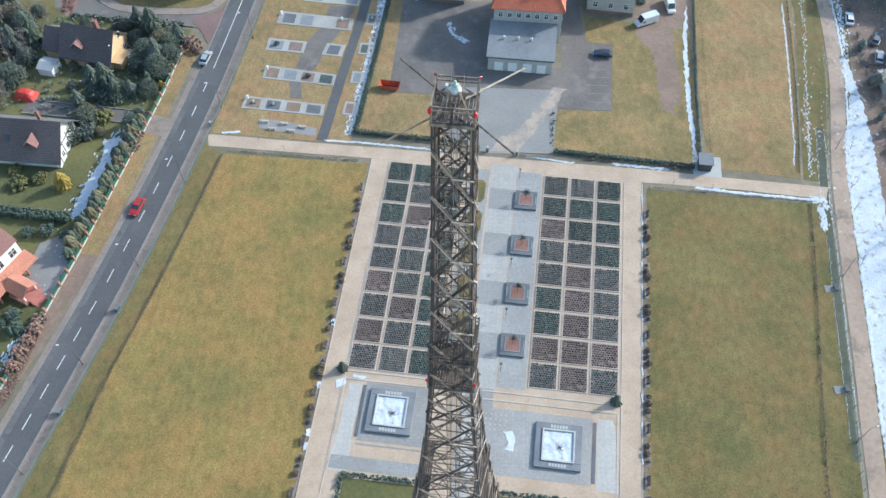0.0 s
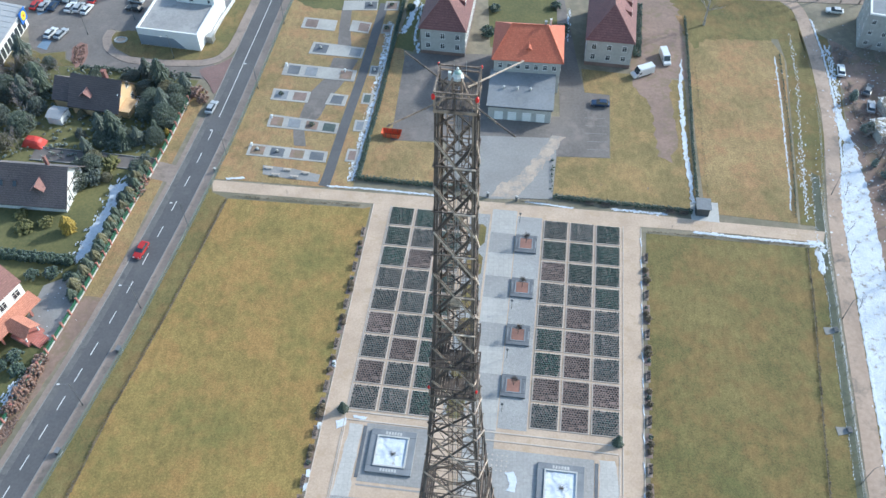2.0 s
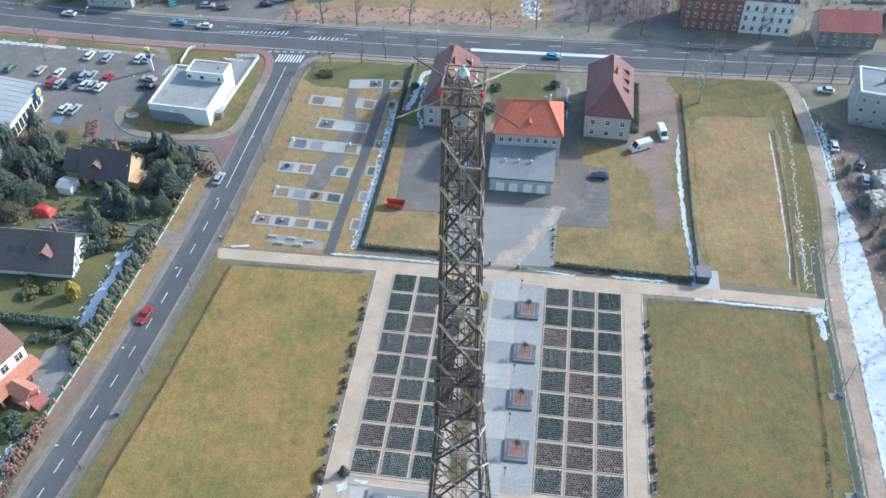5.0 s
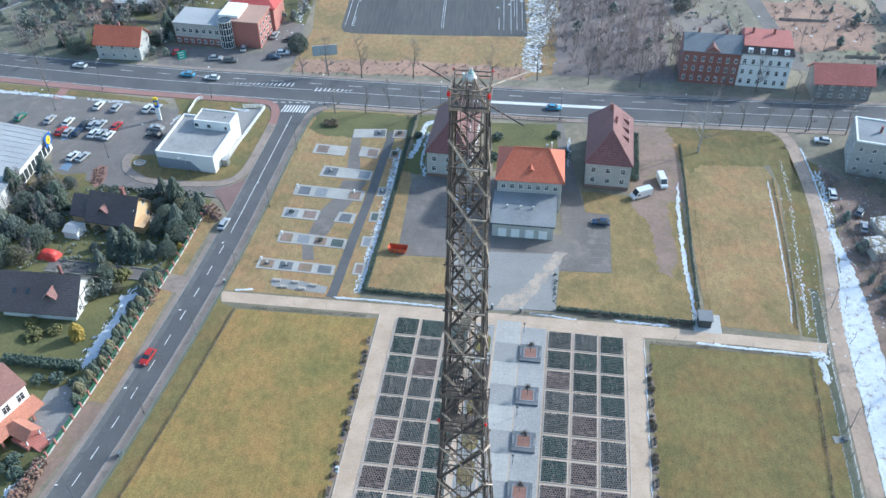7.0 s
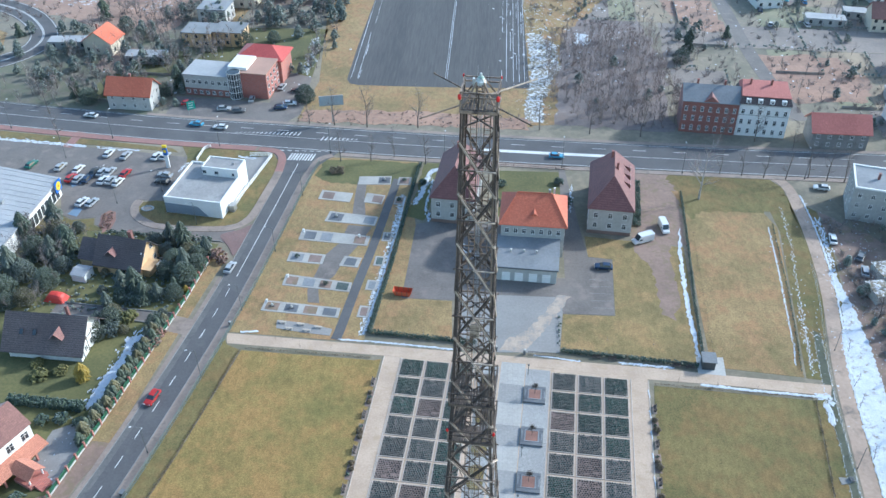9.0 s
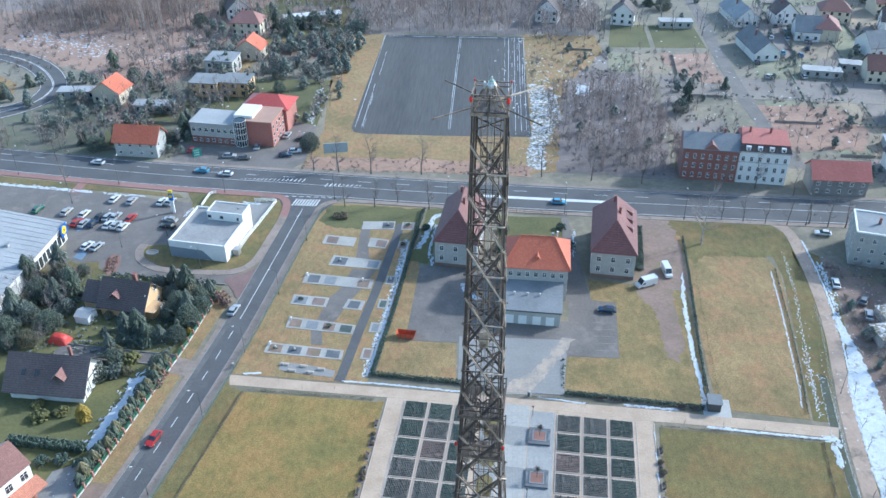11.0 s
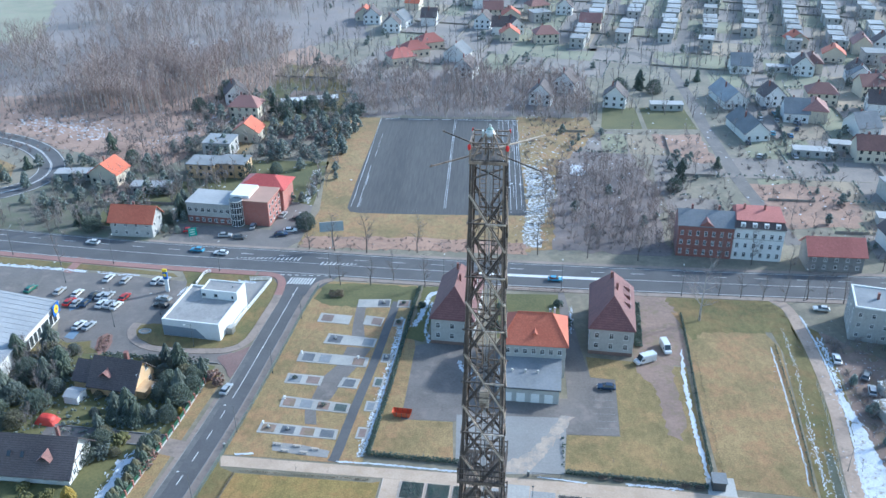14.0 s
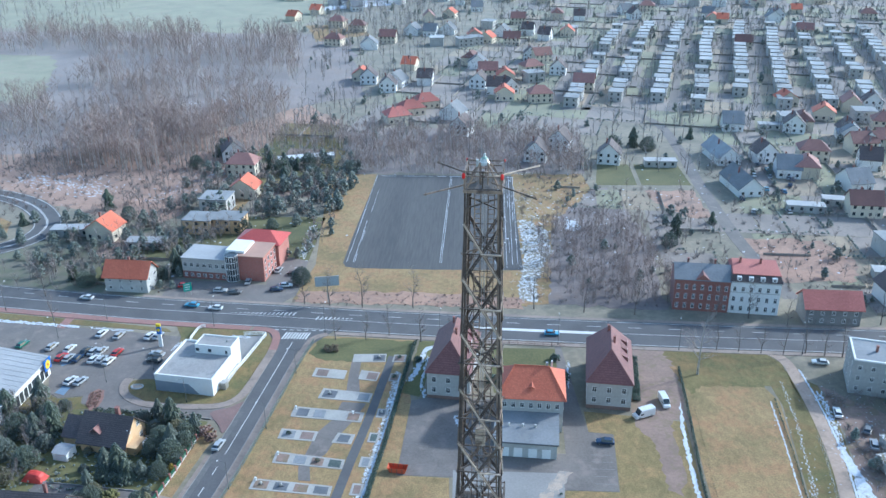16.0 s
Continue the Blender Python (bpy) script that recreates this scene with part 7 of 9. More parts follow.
# north side of the main road
t = villa(-122.0, 196.4, -3.0, "small grey cottage with orange-red tile roof", 14.0, 8.2, 5.6, 3.8, GREY_RENDER, ROOF_ORANGE)
face_windows(t, 0, 0, 14.0, 0, (1.0, 3.6), 4, 1.0, 1.2)
face_windows(t, 14.0, 0, 14.0, 8.2, (1.0, 3.6), 2, 1.0, 1.2)
chimney(t, 7, 4.4, 8.6, 10.4)
t = thing("office_building", "grey and red-brick office with glass stair tower", "office", pose(-100.2, 207.6, 0, 0, 0, -7.0))
ring_wall(t, 16.0, 10.5, 7.2, GREY_RENDER)
bm = B()
box(bm, -0.02, 16.02, -0.06, 0.0, 0, 2.6)
part("lower_wall", bm, BRICK, t, "dark brick ground floor")
bm = B()
box(bm, -0.3, 16.3, -0.3, 10.8, 7.2, 7.5)
part("roof", bm, ROOF_PALE, t, "snow-streaked pale flat roof")
face_windows(t, 0, 0, 15.4, 0, (4.2,), 7, 1.3, 1.5)
face_windows(t, 0, -0.06, 15.4, -0.06, (0.8,), 7, 1.1, 1.2)
bm = B()
box(bm, 18.6, 28.0, 1.2, 13.0, 0, 8.6)
part("brick_wing", bm, BRICK_BRIGHT, t, "bright red-brick wing")
bm = B()
box(bm, 18.4, 28.2, 1.0, 13.2, 8.6, 8.9)
part("wing_roof", bm, plain("tan_roof", (0.40, 0.235, 0.17), 0.9), t, "salmon-coloured flat roof")
bm = B()
lathe(bm, [(2.1, 0), (2.1, 9.2)], 16, (17.2, 0.8))
part("stair_tower", bm, GLASS, t, "round glazed stair tower")
bm = B()
for k in range(5):
    lathe(bm, [(2.16, 0.2 + k * 2.2), (2.16, 0.36 + k * 2.2)], 16, (17.2, 0.8))
for k in range(16):
    a = k * math.pi / 8
    rod(bm, (17.2 + 2.14 * math.cos(a), 0.8 + 2.14 * math.sin(a), 0.1), (17.2 + 2.14 * math.cos(a), 0.8 + 2.14 * math.sin(a), 9.2), 0.07, n=5)
part("glazing_frame", bm, WHITE_PAINT, t, "white frame of the stair glazing")
bm = B()
box(bm, 14.5, 21.0, 2.9, 12.0, 7.5, 9.8)
part("white_block", bm, WHITE, t)
bm = B()
hip_roof(bm, 15.0, 10.0, 0, 3.2, 0.9, 4.4, 5.0)
rf = part("red_roof", bm, ROOF_BRIGHT, t, "bright red hipped roof")
rf.location = (14.0, 13.0, 8.2)
bm = B()
box(bm, 0, 15.0, 0, 10.0, 0, 8.2)
rw = part("rear_wing", bm, BRICK_BRIGHT, t)
rw.location = (14.0, 13.0, 0)
for z in (1.0, 3.6, 6.2):
    face_windows(t, 28.0, 1.4, 28.0, 12.8, (z,), 4, 1.2, 1.3, False)
t = thing("brick_tenement", "dark red-brick tenement with slate roof", "tenement", pose(58.0, 191.6, 0, 0, 0, -6.0))
bm = B()
gable_wall(bm, 16.4, 11.0, 10.5, 3.0, "x")
part("wall", bm, BRICK, t)
bm = B()
gable_roof(bm, 16.4, 11.0, 10.5, 3.0, 0.3, "x")
part("roof", bm, ROOF_GREY, t, "grey slate-coloured roof")
face_windows(t, 0, 0, 16.4, 0, (1.0, 4.2, 7.3), 7, 0.9, 1.6)
bm = B()
v = [bm.verts.new(p) for p in ((5.6, -0.15, 10.3), (10.8, -0.15, 10.3), (8.2, -0.15, 12.4), (5.6, 3.0, 10.5), (10.8, 3.0, 10.5), (8.2, 4.0, 12.5))]
for f in ((0, 1, 2), (1, 4, 5, 2), (0, 2, 5, 3)):
    bm.faces.new([v[i] for i in f])
part("cross_gable", bm, BRICK, t)
chimney(t, 4, 6, 12, 14.9)
chimney(t, 12, 6, 12, 14.9)
t = thing("white_tenement", "white tenement with dark mansard, dormers and red upper roof", "tenement", pose(74.5, 190.2, 0, 0, 0, -6.0))
ring_wall(t, 14.6, 11.5, 10.8, WHITE)
bm = B()
roof_faces(bm, ([(-0.4, -0.4, 10.8), (15.0, -0.4, 10.8), (15.0, 11.9, 10.8), (-0.4, 11.9, 10.8)], [(0.4, 1.2, 12.7), (14.2, 1.2, 12.7), (14.2, 10.8, 12.7), (0.4, 10.8, 12.7)]))
part("roof", bm, ROOF_DARK, t, "dark brown mansard slope")
bm = B()
roof_faces(bm, ([(0.1, 0.9, 12.7), (14.5, 0.9, 12.7), (14.5, 11.1, 12.7), (0.1, 11.1, 12.7)], [(0.2, 1.0, 12.85), (14.4, 1.0, 12.85), (13.8, 9.0, 14.4), (0.8, 9.0, 14.4)]))
part("upper_roof", bm, ROOF_RED, t, "faded red tiled upper roof")
bm = B()
box(bm, -0.15, 14.75, -0.2, 0.0, 10.3, 10.7)
box(bm, -0.08, 14.68, -0.1, 0.0, 7.0, 7.2)
part("cornice", bm, CONCRETE, t)
face_windows(t, 0, 0, 14.6, 0, (1.0, 4.1, 7.4), 6, 1.0, 1.6)
for k in range(4):
    bm = B()
    x = 2.2 + k * 3.4
    box(bm, x - 0.7, x + 0.7, -0.1, 1.6, 10.9, 12.3)
    part("dormer", bm, WHITE, t)
    window(t, x, -0.1, 11.1, 0, 0.8, 1.0)
for x in (3, 9):
    chimney(t, x, 7, 13.6, 15.6)
t = villa(95.4, 183.4, -2.0, "two-storey house with faded red roof by the road", 16.0, 9.0, 5.8, 3.6, DARK_RENDER, ROOF_RED)
face_windows(t, 0, 0, 16.0, 0, (1.0, 3.5), 5, 1.0, 1.3)
t = thing("flat_roof_block", "grey three-storey block with snowy flat roof edge", "apartment block", pose(95.0, 147.0, 0, 0, 0, -14.0))
ring_wall(t, 26.0, 12.0, 9.8, GREY_RENDER)
bm = B()
box(bm, 0.2, 25.8, 0.2, 11.8, 9.8, 9.9)
part("roof", bm, ROOF_GREY, t)
parapet(t, 26.0, 12.0, 9.8, 0.4, 0.4, WHITE)
face_windows(t, 0, 0, 26.0, 0, (1.2, 4.2, 7.2), 8, 1.0, 1.3)
face_windows(t, 0, 12.0, 0, 0, (1.2, 4.2, 7.2), 3, 1.0, 1.3)
for x in (6, 14):
    chimney(t, x, 6, 9.8, 11.6)
t = thing("grey_outhouse", "grey outbuilding beside the block", "building", pose(103.0, 131.5, 0, 0, 0, -10.0))
ring_wall(t, 18.0, 9.0, 5.5, GREY_RENDER)
bm = B()
gable_roof(bm, 18.0, 9.0, 5.5, 1.6, 0.4, "x")
part("roof", bm, ROOF_GREY, t)
t = thing("gate_kiosk", "dark small kiosk at the hedge corner", "kiosk", pose(47.6, 88.6, 0, 0, 0, -4))
ring_wall(t, 2.6, 2.8, 2.3, PAINT_DARK)
bm = B()
box(bm, -0.25, 2.85, -0.25, 3.05, 2.3, 2.45)
part("roof", bm, ROOF_GREY, t)
bm = B()
for k in range(5):
    box(bm, 25.6, 30.4, 107.4 + k * 2.6, 107.5 + k * 2.6, 0.0, 0.052)
setting("bay_lines", bm, KERB_GREY, "faint parking bay lines on the yard", "road marking")
sheet("kiosk_pad", [(46.6, 87.4), (52.4, 86.9), (52.8, 92.5), (46.9, 92.5)], CONCRETE, "pale concrete pad under the kiosk", "pavement", 0.05)
t = thing("red_skip", "open red-orange steel skip on the yard edge", "skip", pose(-19.0, 109.8, 0, 0, 0, -6))
bm = B()
roof_faces(bm, ([(-1.7, -0.8, 0.15), (1.7, -0.8, 0.15), (1.7, 0.8, 0.15), (-1.7, 0.8, 0.15)], [(-2.3, -0.95, 1.5), (2.3, -0.95, 1.5), (2.3, 0.95, 1.5), (-2.3, 0.95, 1.5)]))
bmesh.ops.delete(bm, geom=[bm.faces[:][-1]], context="FACES_ONLY")
part("body", bm, ORANGE_PLASTIC, t)
bm = B()
for k in (-1.2, 0, 1.2):
    box(bm, k - 0.06, k + 0.06, -1.0, -0.84, 0.2, 1.5)
    box(bm, k - 0.06, k + 0.06, 0.84, 1.0, 0.2, 1.5)
box(bm, -1.6, 1.6, -0.6, 0.6, 0.03, 0.15)
part("ribs", bm, RUST, t)

# suburb houses: a few models, then copies


def suburb(name, label, w, d, h, rise, wall, roof, axis, kind="gable"):
    t = thing(name, label, "house", None, "suburban houses")
    bm = B()
    if kind == "gable":
        gable_wall(bm, w, d, h, rise, axis)
        part("wall", bm, wall, t)
        bm = B()
        gable_roof(bm, w, d, h, rise, 0.5, axis)
        part("roof", bm, roof, t)
    elif kind == "hip":
        ring_wall(t, w, d, h, wall)
        hip_roof(bm, w, d, h, rise, 0.5, w * 0.3, d / 2)
        part("roof", bm, roof, t)
    else:
        ring_wall(t, w, d, h, wall)
        box(bm, -0.3, w + 0.3, -0.3, d + 0.3, h, h + 0.3)
        part("roof", bm, roof, t)
    n = max(2, int(w / 3))
    bm = B()
    for z in (1.0, 3.7) if h > 5 else (1.0,):
        for k in range(n):
            x = w * (k + 0.5) / n
            box(bm, x - 0.55, x + 0.55, -0.03, 0.0, z, z + 1.3)
        for k in range(2):
            y = d * (k + 0.5) / 2
            box(bm, w, w + 0.03, y - 0.55, y + 0.55, z, z + 1.3)
    tagged(part("glazing", bm, GLASS, t), kind="stuff")
    if kind != "flat":
        chimney(t, w * 0.35, d * 0.5 + 0.4, h + rise * 0.6, h + rise + 1.0)
    return t


HOUSES = {
    "red": suburb("house", "white detached house with dull red tile roof", 12, 9.5, 5.6, 4.2, CREAM, ROOF_DULL, "x"),
    "redhip": suburb("house", "cream detached house with red hipped roof", 13, 10, 5.4, 4.0, CREAM, ROOF_DULL, "x", "hip"),
    "orange": suburb("house", "cream house with orange-red tile roof", 11, 9, 4.6, 3.8, CREAM, ROOF_ORANGE, "y"),
    "dark": suburb("house", "white house with dark steep gable roof", 10, 9, 5.2, 4.6, WHITE, ROOF_DARK, "y"),
    "grey": suburb("house", "grey cube house with flat felt roof", 11, 10, 6.0, 0, GREY_RENDER, ROOF_TAR, "x", "flat"),
    "terrace": suburb("terrace_house", "pale terraced house with low flat roof", 7.5, 9, 5.6, 0, GREY_RENDER, ROOF_TAR, "x", "flat"),
    "low": suburb("outbuilding", "low outbuilding with pale snowy roof", 14, 5, 2.8, 0, GREY_RENDER, ROOF_PALE, "x", "flat"),
    "ochre": suburb("house", "flat-roofed house with sunlit ochre walls", 10.5, 9, 5.4, 0, OCHRE, ROOF_GREY, "x", "flat"),
    "long": suburb("row_house", "long white-gabled house with dark steep roof", 10.5, 21, 3.6, 4.6, WHITE, ROOF_TAR, "y"),
    "bright": suburb("house", "low complex with bright red tiled hipped roof", 13, 11, 4.2, 4.0, CREAM, ROOF_RED, "x", "hip"),
    "gable": suburb("house", "white gabled house with grey roof", 10, 12, 4.4, 4.8, WHITE, ROOF_GREY, "x"),
}
PLACED = [
    ("redhip", -114, 309, -4), ("orange", -105, 281, -4), ("grey", -112, 264, -4), ("ochre", -112, 244, -4), ("ochre", -101, 245, -4),
    ("orange", -146, 237, -10), ("low", -160, 239, 4), ("low", -128, 229, 0), ("low", -88, 231, -5), ("dark", -120, 326, 20),
    ("bright", -51, 390, 25), ("bright", -45, 405, 25), ("bright", -38, 420, 25), ("dark", -64, 458, 0), ("orange", -84, 486, 0), ("dark", -19, 374, -20), ("gable", -14, 398, 70), ("redhip", 24, 436, 10), ("orange", 4, 441, 0),
    ("dark", 17, 333, -12), ("dark", 29, 352, -20), ("dark", 50, 331, -12), ("low", 71, 327, 0), ("long", 103, 290, 8), ("long", 104, 330, 8), ("low", 138, 388, -5), ("grey", 150, 392, 0), ("redhip", 142, 338, -8), ("red", 170, 349, 6), ("red", 184, 356, 0),
    ("red", -6, 496, 0), ("dark", -78, 478, 0), ("low", 118, 275, -8), ("red", 140, 270, -6), ("low", 134, 282, -10), ("gable", 150, 296, 12), ("grey", 158, 262, 0), ("low", 128, 215, -8), ("grey", 138, 232, 4), ("dark", 124, 196, 4), ("grey", 150, 205, 0),
]
USED = set()


def put_house(key, x, y, turn):
    src = HOUSES[key]
    m = pose(x, y, 0, 0, 0, turn)
    if key not in USED:
        USED.add(key)
        src.matrix_basis = m
        return src
    return copy_thing(src, m)


for key, x, y, turn in PLACED:
    put_house(key, x, y, turn)
t = thing("greenhouse", "long low greenhouse with whitish glazed roof", "greenhouse", pose(-95, 327, 0, 0, 0, 17))
ring_wall(t, 26, 4.6, 1.6, GREY_RENDER)
bm = B()
gable_roof(bm, 26, 4.6, 1.6, 1.0, 0.1, "x", 0.06)
part("roof", bm, WHITE_PAINT, t, "whitewashed glazed roof")
for k in range(9):
    bm = B()
    beam(bm, (k * 3.2 + 0.2, 0, 1.72), (k * 3.2 + 0.2, 2.3, 2.72), 0.12, 0.08)
    part("glazing_bar", bm, METAL, t)
rnd = random.Random(21)
for row in range(9):                                        # long terraces running away from the eye
    for k in range(20):
        y = 430 + k * 12.5 + rnd.uniform(-1, 1)
        x = 42 + row * 23.5 + (y - 430) * 0.245 + rnd.uniform(-1.0, 1.0)
        if rnd.random() < 0.8:
            put_house("terrace" if rnd.random() < 0.95 else "red", x, y, -13 + rnd.uniform(-3, 3))
keys = ["red", "redhip", "orange", "dark", "grey", "gable", "dark", "gable"]
for k in range(190):
    y = rnd.uniform(440, 880)
    x = rnd.uniform(-0.36, 0.42) * (y + 50)
    if x < -60 and y < 560 or (x < -0.24 * y) or (34 + 0.245 * (y - 430) < x < 256 + 0.245 * (y - 430) and 424 < y < 690):
        continue
    put_house(rnd.choice(keys), x, y, rnd.choice((-15, 0, 20, 75, 90)) + rnd.uniform(-6, 6))
for k in range(26):
    put_house(rnd.choice(keys), rnd.uniform(112, 250), rnd.uniform(300, 440), rnd.choice((-10, 5, 80)) + rnd.uniform(-5, 5))


# ---- display plots on the dry lawn ----
PLOTS = [
    ([(-51.2, 105.9), (-33.0, 104.0), (-33.1, 100.6), (-51.5, 102.2)], 4),
    ([(-48.3, 115.8), (-31.6, 113.4), (-31.8, 109.9), (-48.4, 111.6)], 4),
    ([(-49.0, 124.9), (-39.8, 124.0), (-40.1, 120.1), (-49.2, 120.9)], 2),
    ([(-35.0, 123.8), (-30.6, 123.2), (-31.1, 119.3), (-35.9, 119.8)], 1),
    ([(-47.8, 134.5), (-29.6, 132.4), (-29.9, 128.2), (-48.0, 130.0)], ((0.07, 0.23), (0.31, 0.47), (0.79, 0.95))),
    ([(-41.9, 143.1), (-28.6, 141.1), (-29.0, 137.1), (-42.6, 138.4)], ((0.06, 0.32), (0.75, 0.96))),
    ([(-45.7, 153.1), (-36.9, 152.0), (-37.2, 147.6), (-46.1, 148.7)], ((0.1, 0.45),)),
    ([(-33.1, 152.4), (-27.8, 151.4), (-28.4, 147.0), (-33.4, 147.8)], ((0.42, 0.94),)),
    ([(-36.3, 160.6), (-27.1, 161.2), (-27.0, 156.9), (-36.1, 156.4)], ((0.62, 0.97),)),
    ([(-25.0, 160.8), (-21.4, 160.9), (-21.5, 157.0), (-25.2, 156.9)], ((0.15, 0.85),)),
    ([(-24.9, 151.0), (-22.4, 151.0), (-22.7, 147.2), (-25.2, 147.2)], ((0.15, 0.9),)),
    ([(-28.6, 105.2), (-26.0, 105.0), (-26.2, 101.0), (-28.9, 101.2)], 1),
    ([(-28.0, 114.8), (-25.2, 114.5), (-25.6, 110.8), (-28.2, 111.0)], 1),
    ([(-27.2, 124.2), (-24.6, 124.0), (-24.9, 120.2), (-27.4, 120.4)], 1),
    ([(-26.4, 134.4), (-23.8, 134.2), (-24.1, 130.4), (-26.6, 130.6)], 1),
]
rnd = random.Random(33)
SLABS = [SOIL, GRANITE, ROOF_GREY, GRANITE, MUD, PLANT_GREY, GRANITE]
for pts, n in PLOTS:
    t = thing("display_plot", "pale concrete display plot with inset dark planting squares", "plot", None, "display plots on the dry lawn")
    bm = B()
    prism(bm, list(pts), -0.1, 0.12)
    part("slab", bm, PLOT, t)
    a, b, c, d = [Vector((*p, 0)) for p in pts]
    if n == 1:
        n = ((0.2, 0.8),)
    elif not isinstance(n, tuple):
        n = [((k + 0.16) / n, (k + 0.84) / n) for k in range(n)]
    for f0, f1 in n:
        q = [a.lerp(b, f0).lerp(d.lerp(c, f0), 0.16), a.lerp(b, f1).lerp(d.lerp(c, f1), 0.16), a.lerp(b, f1).lerp(d.lerp(c, f1), 0.86), a.lerp(b, f0).lerp(d.lerp(c, f0), 0.86)]
        bm = B()
        prism(bm, [tuple(p[:2]) for p in q], 0.0, 0.17)
        part("inset_square", bm, rnd.choice(SLABS), t)
        m = (q[0] + q[2]) / 2
        kind = rnd.random()
        if kind < 0.35:
            st = thing("stone_slab", "pale upright stone on a display plot", "stone", pose(m.x, m.y, 0.17, 0, 0, rnd.uniform(-20, 20)), "stones on the display plots")
            bm = B()
            prism(bm, [(-0.6, -0.15), (0.6, -0.15), (0.6, 0.15), (-0.6, 0.15)], 0, 0.2)
            part("base", bm, GRANITE, st)
            bm = B()
            lathe(bm, [(0.26, 0.2), (0.32, 0.4), (0.27, 0.7), (0.12, 0.9)], 9)
            part("stone", bm, CONCRETE, st)
        elif kind < 0.6:
            put(SHR[4], m.x, m.y, rnd.uniform(0, 360), 1.5, 0.15, "dark dwarf conifer on a display plot")
for x, y in ((-47.2, 133.4), (-32.4, 131.8), (-47.6, 114.6), (-50.6, 105.2)):
    t = thing("boulder_urn", "small white stone urn at a plot corner", "urn", pose(x, y, 0.12), "urns on the display plots")
    bm = B()
    lathe(bm, [(0.22, 0), (0.22, 0.12), (0.13, 0.25), (0.25, 0.6), (0.3, 0.8), (0.22, 0.85)], 10)
    part("bowl", bm, WHITE, t)
PLOT_WAY = smooth([(-32.6, 93.4), (-32.0, 97.0), (-30.4, 112.1), (-28.0, 132.0), (-26.1, 152.2), (-25.3, 160)], 5)
bm = B()
strip(bm, PLOT_WAY, -1.15, 1.15, -0.1, 0.07)
setting("plot_path", bm, ASPHALT, "dark asphalt path through the display plots", "path")
bm = B()
prism(bm, [(-41.1, 105.7), (-42.0, 110.4), (-41.2, 115.6), (-40.2, 123.5), (-37.3, 128.9), (-36.0, 137.1), (-29.7, 136.6), (-32.2, 128.4), (-35.0, 121.8), (-36.4, 115.8), (-39.4, 110.5), (-38.3, 105.5)], -0.1, 0.06)
prism(bm, [(-35.6, 141.0), (-31.9, 140.4), (-33.4, 150), (-33.8, 158), (-36.4, 158.4), (-36.2, 150)], -0.1, 0.06)
setting("paver_path", bm, ASPHALT_DARK, "winding grey paver path between the plots", "path")


def pale_bench(x, y):
    t = thing("stone_bench", "pale concrete bench on the paved terrace", "bench", pose(x, y, 0.08, 0, 0, -6), "benches on the terrace")
    bm = B()
    box(bm, -0.9, 0.9, -0.22, 0.22, 0.4, 0.5)
    bmesh.ops.bevel(bm, geom=bm.edges[:], offset=0.02, segments=1, affect="EDGES")
    part("seat", bm, KERB, t)
    for k in (-0.65, 0.65):
        bm = B()
        box(bm, k - 0.1, k + 0.1, -0.18, 0.18, 0, 0.4)
        part("leg", bm, CONCRETE, t)


bm = B()
prism(bm, [(-47.0, 99.2), (-40, 98.4), (-33.8, 96.8), (-34.0, 94.6), (-41, 95.4), (-46.6, 96.4)], -0.1, 0.08)
setting("bench_terrace", bm, PAVE, "pale paved terrace with benches", "pavement")
for x, y in ((-45.5, 98.2), (-41.2, 97.8), (-37.0, 97.0), (-43.6, 96.2), (-39.4, 95.8)):
    pale_bench(x, y)

# ---- fences, lamps, signs ----


def street_lamp(h=8.0, arm=1.6):
    t = thing("street_lamp", "grey steel street lamp with single arm", "street lamp", None, "street lamps")
    bm = B()
    rod(bm, (0, 0, 0), (0, 0, h), 0.09, 0.06, 8)
    part("pole", bm, LAMP_GREY, t)
    bm = B()
    rod(bm, (0, 0, h - 0.05), (-arm, 0, h + 0.35), 0.045, 0.04, 6)
    part("arm", bm, LAMP_GREY, t)
    bm = B()
    box(bm, -arm - 0.5, -arm + 0.05, -0.14, 0.14, h + 0.28, h + 0.44)
    bmesh.ops.bevel(bm, geom=bm.edges[:], offset=0.05, segments=1, affect="EDGES")
    part("lamp_head", bm, WHITE_PAINT, t, "pale flat lamp head")
    bm = B()
    rod(bm, (0, 0, 0), (0, 0, 0.8), 0.13, 0.13, 8)
    part("base", bm, PAINT_DARK, t)
    return t


LAMP = street_lamp()
for x, y in ((-50.6, 150.0), (-52.8, 124.6), (-55.9, 102.0), (-59.5, 80.5), (-64.0, 59.4), (-68.8, 37.8), (-73.2, 17.0)):
    put(LAMP, x, y, 10, 0.95)
for k in range(9):
    p, h = along(offset(MAIN, 8.4), 250 + k * 34)
    put(LAMP, *p, math.degrees(h) - 90, 1.1)
for x, y in ((-104, 152), (-124, 166), (-90, 150), (-100.5, 143.5), (-76, 135)):
    put(LAMP, x, y, 40, 0.9)
for x, y in ((72.6, 63.5), (67.9, 29.4), (77.6, 96)):
    put(LAMP, x, y, 200, 0.75)


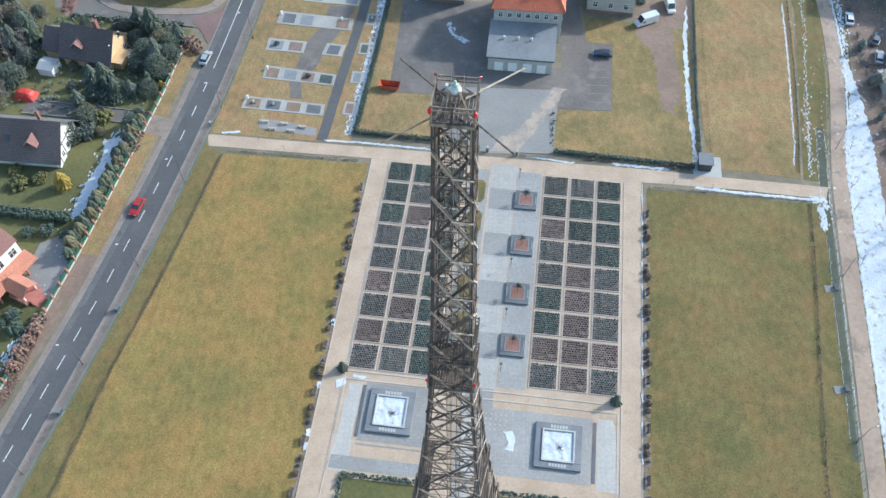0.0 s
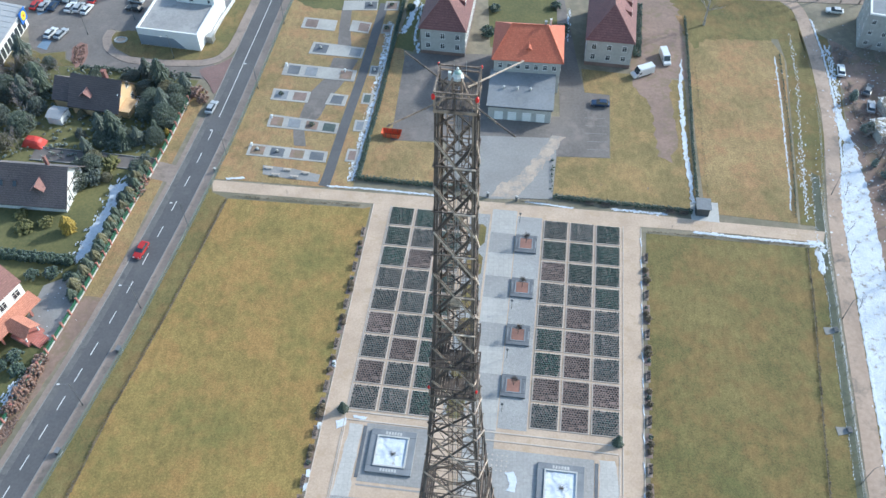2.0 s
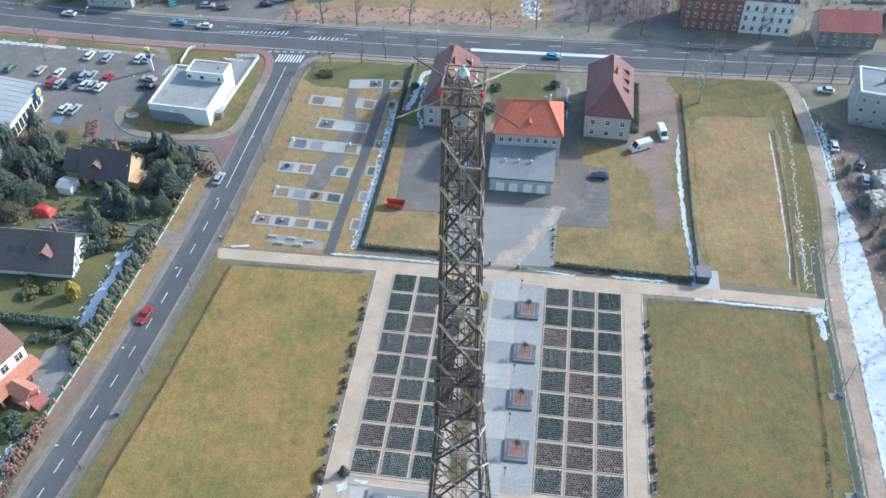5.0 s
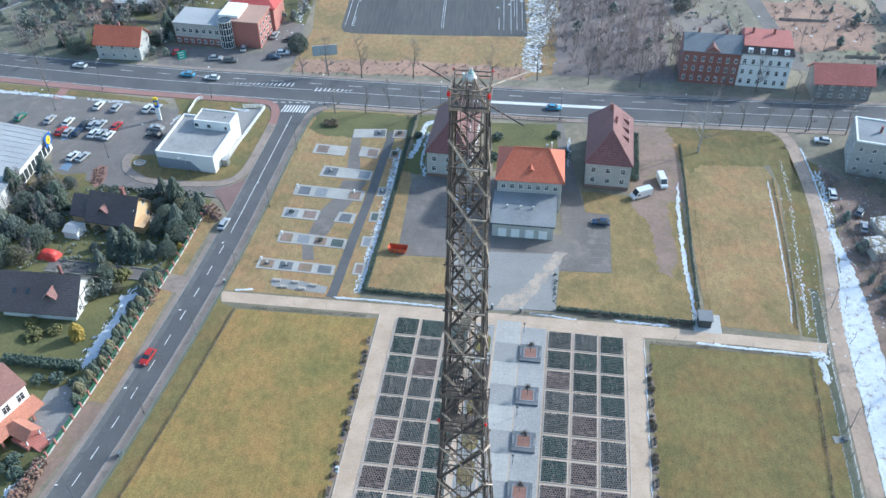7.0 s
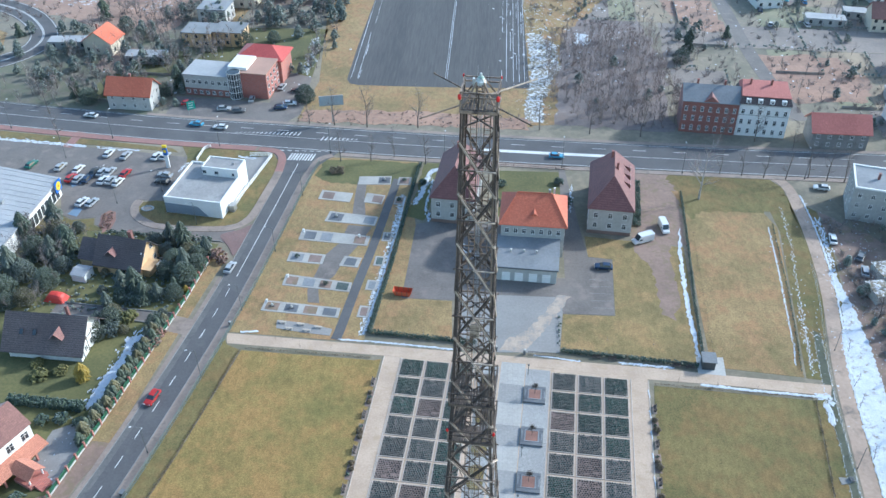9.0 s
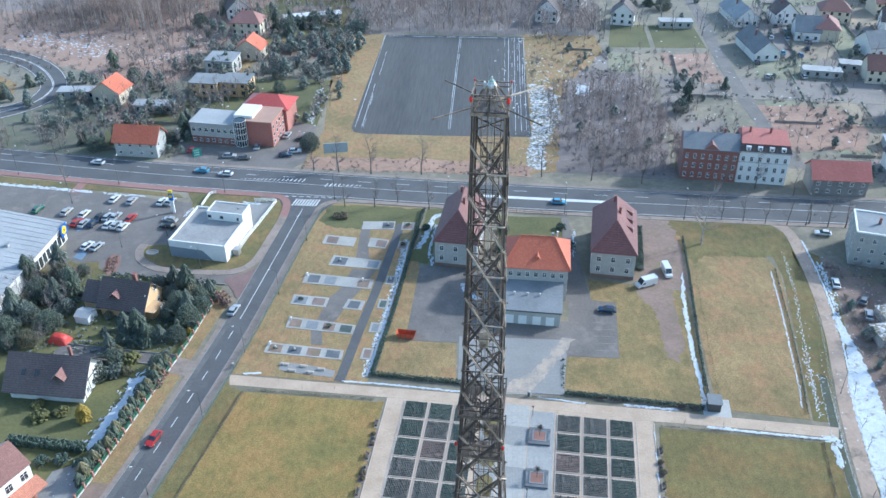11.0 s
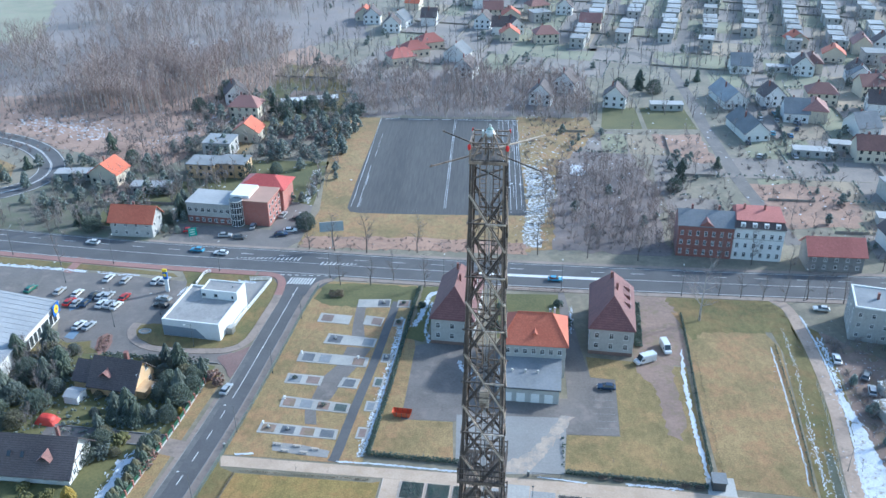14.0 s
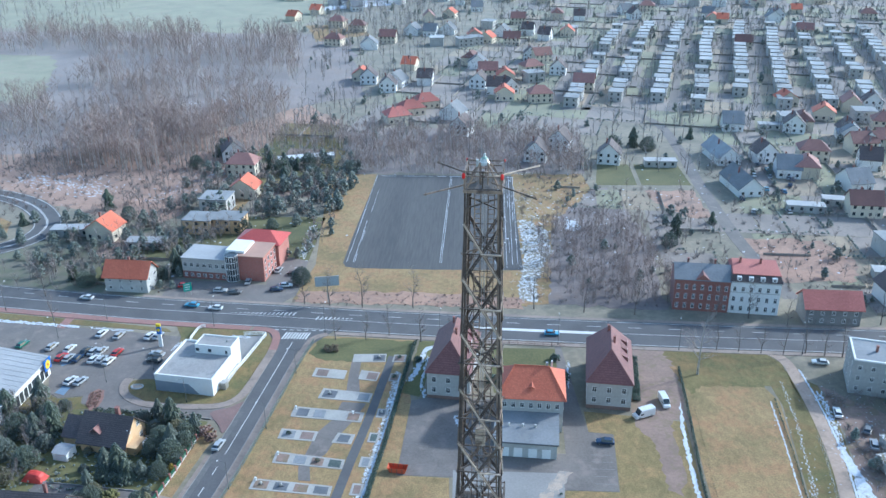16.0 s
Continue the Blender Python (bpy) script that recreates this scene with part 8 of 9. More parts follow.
def lamp_post_small(u, v):
    t = thing("garden_lamp", "short dark garden lamp post on the paving", "lamp post", PK @ pose(u, v, 0.05), "garden lamps beside the planters")
    bm = B()
    rod(bm, (0, 0, 0), (0, 0, 2.6), 0.05, 0.04, 7)
    part("post", bm, PAINT_DARK, t)
    bm = B()
    lathe(bm, [(0.1, 2.6), (0.24, 2.66), (0.26, 2.76), (0.1, 2.86)], 10)
    part("lamp_head", bm, PAINT_DARK, t)


for v in (85.6, 63.2, 52.0, 40.6):
    lamp_post_small(3.9, v)
FENCE = offset(ROAD, 5.7)[:-8] + [(-51.0, 150.4), (-50.0, 159.0), (-48.8, 167.2)]
t = thing("mesh_fence", "green wire mesh fence along the footway", "fence")
L = length(FENCE)
s = 0.0
bm = B()
rod(bm, (0, 0, 0), (0, 0, 1.55), 0.05, n=5)
post_me = bpy.data.meshes.new("post")
bm.to_mesh(post_me)
bm.free()
post_me.materials.append(FENCE_WIRE)
while s < L:
    p, h = along(FENCE, s)
    q, _ = along(FENCE, min(L, s + 2.5))
    share("post", post_me, t, pose(*p, 0))
    bm = B()
    for z in (0.15, 0.5, 0.85, 1.2, 1.45):
        beam(bm, (*p, z), (*q, z), 0.05)
    for k in range(9):
        f = k / 9
        x, y = p[0] + (q[0] - p[0]) * f, p[1] + (q[1] - p[1]) * f
        beam(bm, (x, y, 0.1), (x, y, 1.48), 0.035)
    part("mesh_panel", bm, FENCE_WIRE, t)
    s += 2.5


def fence_cabinet(x, y, turn):
    t = thing("fence_cabinet", "dark grey steel service cabinet at the road fence", "cabinet", pose(x, y, 0, 0, 0, turn), "cabinets at the road fence")
    bm = B()
    box(bm, -0.6, 0.6, -0.45, 0.45, 0, 0.12)
    part("plinth", bm, CONCRETE, t)
    bm = B()
    box(bm, -0.5, 0.5, -0.35, 0.35, 0.12, 1.25)
    bmesh.ops.bevel(bm, geom=bm.edges[:], offset=0.03, segments=1, affect="EDGES")
    part("body", bm, PAINT_DARK, t)
    bm = B()
    box(bm, -0.56, 0.56, -0.41, 0.41, 1.25, 1.33)
    part("lid", bm, GRANITE_MID, t)


def drain_shaft(x, y, turn):
    t = thing("drain_shaft", "pale concrete drain head with dark grating box", "drain", pose(x, y, 0.03, 0, 0, turn), "drain heads beside the track")
    bm = B()
    prism(bm, [(-1.5, -0.8), (0.3, -0.65), (0.3, 0.65), (-1.4, 0.9)], 0, 0.09)
    part("apron", bm, KERB_GREY, t)
    bm = B()
    box(bm, 0.3, 1.1, -0.5, 0.5, 0, 0.55)
    part("shaft", bm, GRANITE_MID, t)
    for k in range(4):
        bm = B()
        box(bm, 0.36, 1.04, -0.4 + k * 0.22, -0.3 + k * 0.22, 0.55, 0.6)
        part("grating_bar", bm, PAINT_DARK, t)


fence_cabinet(-65.3, 49.4, 78)
fence_cabinet(-70.0, 28.3, 78)
drain_shaft(69.9, 60.5, 8)
drain_shaft(67.5, 39.3, 8)
t = thing("garden_fence", "green board fence with brick posts along the gardens", "fence")
GF = [(-68.3, 122.5), (-69.8, 106), (-71.0, 97.5), (-73.0, 84), (-76.4, 62), (-78.6, 50), (-80.8, 38), (-90, 0)]
L, s = length(GF), 0.0
while s < L - 3:
    p, h = along(GF, s)
    q, _ = along(GF, s + 2.9)
    bm = B()
    box(bm, p[0] - 0.2, p[0] + 0.2, p[1] - 0.2, p[1] + 0.2, 0, 1.7)
    part("brick_post", bm, BRICK_BRIGHT, t)
    bm = B()
    beam(bm, (*p, 0.2), (*q, 0.2), 0.2, 0.4)
    part("footing", bm, CONCRETE, t)
    for k in range(8):
        f = (k + 0.9) / 8.8
        x, y = p[0] + (q[0] - p[0]) * f, p[1] + (q[1] - p[1]) * f
        bm = B()
        beam(bm, (x, y, 0.45), (x, y, 1.5), 0.22, 0.04, up=(math.sin(h), -math.cos(h), 0))
        part("fence_board", bm, GREEN_PAINT, t)
    s += 3.0
t = thing("track_fence", "low post-and-wire fence along the gravel track", "fence")
TF_ = offset(p_track, -2.6)[:-32]
L, s = length(TF_), 30.0
while s < L:
    p, h = along(TF_, s)
    q, _ = along(TF_, min(L, s + 3.0))
    share("post", post_me, t, pose(*p, 0))
    bm = B()
    for z in (0.4, 0.9, 1.35):
        beam(bm, (*p, z), (*q, z), 0.025)
    part("wire", bm, METAL, t)
    s += 3.0
t = thing("rail_fence", "low rusty rail fence between lawn and footway", "fence")
RF = [(0.3, 168.9), (12, 168.2), (23.4, 167.4)]
L, s = length(RF), 0.0
while s < L - 0.5:
    p, h = along(RF, s)
    q, _ = along(RF, min(L, s + 2.4))
    bm = B()
    box(bm, p[0] - 0.06, p[0] + 0.06, p[1] - 0.06, p[1] + 0.06, 0, 1.25)
    part("post", bm, RUST, t)
    for z in (0.45, 1.1):
        bm = B()
        beam(bm, (*p, z), (*q, z), 0.07)
        part("rail", bm, RUST, t)
    s += 2.4
t = thing("billboard", "dull grey-blue billboard on a single steel post", "billboard", pose(-48.9, 191.6, 0, 0, 0, 12))
bm = B()
rod(bm, (0, 0, -0.2), (0, 0, 6.4), 0.2, 0.17, 10)
part("post", bm, METAL, t)
bm = B()
box(bm, -3.6, 3.6, -0.16, 0.16, 6.0, 9.0)
part("panel", bm, mat("dull_blue_panel", (0.34, 0.39, 0.42), (0.42, 0.47, 0.49), 1.2, 9, 0.85, 0.1, 0), t)
bm = B()
for x0, x1, z0, z1 in ((-3.72, 3.72, 5.88, 6.0), (-3.72, 3.72, 9.0, 9.12), (-3.72, -3.6, 6.0, 9.0), (3.6, 3.72, 6.0, 9.0)):
    box(bm, x0, x1, -0.2, 0.2, z0, z1)
part("frame", bm, METAL, t)
t = thing("road_sign", "large teal direction sign on posts", "road sign", pose(-94.5, 194.6, 0, 0, 0, 30))
bm = B()
box(bm, -1.3, 1.3, -0.06, 0.06, 1.6, 4.4)
part("panel", bm, TEAL, t)
bm = B()
for z in (2.1, 2.9, 3.7):
    box(bm, -0.9, 0.7, -0.075, -0.06, z, z + 0.22)
part("writing_bar", bm, WHITE_PAINT, t)
for x in (-0.9, 0.9):
    bm = B()
    rod(bm, (x, 0, 0), (x, 0, 4.4), 0.06, n=6)
    part("post", bm, METAL, t)
for x, y in ((3.4, 92.0), (9.6, 91.2), (-57.2, 96.6)):
    t = thing("gate_post", "dark stone gate post by the path", "gate post", pose(x, y, 0), "gate posts along the path")
    bm = B()
    box(bm, -0.25, 0.25, -0.25, 0.25, 0, 1.3)
    part("pillar", bm, GRANITE, t)
    bm = B()
    lathe(bm, [(0.4, 1.3), (0.3, 1.4), (0.05, 1.5)], 4)
    part("cap", bm, CONCRETE, t)
t = thing("sliding_gate", "low dark metal gate beside the drive", "gate", pose(10.0, 91.0, 0, 0, 0, -3))
for k in range(15):
    bm = B()
    box(bm, 0.4 + k * 0.42, 0.45 + k * 0.42, -0.02, 0.02, 0.1, 1.1)
    part("bar", bm, PAINT_DARK, t)
bm = B()
for z in (0.1, 1.1):
    box(bm, 0.2, 6.6, -0.03, 0.03, z, z + 0.07)
part("frame", bm, PAINT_DARK, t)

# ---- vehicles ----


def car(name, label, paint, l=4.4, w=1.78, h=1.46, van=False):
    t = thing(name, label, "van" if van else "car", None, "parked vehicles")
    if van:
        low = [(-l / 2, 0.35), (-l / 2, h * 0.62), (-l / 2 + 0.05, h), (l / 2 - 1.6, h), (l / 2 - 0.95, 1.15), (l / 2 - 0.1, 1.0), (l / 2, 0.4)]
        glass = None
    else:
        low = [(-l / 2, 0.38), (-l / 2 + 0.02, 0.88), (-l / 2 + 0.3, 0.95), (l / 2 - 1.25, 0.95), (l / 2 - 0.2, 0.8), (l / 2, 0.62), (l / 2, 0.38)]
    bm = B()
    n = len(low)
    rows = []
    for y, k in ((-w / 2, 0.9), (-w / 2 + 0.12, 1.0), (w / 2 - 0.12, 1.0), (w / 2, 0.9)):
        rows.append([bm.verts.new((x * (0.985 if k < 1 else 1), y, 0.35 + (z - 0.35) * k)) for x, z in low])
    for a, b in zip(rows, rows[1:]):
        for i in range(n):
            j = (i + 1) % n
            bm.faces.new((a[i], b[i], b[j], a[j]))
    bm.faces.new(rows[0])
    bm.faces.new(rows[-1][::-1])
    bmesh.ops.recalc_face_normals(bm, faces=bm.faces[:])
    part("body", bm, paint, t)
    if not van:
        bm = B()
        lo = [(-l / 2 + 0.35, -w / 2 + 0.08), (l / 2 - 1.2, -w / 2 + 0.08), (l / 2 - 1.2, w / 2 - 0.08), (-l / 2 + 0.35, w / 2 - 0.08)]
        hi = [(-l / 2 + 0.8, -w / 2 + 0.28), (l / 2 - 2.0, -w / 2 + 0.28), (l / 2 - 2.0, w / 2 - 0.28), (-l / 2 + 0.8, w / 2 - 0.28)]
        roof_faces(bm, ([(*p, 0.93) for p in lo], [(*p, h - 0.05) for p in hi]))
        part("glasshouse", bm, GLASS, t, "dark car windows")
        bm = B()
        prism(bm, [(p[0] * 1.0, p[1]) for p in hi], h - 0.05, h)
        part("roof_panel", bm, paint, t)
    else:
        bm = B()
        a, b = (l / 2 - 1.58, h - 0.02), (l / 2 - 0.93, 1.17)
        v = [bm.verts.new(p) for p in ((a[0] + 0.05, -w / 2 + 0.15, a[1]), (b[0] + 0.03, -w / 2 + 0.12, b[1]), (b[0] + 0.03, w / 2 - 0.12, b[1]), (a[0] + 0.05, w / 2 - 0.15, a[1]))]
        bm.faces.new(v)
        box(bm, l / 2 - 2.1, l / 2 - 1.25, -w / 2 - 0.005, w / 2 + 0.005, 1.15, 1.62)
        part("windscreen", bm, GLASS, t)
    for x in (-l * 0.3, l * 0.31):
        for y in (-w / 2 + 0.06, w / 2 - 0.06):
            bm = B()
            rod(bm, (x, y - 0.1, 0.31), (x, y + 0.1, 0.31), 0.31, n=12)
            wheel = part("wheel", bm, TYRE, t)
            bm = B()
            s = 1 if y > 0 else -1
            rod(bm, (x, y + s * 0.1, 0.31), (x, y + s * 0.115, 0.31), 0.19, n=8)
            part("rim", bm, METAL, wheel)
    bm = B()
    for y in (-w / 2 + 0.3, w / 2 - 0.3):
        box(bm, l / 2 - 0.06, l / 2 + 0.01, y - 0.17, y + 0.17, 0.6, 0.74)
    part("headlight", bm, WHITE_PAINT, t)
    return t


PAINTS = {k: plain("car_paint_" + k, c, 0.3, 0.2, 0.03, 0.6) for k, c in dict(white=(0.75, 0.76, 0.77), silver=(0.45, 0.47, 0.49), black=(0.03, 0.032, 0.036), red=(0.50, 0.03, 0.025), blue=(0.03, 0.16, 0.36), navy=(0.02, 0.045, 0.10), grey=(0.16, 0.17, 0.18), green=(0.03, 0.16, 0.12), lightblue=(0.10, 0.36, 0.55)).items()}
CARS = {k: car("car", k.replace("lightblue", "light blue").replace("navy", "dark navy") + " hatchback car standing on asphalt", p) for k, p in PAINTS.items()}
VAN = car("panel_van", "white panel van standing on bare earth", PAINTS["white"], 5.7, 2.0, 2.45, True)
PARKED = [
    ("navy", 29.4, 122.4, 175), ("white", -111.9, 168.4, 80), ("silver", -106.4, 167.5, 80), ("white", -97.2, 167.6, 78), ("silver", -94.8, 167.7, 78), ("silver", -123.2, 160.4, 80), ("white", -117.5, 159.4, 80), ("red", -117.9, 154.7, 80), ("silver", -115.6, 154.4, 80), ("navy", -113.0, 154.5, 80), ("black", -112.4, 158.4, 80), ("silver", -110.1, 158.2, 80), ("silver", -107.9, 158.6, 80), ("red", -103.2, 158.0, 80), ("white", -108.3, 154.1, 80), ("silver", -106.1, 154.0, 80), ("white", -103.7, 153.3, 76), ("silver", -91.6, 157.7, 166), ("black", -91.2, 154.2, 168), ("white", -110.0, 143.1, 74), ("silver", -107.2, 142.9, 72), ("green", -132.2, 161.2, 78),
    ("red", -67.6, 73.4, 258), ("silver", -62.4, 117.0, 80), ("white", -83.0, 185.6, 174), ("lightblue", 20.0, 174.0, -3),
    ("lightblue", -91.0, 187.2, 172), ("white", -126, 190.8, 170),
    ("silver", -69.5, 213.5, 80), ("black", -63.8, 211, 170), ("white", -64.6, 202, 10), ("navy", -67, 199, 10), ("red", -97.6, 200.6, 20), ("grey", -80, 196.5, 5), ("silver", -85, 197.5, 5),
    ("white", 88.8, 137.0, 80), ("grey", 93.6, 130.0, 60), ("silver", 92.8, 124, 75), ("white", 92.6, 161.0, 170),
    ("silver", -77.6, 204.4, 95), ("white", -196, 236, 40),
]
for key, x, y, turn in PARKED:
    put(CARS[key], x, y, turn, 1.0, 0.065)
put(VAN, 40.3, 134.0, 206, 1.0, 0.05)
put(VAN, 46.4, 139.8, 278, 0.92, 0.05, "white panel van with dark windscreen on the track")
rnd = random.Random(50)
for k in range(24):
    put(CARS[rnd.choice(list(CARS))], rnd.choice((103.5, 118, 126)) + rnd.uniform(-4, 4) + k * 0.2, rnd.uniform(270, 350), rnd.uniform(60, 100), 1.0, 0.03)

# ---- trees and planting ----
rnd = random.Random(60)
for x, y, s in ((-37.7, 188.7, 1.05), (-22.0, 189.4, 1.0), (15.5, 190.0, 1.0), (30.7, 188.4, 0.95), (-48.0, 189.5, 0.9), (-56, 190.0, 0.8), (2, 189, 0.85), (46, 187.5, 0.9), (70.1, 186.5, 0.7), (79.8, 186.3, 0.8), (-27.5, 171.6, 0.75), (-42.8, 168.6, 0.75), (-18, 168.4, 0.7), (-10, 168.0, 0.6), (90.4, 166.6, 0.8), (95.3, 165.4, 0.8), (78, 166.0, 0.7), (66, 167.4, 0.65), (72, 166.8, 0.7), (84, 165.6, 0.7), (100, 165, 0.8), (-34, 169, 0.6), (112, 166, 0.8), (-130, 176, 0.75), (-140, 192, 0.9), (90, 182, 0.8), (118, 184, 0.8), (-128, 226, 1.0), (-110, 226, 0.8), (-145, 210, 0.9)):
    put(rnd.choice(BARE), x, y, rnd.uniform(0, 360), s * rnd.uniform(0.92, 1.06))
put(BIRCHES[0], 58.0, 154.4, 20, 1.22, 0, "tall pale birch at the meadow end")
for x, y in ((87.5, 84.0), (86.0, 74.0), (84.8, 68), (88, 62), (92, 96), (90, 106), (95, 116), (97, 90), (101, 104), (96, 74), (92, 54), (98, 60), (93, 40), (88, 30), (103, 80), (99, 128)):
    put(rnd.choice(SMALL) if rnd.random() < 0.6 else rnd.choice(BARE), x, y, rnd.uniform(0, 360), rnd.uniform(0.7, 1.0))
for x, y in ((-46, 92.9), (-42, 92.7), (-16, 96.2), (-13, 96.0), (28, 96.0), (38, 95), (-40, 90.3), (-33, 90.0), (42, 84.6), (50, 84.0), (58, 83.2)):
    put(rnd.choice(SMALL), x, y, rnd.uniform(0, 360), rnd.uniform(0.22, 0.34), 0.03, "tiny leafless sapling on the lawn edge", "saplings")
for x, y in ((78.6, 85.3), (77.9, 79.3), (76.4, 66), (80.6, 96)):
    put(SMALL[0], x, y, 50 * y, 0.7, 0.05, "small leafless tree standing in the snow")
# conifers of the gardens
for k, (x, y, s) in enumerate(((-104.5, 121.5, 1.0), (-109, 123.5, 0.9), (-112, 119, 1.0), (-115, 112, 1.05), (-107, 108.5, 0.9), (-77.2, 113.5, 0.95), (-73.6, 108.6, 0.8), (-75.9, 124.3, 1.0), (-71.5, 120.5, 1.0), (-79.0, 123.0, 0.95), (-73.0, 115.5, 0.9), (-70.6, 110.8, 0.7), (-85.2, 104.6, 0.8), (-79.4, 104.0, 1.0), (-82.4, 106.6, 0.9), (-84.6, 96.0, 0.9), (-80.6, 93.2, 0.7), (-76.6, 105, 0.6), (-90.6, 106.4, 0.7), (-111, 100, 0.9), (-118, 96, 1.0), (-113, 88, 0.9), (-108, 78, 0.8), (-104, 72.5, 0.8), (-80.6, 128.0, 0.7), (-86, 126.6, 0.7), (-92.5, 125.6, 0.8), (-97.5, 125.4, 0.7), (-118, 126, 1.1), (-122, 118, 1.1), (-126, 108, 1.1), (-112, 131.5, 1.1), (-106, 130.6, 0.9))):
    put((CON[0], YEW[0], YEW[1], CON[1], YEW[2], YEW[0], CON[4])[k % 7], x, y, rnd.uniform(0, 360), s * (rnd.uniform(1.0, 1.4) if k % 7 in (0, 3, 6) else rnd.uniform(0.8, 1.15)))
for k in range(34):                                        # thuja row behind the fence
    p, h = along([(-72.4, 96.5), (-73.8, 84.5), (-76.0, 72.5), (-78.6, 60)], k * 1.08)
    put(CON[(2, 5, 4, 5)[k % 4]], p[0] + rnd.uniform(-0.7, 0.5), p[1] + rnd.uniform(-0.5, 0.5), rnd.uniform(0, 360), rnd.uniform(1.0, 1.4) * (0.75 if k % 4 == 2 else 1))
put(CON[3], -84.2, 78.2, 10, 1.35, 0, "golden yellow thuja on the snowy lawn")
put(CON[3], -92.3, 86.6, 50, 0.7, 0, "golden yellow thuja beside the house")
put(CON[3], -70.8, 108.0, 50, 0.55, 0, "golden brown thuja beside the fence")
for x, y, s in ((-81.5, 97.5, 1.4), (-83.5, 95.5, 1.1), (-90, 80, 1.0), (-94, 78.5, 1.2), (-87.5, 87.5, 0.8), (-96, 82, 0.9)):
    put(SHR[3], x, y, rnd.uniform(0, 360), s)
for x, y, s in ((-72.4, 92.5, 1.1), (-72.9, 89.8, 1.3), (-73.8, 87.0, 1.0), (-66.5, 121.6, 1.4), (-65.2, 119.6, 1.0), (-90.5, 84.5, 0.6), (-79.4, 46.5, 1.0), (-79.8, 44.0, 1.1), (-80.4, 41.5, 1.1), (-81, 39, 1.2), (-81.5, 36.2, 1.1)):
    put(SHR[2], x, y, rnd.uniform(0, 360), s, 0, "russet leafless shrub along the garden fence")
for x, y in ((-88, 66), (-84, 66.5), (-95, 65.5), (-80.4, 66), (-84.5, 47), (-86.5, 45), (-88, 42), (-83, 44)):
    put(SHR[0], x, y, rnd.uniform(0, 360), rnd.uniform(1.2, 1.8))
hedge("hedge", "dark green clipped garden hedge", [(-97, 71.0), (-80.6, 69.8)], 1.8, 2.0, HEDGE, 30, 20, 0.3)
hedge("hedge", "dark garden thicket of mixed evergreens", [(-86, 104.5), (-79, 103.6)], 3.5, 2.2, NEEDLE, 6.0, 27, 0.4)
hedge("hedge", "brownish green garden thicket", [(-72.0, 121), (-74.0, 111.5)], 3.5, 3.0, NEEDLE_BROWN, 5.0, 28, 0.4)
hedge("hedge", "dark garden thicket beside the timbered house", [(-85, 97.5), (-83, 91)], 3.5, 2.4, NEEDLE_BLUE, 6.0, 29, 0.4)
hedge("hedge", "low reddish brown leaf litter and cut stems behind the fence", [(-79.2, 47.8), (-80.9, 31.3), (-90, 4)], 2.4, 0.3, BUSH_RED, 34, 21, 0.17)
hedge("hedge", "dark evergreen hedge along the car park", [(-98, 130.2), (-70, 128.2)], 1.0, 1.4, HEDGE, 9, 22)
hedge("hedge", "bare brown clump of shrubs on the green grass", [(-45.0, 162.4), (-41.2, 162.8)], 2.6, 1.3, HEDGE_BROWN, 9, 23)
for x, y, s in ((-18, 158, 1.2), (2.4, 148, 2.0), (21.5, 150, 1.8), (4.0, 158, 1.6), (20, 160, 1.5), (18.0, 143.5, 1.2), (-60, 204, 2.2), (-59.6, 208, 2.0)):
    put(SHR[0], x, y, rnd.uniform(0, 360), s, 0, "tall rounded dark evergreen shrub")
for k, (x, y, s) in enumerate(((-104, 212, 1.3), (-107, 206, 1.0), (-126, 206, 1.2), (-130, 200, 1.1), (-136, 204, 1.1), (-90, 246, 1.2), (-86, 240, 1.0), (-80, 250, 0.9), (-92, 252, 1.0), (-60, 205, 1.2), (-125, 335, 1.6), (-120, 340, 1.7), (-96, 318, 1.4), (-90, 312, 1.5), (-84, 318, 1.5), (-76, 308, 1.3), (-86, 300, 1.2), (-80, 322, 1.4), (-92, 326, 1.4), (-130, 318, 1.3), (-150, 268, 1.3), (-138, 258, 1.1), (-176, 250, 1.3), (-182, 240, 1.2), (70, 250, 1.3), (66, 240, 1.1), (86, 262, 1.2), (60, 352, 1.5), (70, 358, 1.5), (76, 352, 1.4), (100, 372, 1.4))):
    put((CON[0], YEW[0], CON[4], YEW[0])[k % 4], x, y, rnd.uniform(0, 360), s * (0.9 if k % 2 == 0 else 1.1))


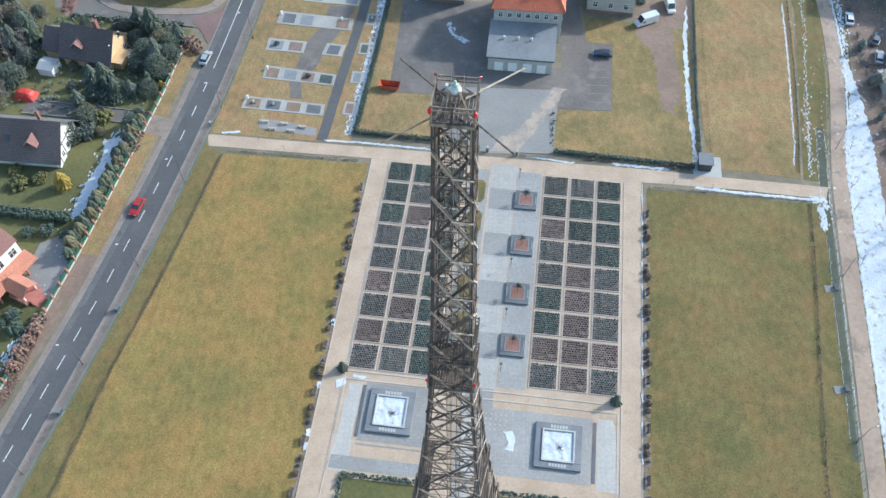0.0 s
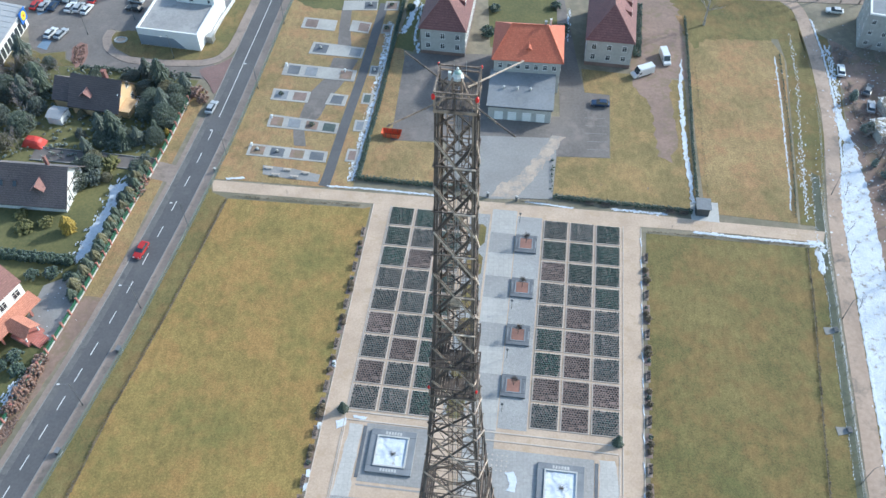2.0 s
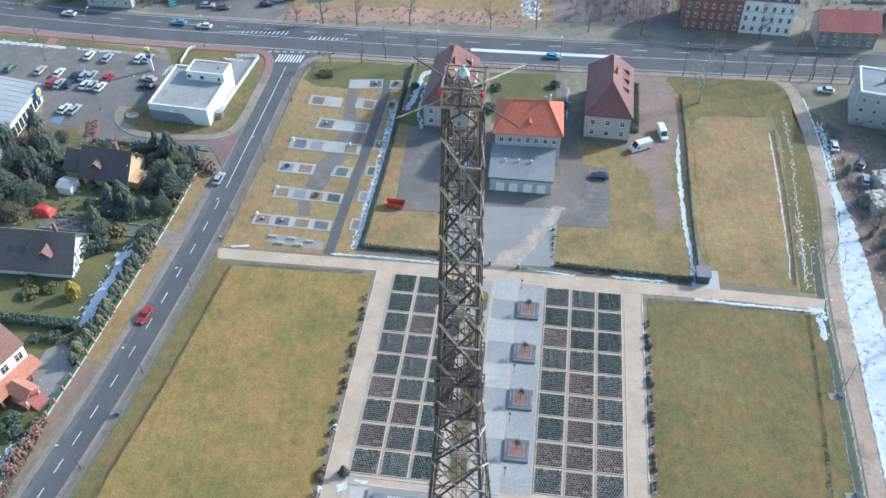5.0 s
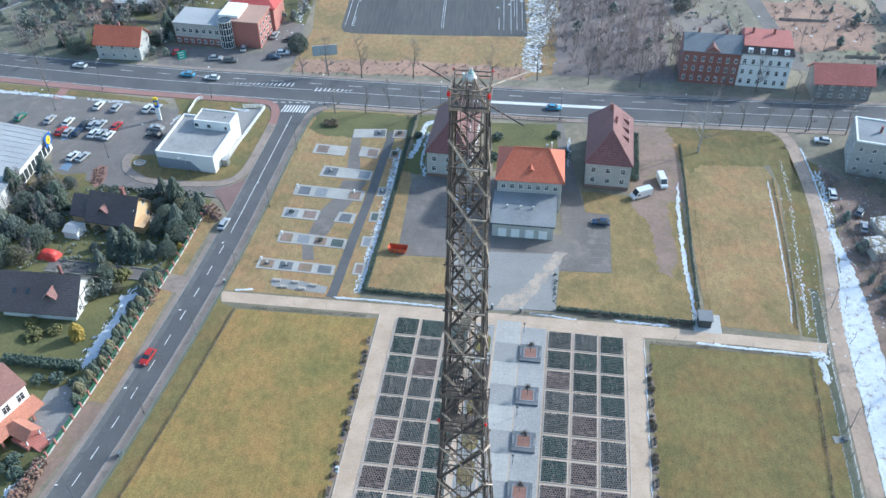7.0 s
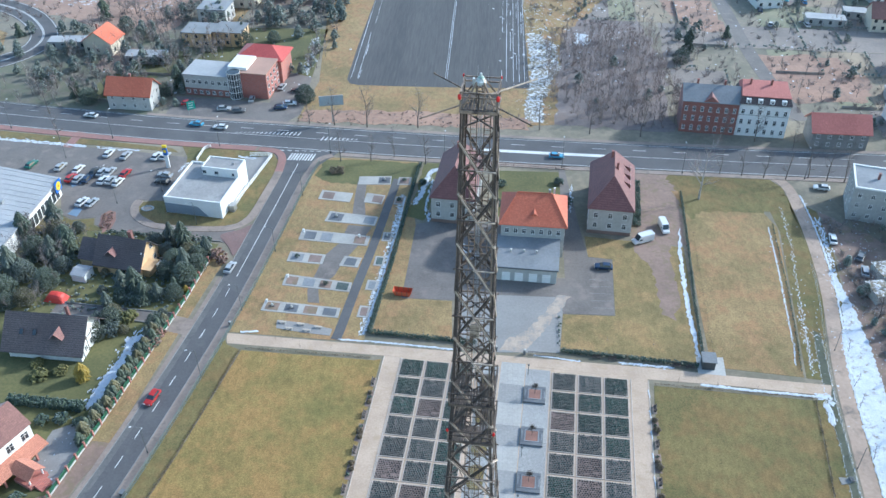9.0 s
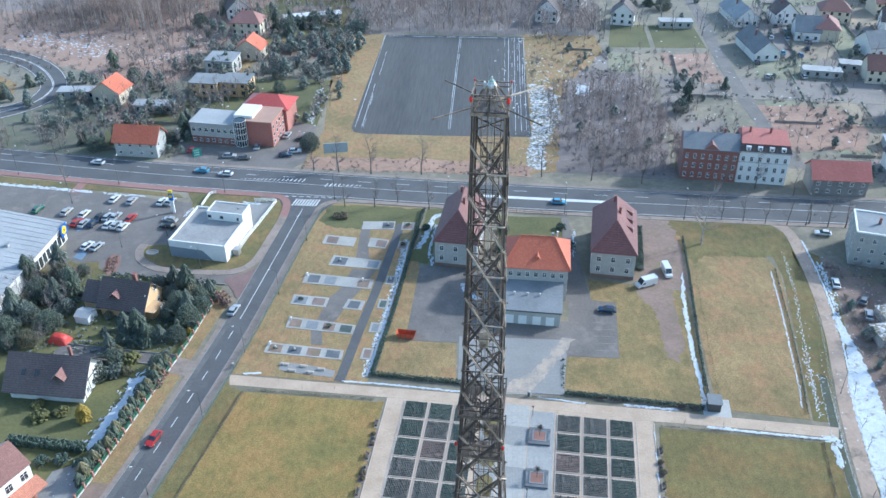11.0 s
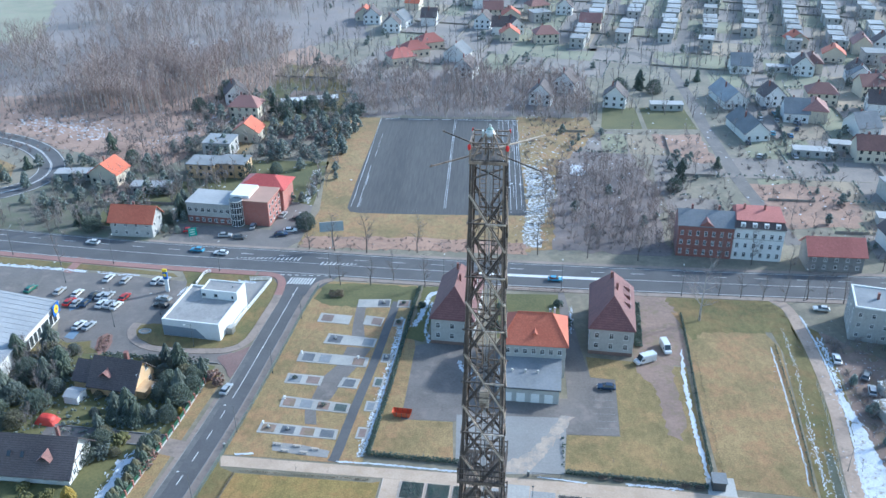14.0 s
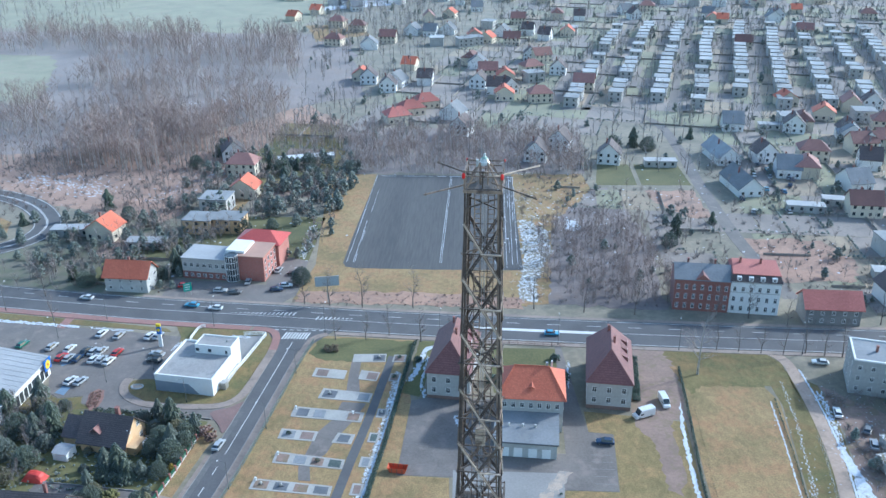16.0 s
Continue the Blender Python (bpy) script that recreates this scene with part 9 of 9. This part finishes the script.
for k, (x, y, s) in enumerate(((-111.6, 110.7, 1.5), (-112, 118.8, 1.5), (-110.4, 128, 1.4), (-107.4, 125.0, 1.3), (-107.1, 118.0, 1.5), (-103.4, 114.6, 1.2), (-104.6, 108.0, 1.2), (-107.4, 101.8, 1.3), (-113.5, 104.0, 1.5), (-116.4, 98.0, 1.5), (-79.6, 121.9, 1.2), (-76.0, 116.8, 1.25), (-74.2, 121.5, 1.35), (-70.4, 116.4, 1.15), (-70.0, 123.4, 1.1), (-84.0, 127.0, 1.0), (-72.2, 112.0, 1.2), (-77.4, 126.4, 1.1), (-73.0, 105.8, 0.95), (-86.6, 109.0, 1.0), (-83.4, 107.4, 1.1), (-80.2, 105.4, 1.0), (-92.4, 113.0, 0.6), (-88.0, 112.0, 0.6), (-87.6, 101.6, 0.9), (-87.4, 95.4, 1.1), (-86.8, 91.0, 1.0), (-85.0, 98.6, 0.9), (-74.0, 95.4, 0.9), (-74.4, 91.4, 0.8), (-73.6, 99.2, 0.7), (-74.8, 86.8, 0.65), (-75.4, 81.0, 0.65), (-76.2, 75.4, 0.65), (-77.0, 69.6, 0.7), (-78.0, 64.2, 0.75))):
    put((YEW[2], YEW[0], YEW[1], YEW[0], CON[1])[k % 5], x, y, rnd.uniform(0, 360), s * rnd.uniform(0.85, 1.1) * (0.85 if k % 5 == 4 else 1))


# ---- woods and far scrub ----
def copse(name, label, n, area, hmin, hmax, bark, twigs, seed, keep=None, boughs=12, thick=1.0):
    """Many slender leafless trees, each with trunk, boughs and a haze of twigs, as one stand."""
    q = random.Random(seed)
    V, F, TV, TF = [], [], [], []
    x0, x1, y0, y1 = area
    made = 0
    while made < n:
        x, y = q.uniform(x0, x1), q.uniform(y0, y1)
        if keep and not keep(x, y):
            continue
        made += 1
        h = q.uniform(hmin, hmax)
        tip = (x + q.gauss(0, 0.4), y + q.gauss(0, 0.4), h)
        tube(V, F, (x, y, -0.1), tip, (h * 0.008 + 0.02) * (1 + 0.3 * (thick - 1)), 0.015, 4)
        for k in range(boughs):
            f = q.uniform(0.15, 0.97)
            a, l = q.uniform(0, 6.283), h * q.uniform(0.16, 0.32) * (1.25 - f)
            s = (x + (tip[0] - x) * f, y + (tip[1] - y) * f, h * f)
            e = (s[0] + l * math.cos(a), s[1] + l * math.sin(a), s[2] + l * 1.3)
            tube(TV, TF, s, e, 0.035 * thick, 0.015 * thick, 3)
            for j in range(4):
                g = q.uniform(0, 6.283)
                b = (s[0] + (e[0] - s[0]) * (0.4 + 0.2 * j), s[1] + (e[1] - s[1]) * (0.4 + 0.2 * j), s[2] + (e[2] - s[2]) * (0.4 + 0.2 * j))
                m = l * 0.5
                tube(TV, TF, b, (b[0] + m * math.cos(g), b[1] + m * math.sin(g), b[2] + m * 0.9), 0.028 * thick, 0.01 * thick, 3)
    t = thing(name, label, "woodland", None, "", "stuff")
    tagged(raw("trunk", V, F, bark, t), "", "", "", "stuff")
    tagged(raw("twig", TV, TF, twigs, t), "", "", "", "stuff")


def scrub(name, label, n, area, size, material, seed, keep=None, tall=1.0):
    q = random.Random(seed)
    x0, x1, y0, y1 = area
    V, F = [], []
    while n > 0:
        x, y = q.uniform(x0, x1), q.uniform(y0, y1)
        if keep and not keep(x, y):
            continue
        n -= 1
        s = size * q.uniform(0.5, 1.4)
        for k in range(11):
            a, l, u = q.uniform(0, 6.283), s * q.uniform(0.4, 1.1), q.uniform(0.4, 1.3) * tall
            tube(V, F, (x + q.uniform(-0.3, 0.3) * s, y + q.uniform(-0.3, 0.3) * s, 0), (x + l * math.cos(a), y + l * math.sin(a), s * u), 0.03 + 0.02 * s, 0.012, 3)
    return tagged(raw(name, V, F, material), label, "scrub", "", "stuff")


def evergreens(name, label, spots, material, seed, many=62):
    """Rounded and pointed evergreens of many leafy clumps; spots gives x, y and height."""
    q, V, F = random.Random(seed), [], []
    for x, y, h in spots:
        slim, n = q.uniform(0.32, 0.6), q.randint(many - 6, many + 6)

        def place(i, w):
            u = (i + w.random()) / n
            r = h * slim * (1 - u) ** 0.55 * math.sqrt(w.random()) * (0.4 + min(1, u * 4) * 0.6)
            a = w.uniform(0, 6.283)
            return x + r * math.cos(a), y + r * math.sin(a), h * (0.08 + 0.85 * u), w.uniform(0.7, 1.3)
        v, f = clumps(n, place, (h * 0.085 + 0.16) * (62 / many) ** 0.4, q.randint(0, 99999))
        k = len(V)
        V += v
        F += [tuple(c + k for c in g) for g in f]
    tagged(raw(name, V, F, material), label, "planting", "", "stuff")


def scatter(n, area, hmin, hmax, seed, keep=None):
    q, out = random.Random(seed), []
    while len(out) < n:
        x, y = q.uniform(area[0], area[1]), q.uniform(area[2], area[3])
        if keep is None or keep(x, y):
            out.append((x, y, q.uniform(hmin, hmax)))
    return out


hedge("hedge", "low reddish ground planting at the car park corner", [(-101.2, 139), (-100.0, 135), (-99.6, 132)], 2.6, 0.4, BUSH_RED, 20, 31, 0.22)
for x, y, turn in ((91.6, 112.0, 12), (95.4, 119.5, 12)):
    t = thing("garage", "small grey garage with snowy flat roof", "garage", pose(x, y, 0, 0, 0, turn), "garages beside the track")
    ring_wall(t, 4.2, 5.6, 2.5, GREY_RENDER)
    bm = B()
    box(bm, -0.2, 4.4, -0.2, 5.8, 2.5, 2.66)
    part("roof", bm, PATCHY_SNOW, t, "flat roof under melting snow")
    bm = B()
    box(bm, 0.6, 3.6, -0.05, 0.0, 0.1, 2.2)
    part("garage_door", bm, METAL, t)
WOODK = lambda x, y: x < -95 - 0.12 * (y - 300) and not (x < -255 and 425 < y < 560)
SUBK = lambda x, y: abs(x) < 0.5 * (y + 60) and not (-52 < x < 13 and y < 316) and not (x < -92 - 0.12 * (y - 300) and y < 640)
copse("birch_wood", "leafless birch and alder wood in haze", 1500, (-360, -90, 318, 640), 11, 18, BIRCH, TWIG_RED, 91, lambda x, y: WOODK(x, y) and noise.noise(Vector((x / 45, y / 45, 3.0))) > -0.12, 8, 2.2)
copse("birch_stand", "dense reddish stand of tall birches beside the heath", 280, (-194, -130, 313, 392), 13, 18, BIRCH, TWIG_RED, 105, lambda x, y: noise.noise(Vector((x / 20, y / 20, 7.0))) > -0.2, 10, 2.4)
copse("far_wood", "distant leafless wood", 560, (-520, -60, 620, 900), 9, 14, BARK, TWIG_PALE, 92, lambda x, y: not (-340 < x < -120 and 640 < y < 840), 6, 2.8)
copse("thicket", "leafless thicket behind the road trees", 240, (19, 60, 194, 262), 4, 9, TWIG, TWIG_RED, 93, None, 14, 1.3)
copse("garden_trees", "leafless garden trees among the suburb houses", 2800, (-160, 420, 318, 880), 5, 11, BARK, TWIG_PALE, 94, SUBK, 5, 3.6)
copse("belt", "leafless tree belt at the field end", 640, (-104, 45, 314, 376), 6, 11, BIRCH, TWIG_RED, 95, lambda x, y: not (-104 < x < -62 and y < 345), 9, 2.2)
copse("allotment_trees", "leafless fruit trees on the garden plots", 190, (20, 175, 196, 330), 3.5, 7, BARK, TWIG, 96, lambda x, y: not (86 < x < 97) and not (46 < x < 88 and y > 300) and not (56 < x < 112 and y < 206), 10, 1.5)
copse("east_grove", "leafless grove beside the snowy verge", 240, (88, 150, 20, 140), 4, 8, BARK, TWIG, 98, lambda x, y: x > 88 + max(0, y - 110) * 0.2 and not (92 < x < 128 and y > 128), 14, 1.2)
copse("garden_grove", "leafless garden trees north of the road", 560, (-215, -58, 196, 335), 4, 9, BARK, TWIG, 97, lambda x, y: not (-104 < x < -58 and y < 226) and not (-94 < x < -66 and 226 < y < 258) and not (-215 < x < -152 and 214 < y < 300), 9, 2.2)
copse("garden_thicket", "leafless trees round the dark-roofed houses", 46, (-122, -102, 98, 130), 4, 8, BARK, TWIG, 99, None, 16, 1.0)
scrub("thorn_scrub", "reddish thorny scrub", 1100, (-330, -80, 262, 400), 1.5, TWIG_RED, 101, lambda x, y: x < -70 - 0.3 * (y - 265) - 20)
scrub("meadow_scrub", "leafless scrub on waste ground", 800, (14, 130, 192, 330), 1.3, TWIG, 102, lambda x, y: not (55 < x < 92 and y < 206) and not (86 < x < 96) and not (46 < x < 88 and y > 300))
scrub("verge_scrub", "low brown scrub beside the track", 700, (86, 150, 0, 140), 1.1, TWIG, 103, lambda x, y: x > 86 + max(0, y - 70) * 0.06 and not (92 < x < 128 and y > 128))
scrub("roadside_scrub", "dry brown scrub along the road", 150, (-60, 12, 190, 199), 0.6, TWIG_RED, 104)
scrub("garden_scrub", "leafless bushes in the gardens north of the road", 420, (-215, -58, 196, 335), 1.6, TWIG, 105, lambda x, y: not (-104 < x < -58 and y < 226) and not (-94 < x < -66 and 226 < y < 258) and not (-180 < x < -152 and 214 < y < 300))
evergreens("villa_evergreens", "dark evergreen masses round the villa gardens", scatter(56, (-92, -56, 262, 326), 4, 8, 110) + scatter(20, (-130, -100, 250, 345), 4, 8, 111) + scatter(100, (-200, -100, 196, 256), 2.5, 6, 112, lambda x, y: not (-160 < x < -120 and 192 < y < 206)) + scatter(9, (-72, -56, 200, 262), 3, 6, 113), EVERGREEN, 114)
evergreens("suburb_evergreens", "dark evergreen garden planting among the houses", scatter(240, (-150, 380, 330, 860), 2, 6, 115, SUBK), EVERGREEN, 116, 26)
evergreens("track_evergreens", "dark bushes beside the garages", scatter(26, (88.5, 104, 92, 146), 1.5, 4, 130, lambda x, y: not (90 < x < 101 and 110 < y < 146) or x < 90.5), EVERGREEN, 131)
scrub("track_scrub", "leafless brown bushes beside the garages", 160, (88, 104, 84, 148), 1.6, TWIG, 132, lambda x, y: not (91 < x < 101 and 110 < y < 140))
evergreens("plot_evergreens", "evergreen bushes on the garden plots", scatter(60, (24, 180, 196, 330), 1.5, 4.5, 117, lambda x, y: not (86 < x < 97) and not (46 < x < 88 and y > 300) and not (56 < x < 112 and y < 206)), EVERGREEN, 118, 40)


def gardens(area, turn, px, py, seed, z, keep, ground=(LAWN_GREEN, LAWN_DRY, MUD, LAWN_MIX)):
    """Plots of lawn, earth and dry grass with hedges and fences between them, in rows turned by some degrees."""
    q = random.Random(seed)
    V = {"lawn": [], "dry": [], "earth": [], "mixed": []}
    hedge_v, hedge_f, fence = [], [], B()
    x0, x1, y0, y1 = area
    c, s = math.cos(radians(turn)), math.sin(radians(turn))
    v = y0
    while v < y1:
        u = x0
        h = py * q.uniform(0.8, 1.2)
        while u < x1:
            w = px * q.uniform(0.7, 1.35)
            P = [(a * c - b * s, a * s + b * c) for a, b in ((u + 0.3, v + 0.3), (u + w - 0.3, v + 0.3), (u + w - 0.3, v + h - 0.3), (u + 0.3, v + h - 0.3))]
            if all(keep(*p) for p in P):
                V[q.choice(("lawn", "lawn", "dry", "earth", "mixed", "mixed"))].append(P)
                for a, b in ((P[0], P[1]), (P[1], P[2])):
                    r = q.random()
                    if r < 0.35:
                        l, hh = math.dist(a, b), q.uniform(0.8, 1.9)
                        hv, hf = clumps(int(l * 1.1), lambda i, w_: (lambda f: (a[0] + (b[0] - a[0]) * f, a[1] + (b[1] - a[1]) * f, hh * w_.uniform(0.3, 0.8), w_.uniform(0.7, 1.3)))(w_.random()), 0.55, q.randint(0, 9999))
                        k = len(hedge_v)
                        hedge_v.extend(hv)
                        hedge_f.extend(tuple(i + k for i in g) for g in hf)
                    elif r < 0.62:
                        beam(fence, (*a, 0.45), (*b, 0.45), 0.06, 0.9)
            u += w
        v += h
    for key, material, label in (("lawn", ground[0], "green garden lawns between hedges"), ("dry", ground[1], "dry ochre garden plots"), ("earth", ground[2], "bare brown garden plots"), ("mixed", ground[3], "patchy olive garden plots")):
        bm = B()
        for P in V[key]:
            prism(bm, P, -0.1, z)
        tagged(part("garden_plots", bm, material), label, "garden", "", "stuff")
    tagged(raw("garden_hedges", hedge_v, hedge_f, EVERGREEN), "uneven hedges between the garden plots", "hedge", "", "stuff")
    tagged(part("garden_fences", fence, FENCE_WOOD), "low board fences between the garden plots", "fence", "", "stuff")


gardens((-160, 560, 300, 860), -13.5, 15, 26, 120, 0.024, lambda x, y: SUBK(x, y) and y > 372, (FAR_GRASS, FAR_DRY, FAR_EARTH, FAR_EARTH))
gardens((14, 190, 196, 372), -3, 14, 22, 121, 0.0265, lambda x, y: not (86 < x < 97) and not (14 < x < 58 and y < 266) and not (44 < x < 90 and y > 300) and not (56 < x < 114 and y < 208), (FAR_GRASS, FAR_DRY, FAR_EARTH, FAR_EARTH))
gardens((-200, -58, 192, 372), -4, 16, 20, 122, 0.0225, lambda x, y: x < -58 and not (-106 < x < -58 and y < 262) and not (x < -150 and y > 212) and not (x < -118 and y > 256) and not (x < -108 and y > 330))
V, F = clumps(700, lambda i, q: (q.uniform(-128, -72), q.uniform(98, 130), q.uniform(0.1, 0.8), q.uniform(0.5, 1.2)), 0.5, 107)
tagged(raw("garden_planting", V, F, EVERGREEN), "dense dark garden planting round the houses", "planting", "", "stuff")
for src in (*BARE, *SMALL, *BIRCHES, *CON, *SHR, *YEW, *CARS.values(), VAN, LAMP, bench_src):
    assert src.name in FIRST, src.name
assert len(USED) == len(HOUSES)
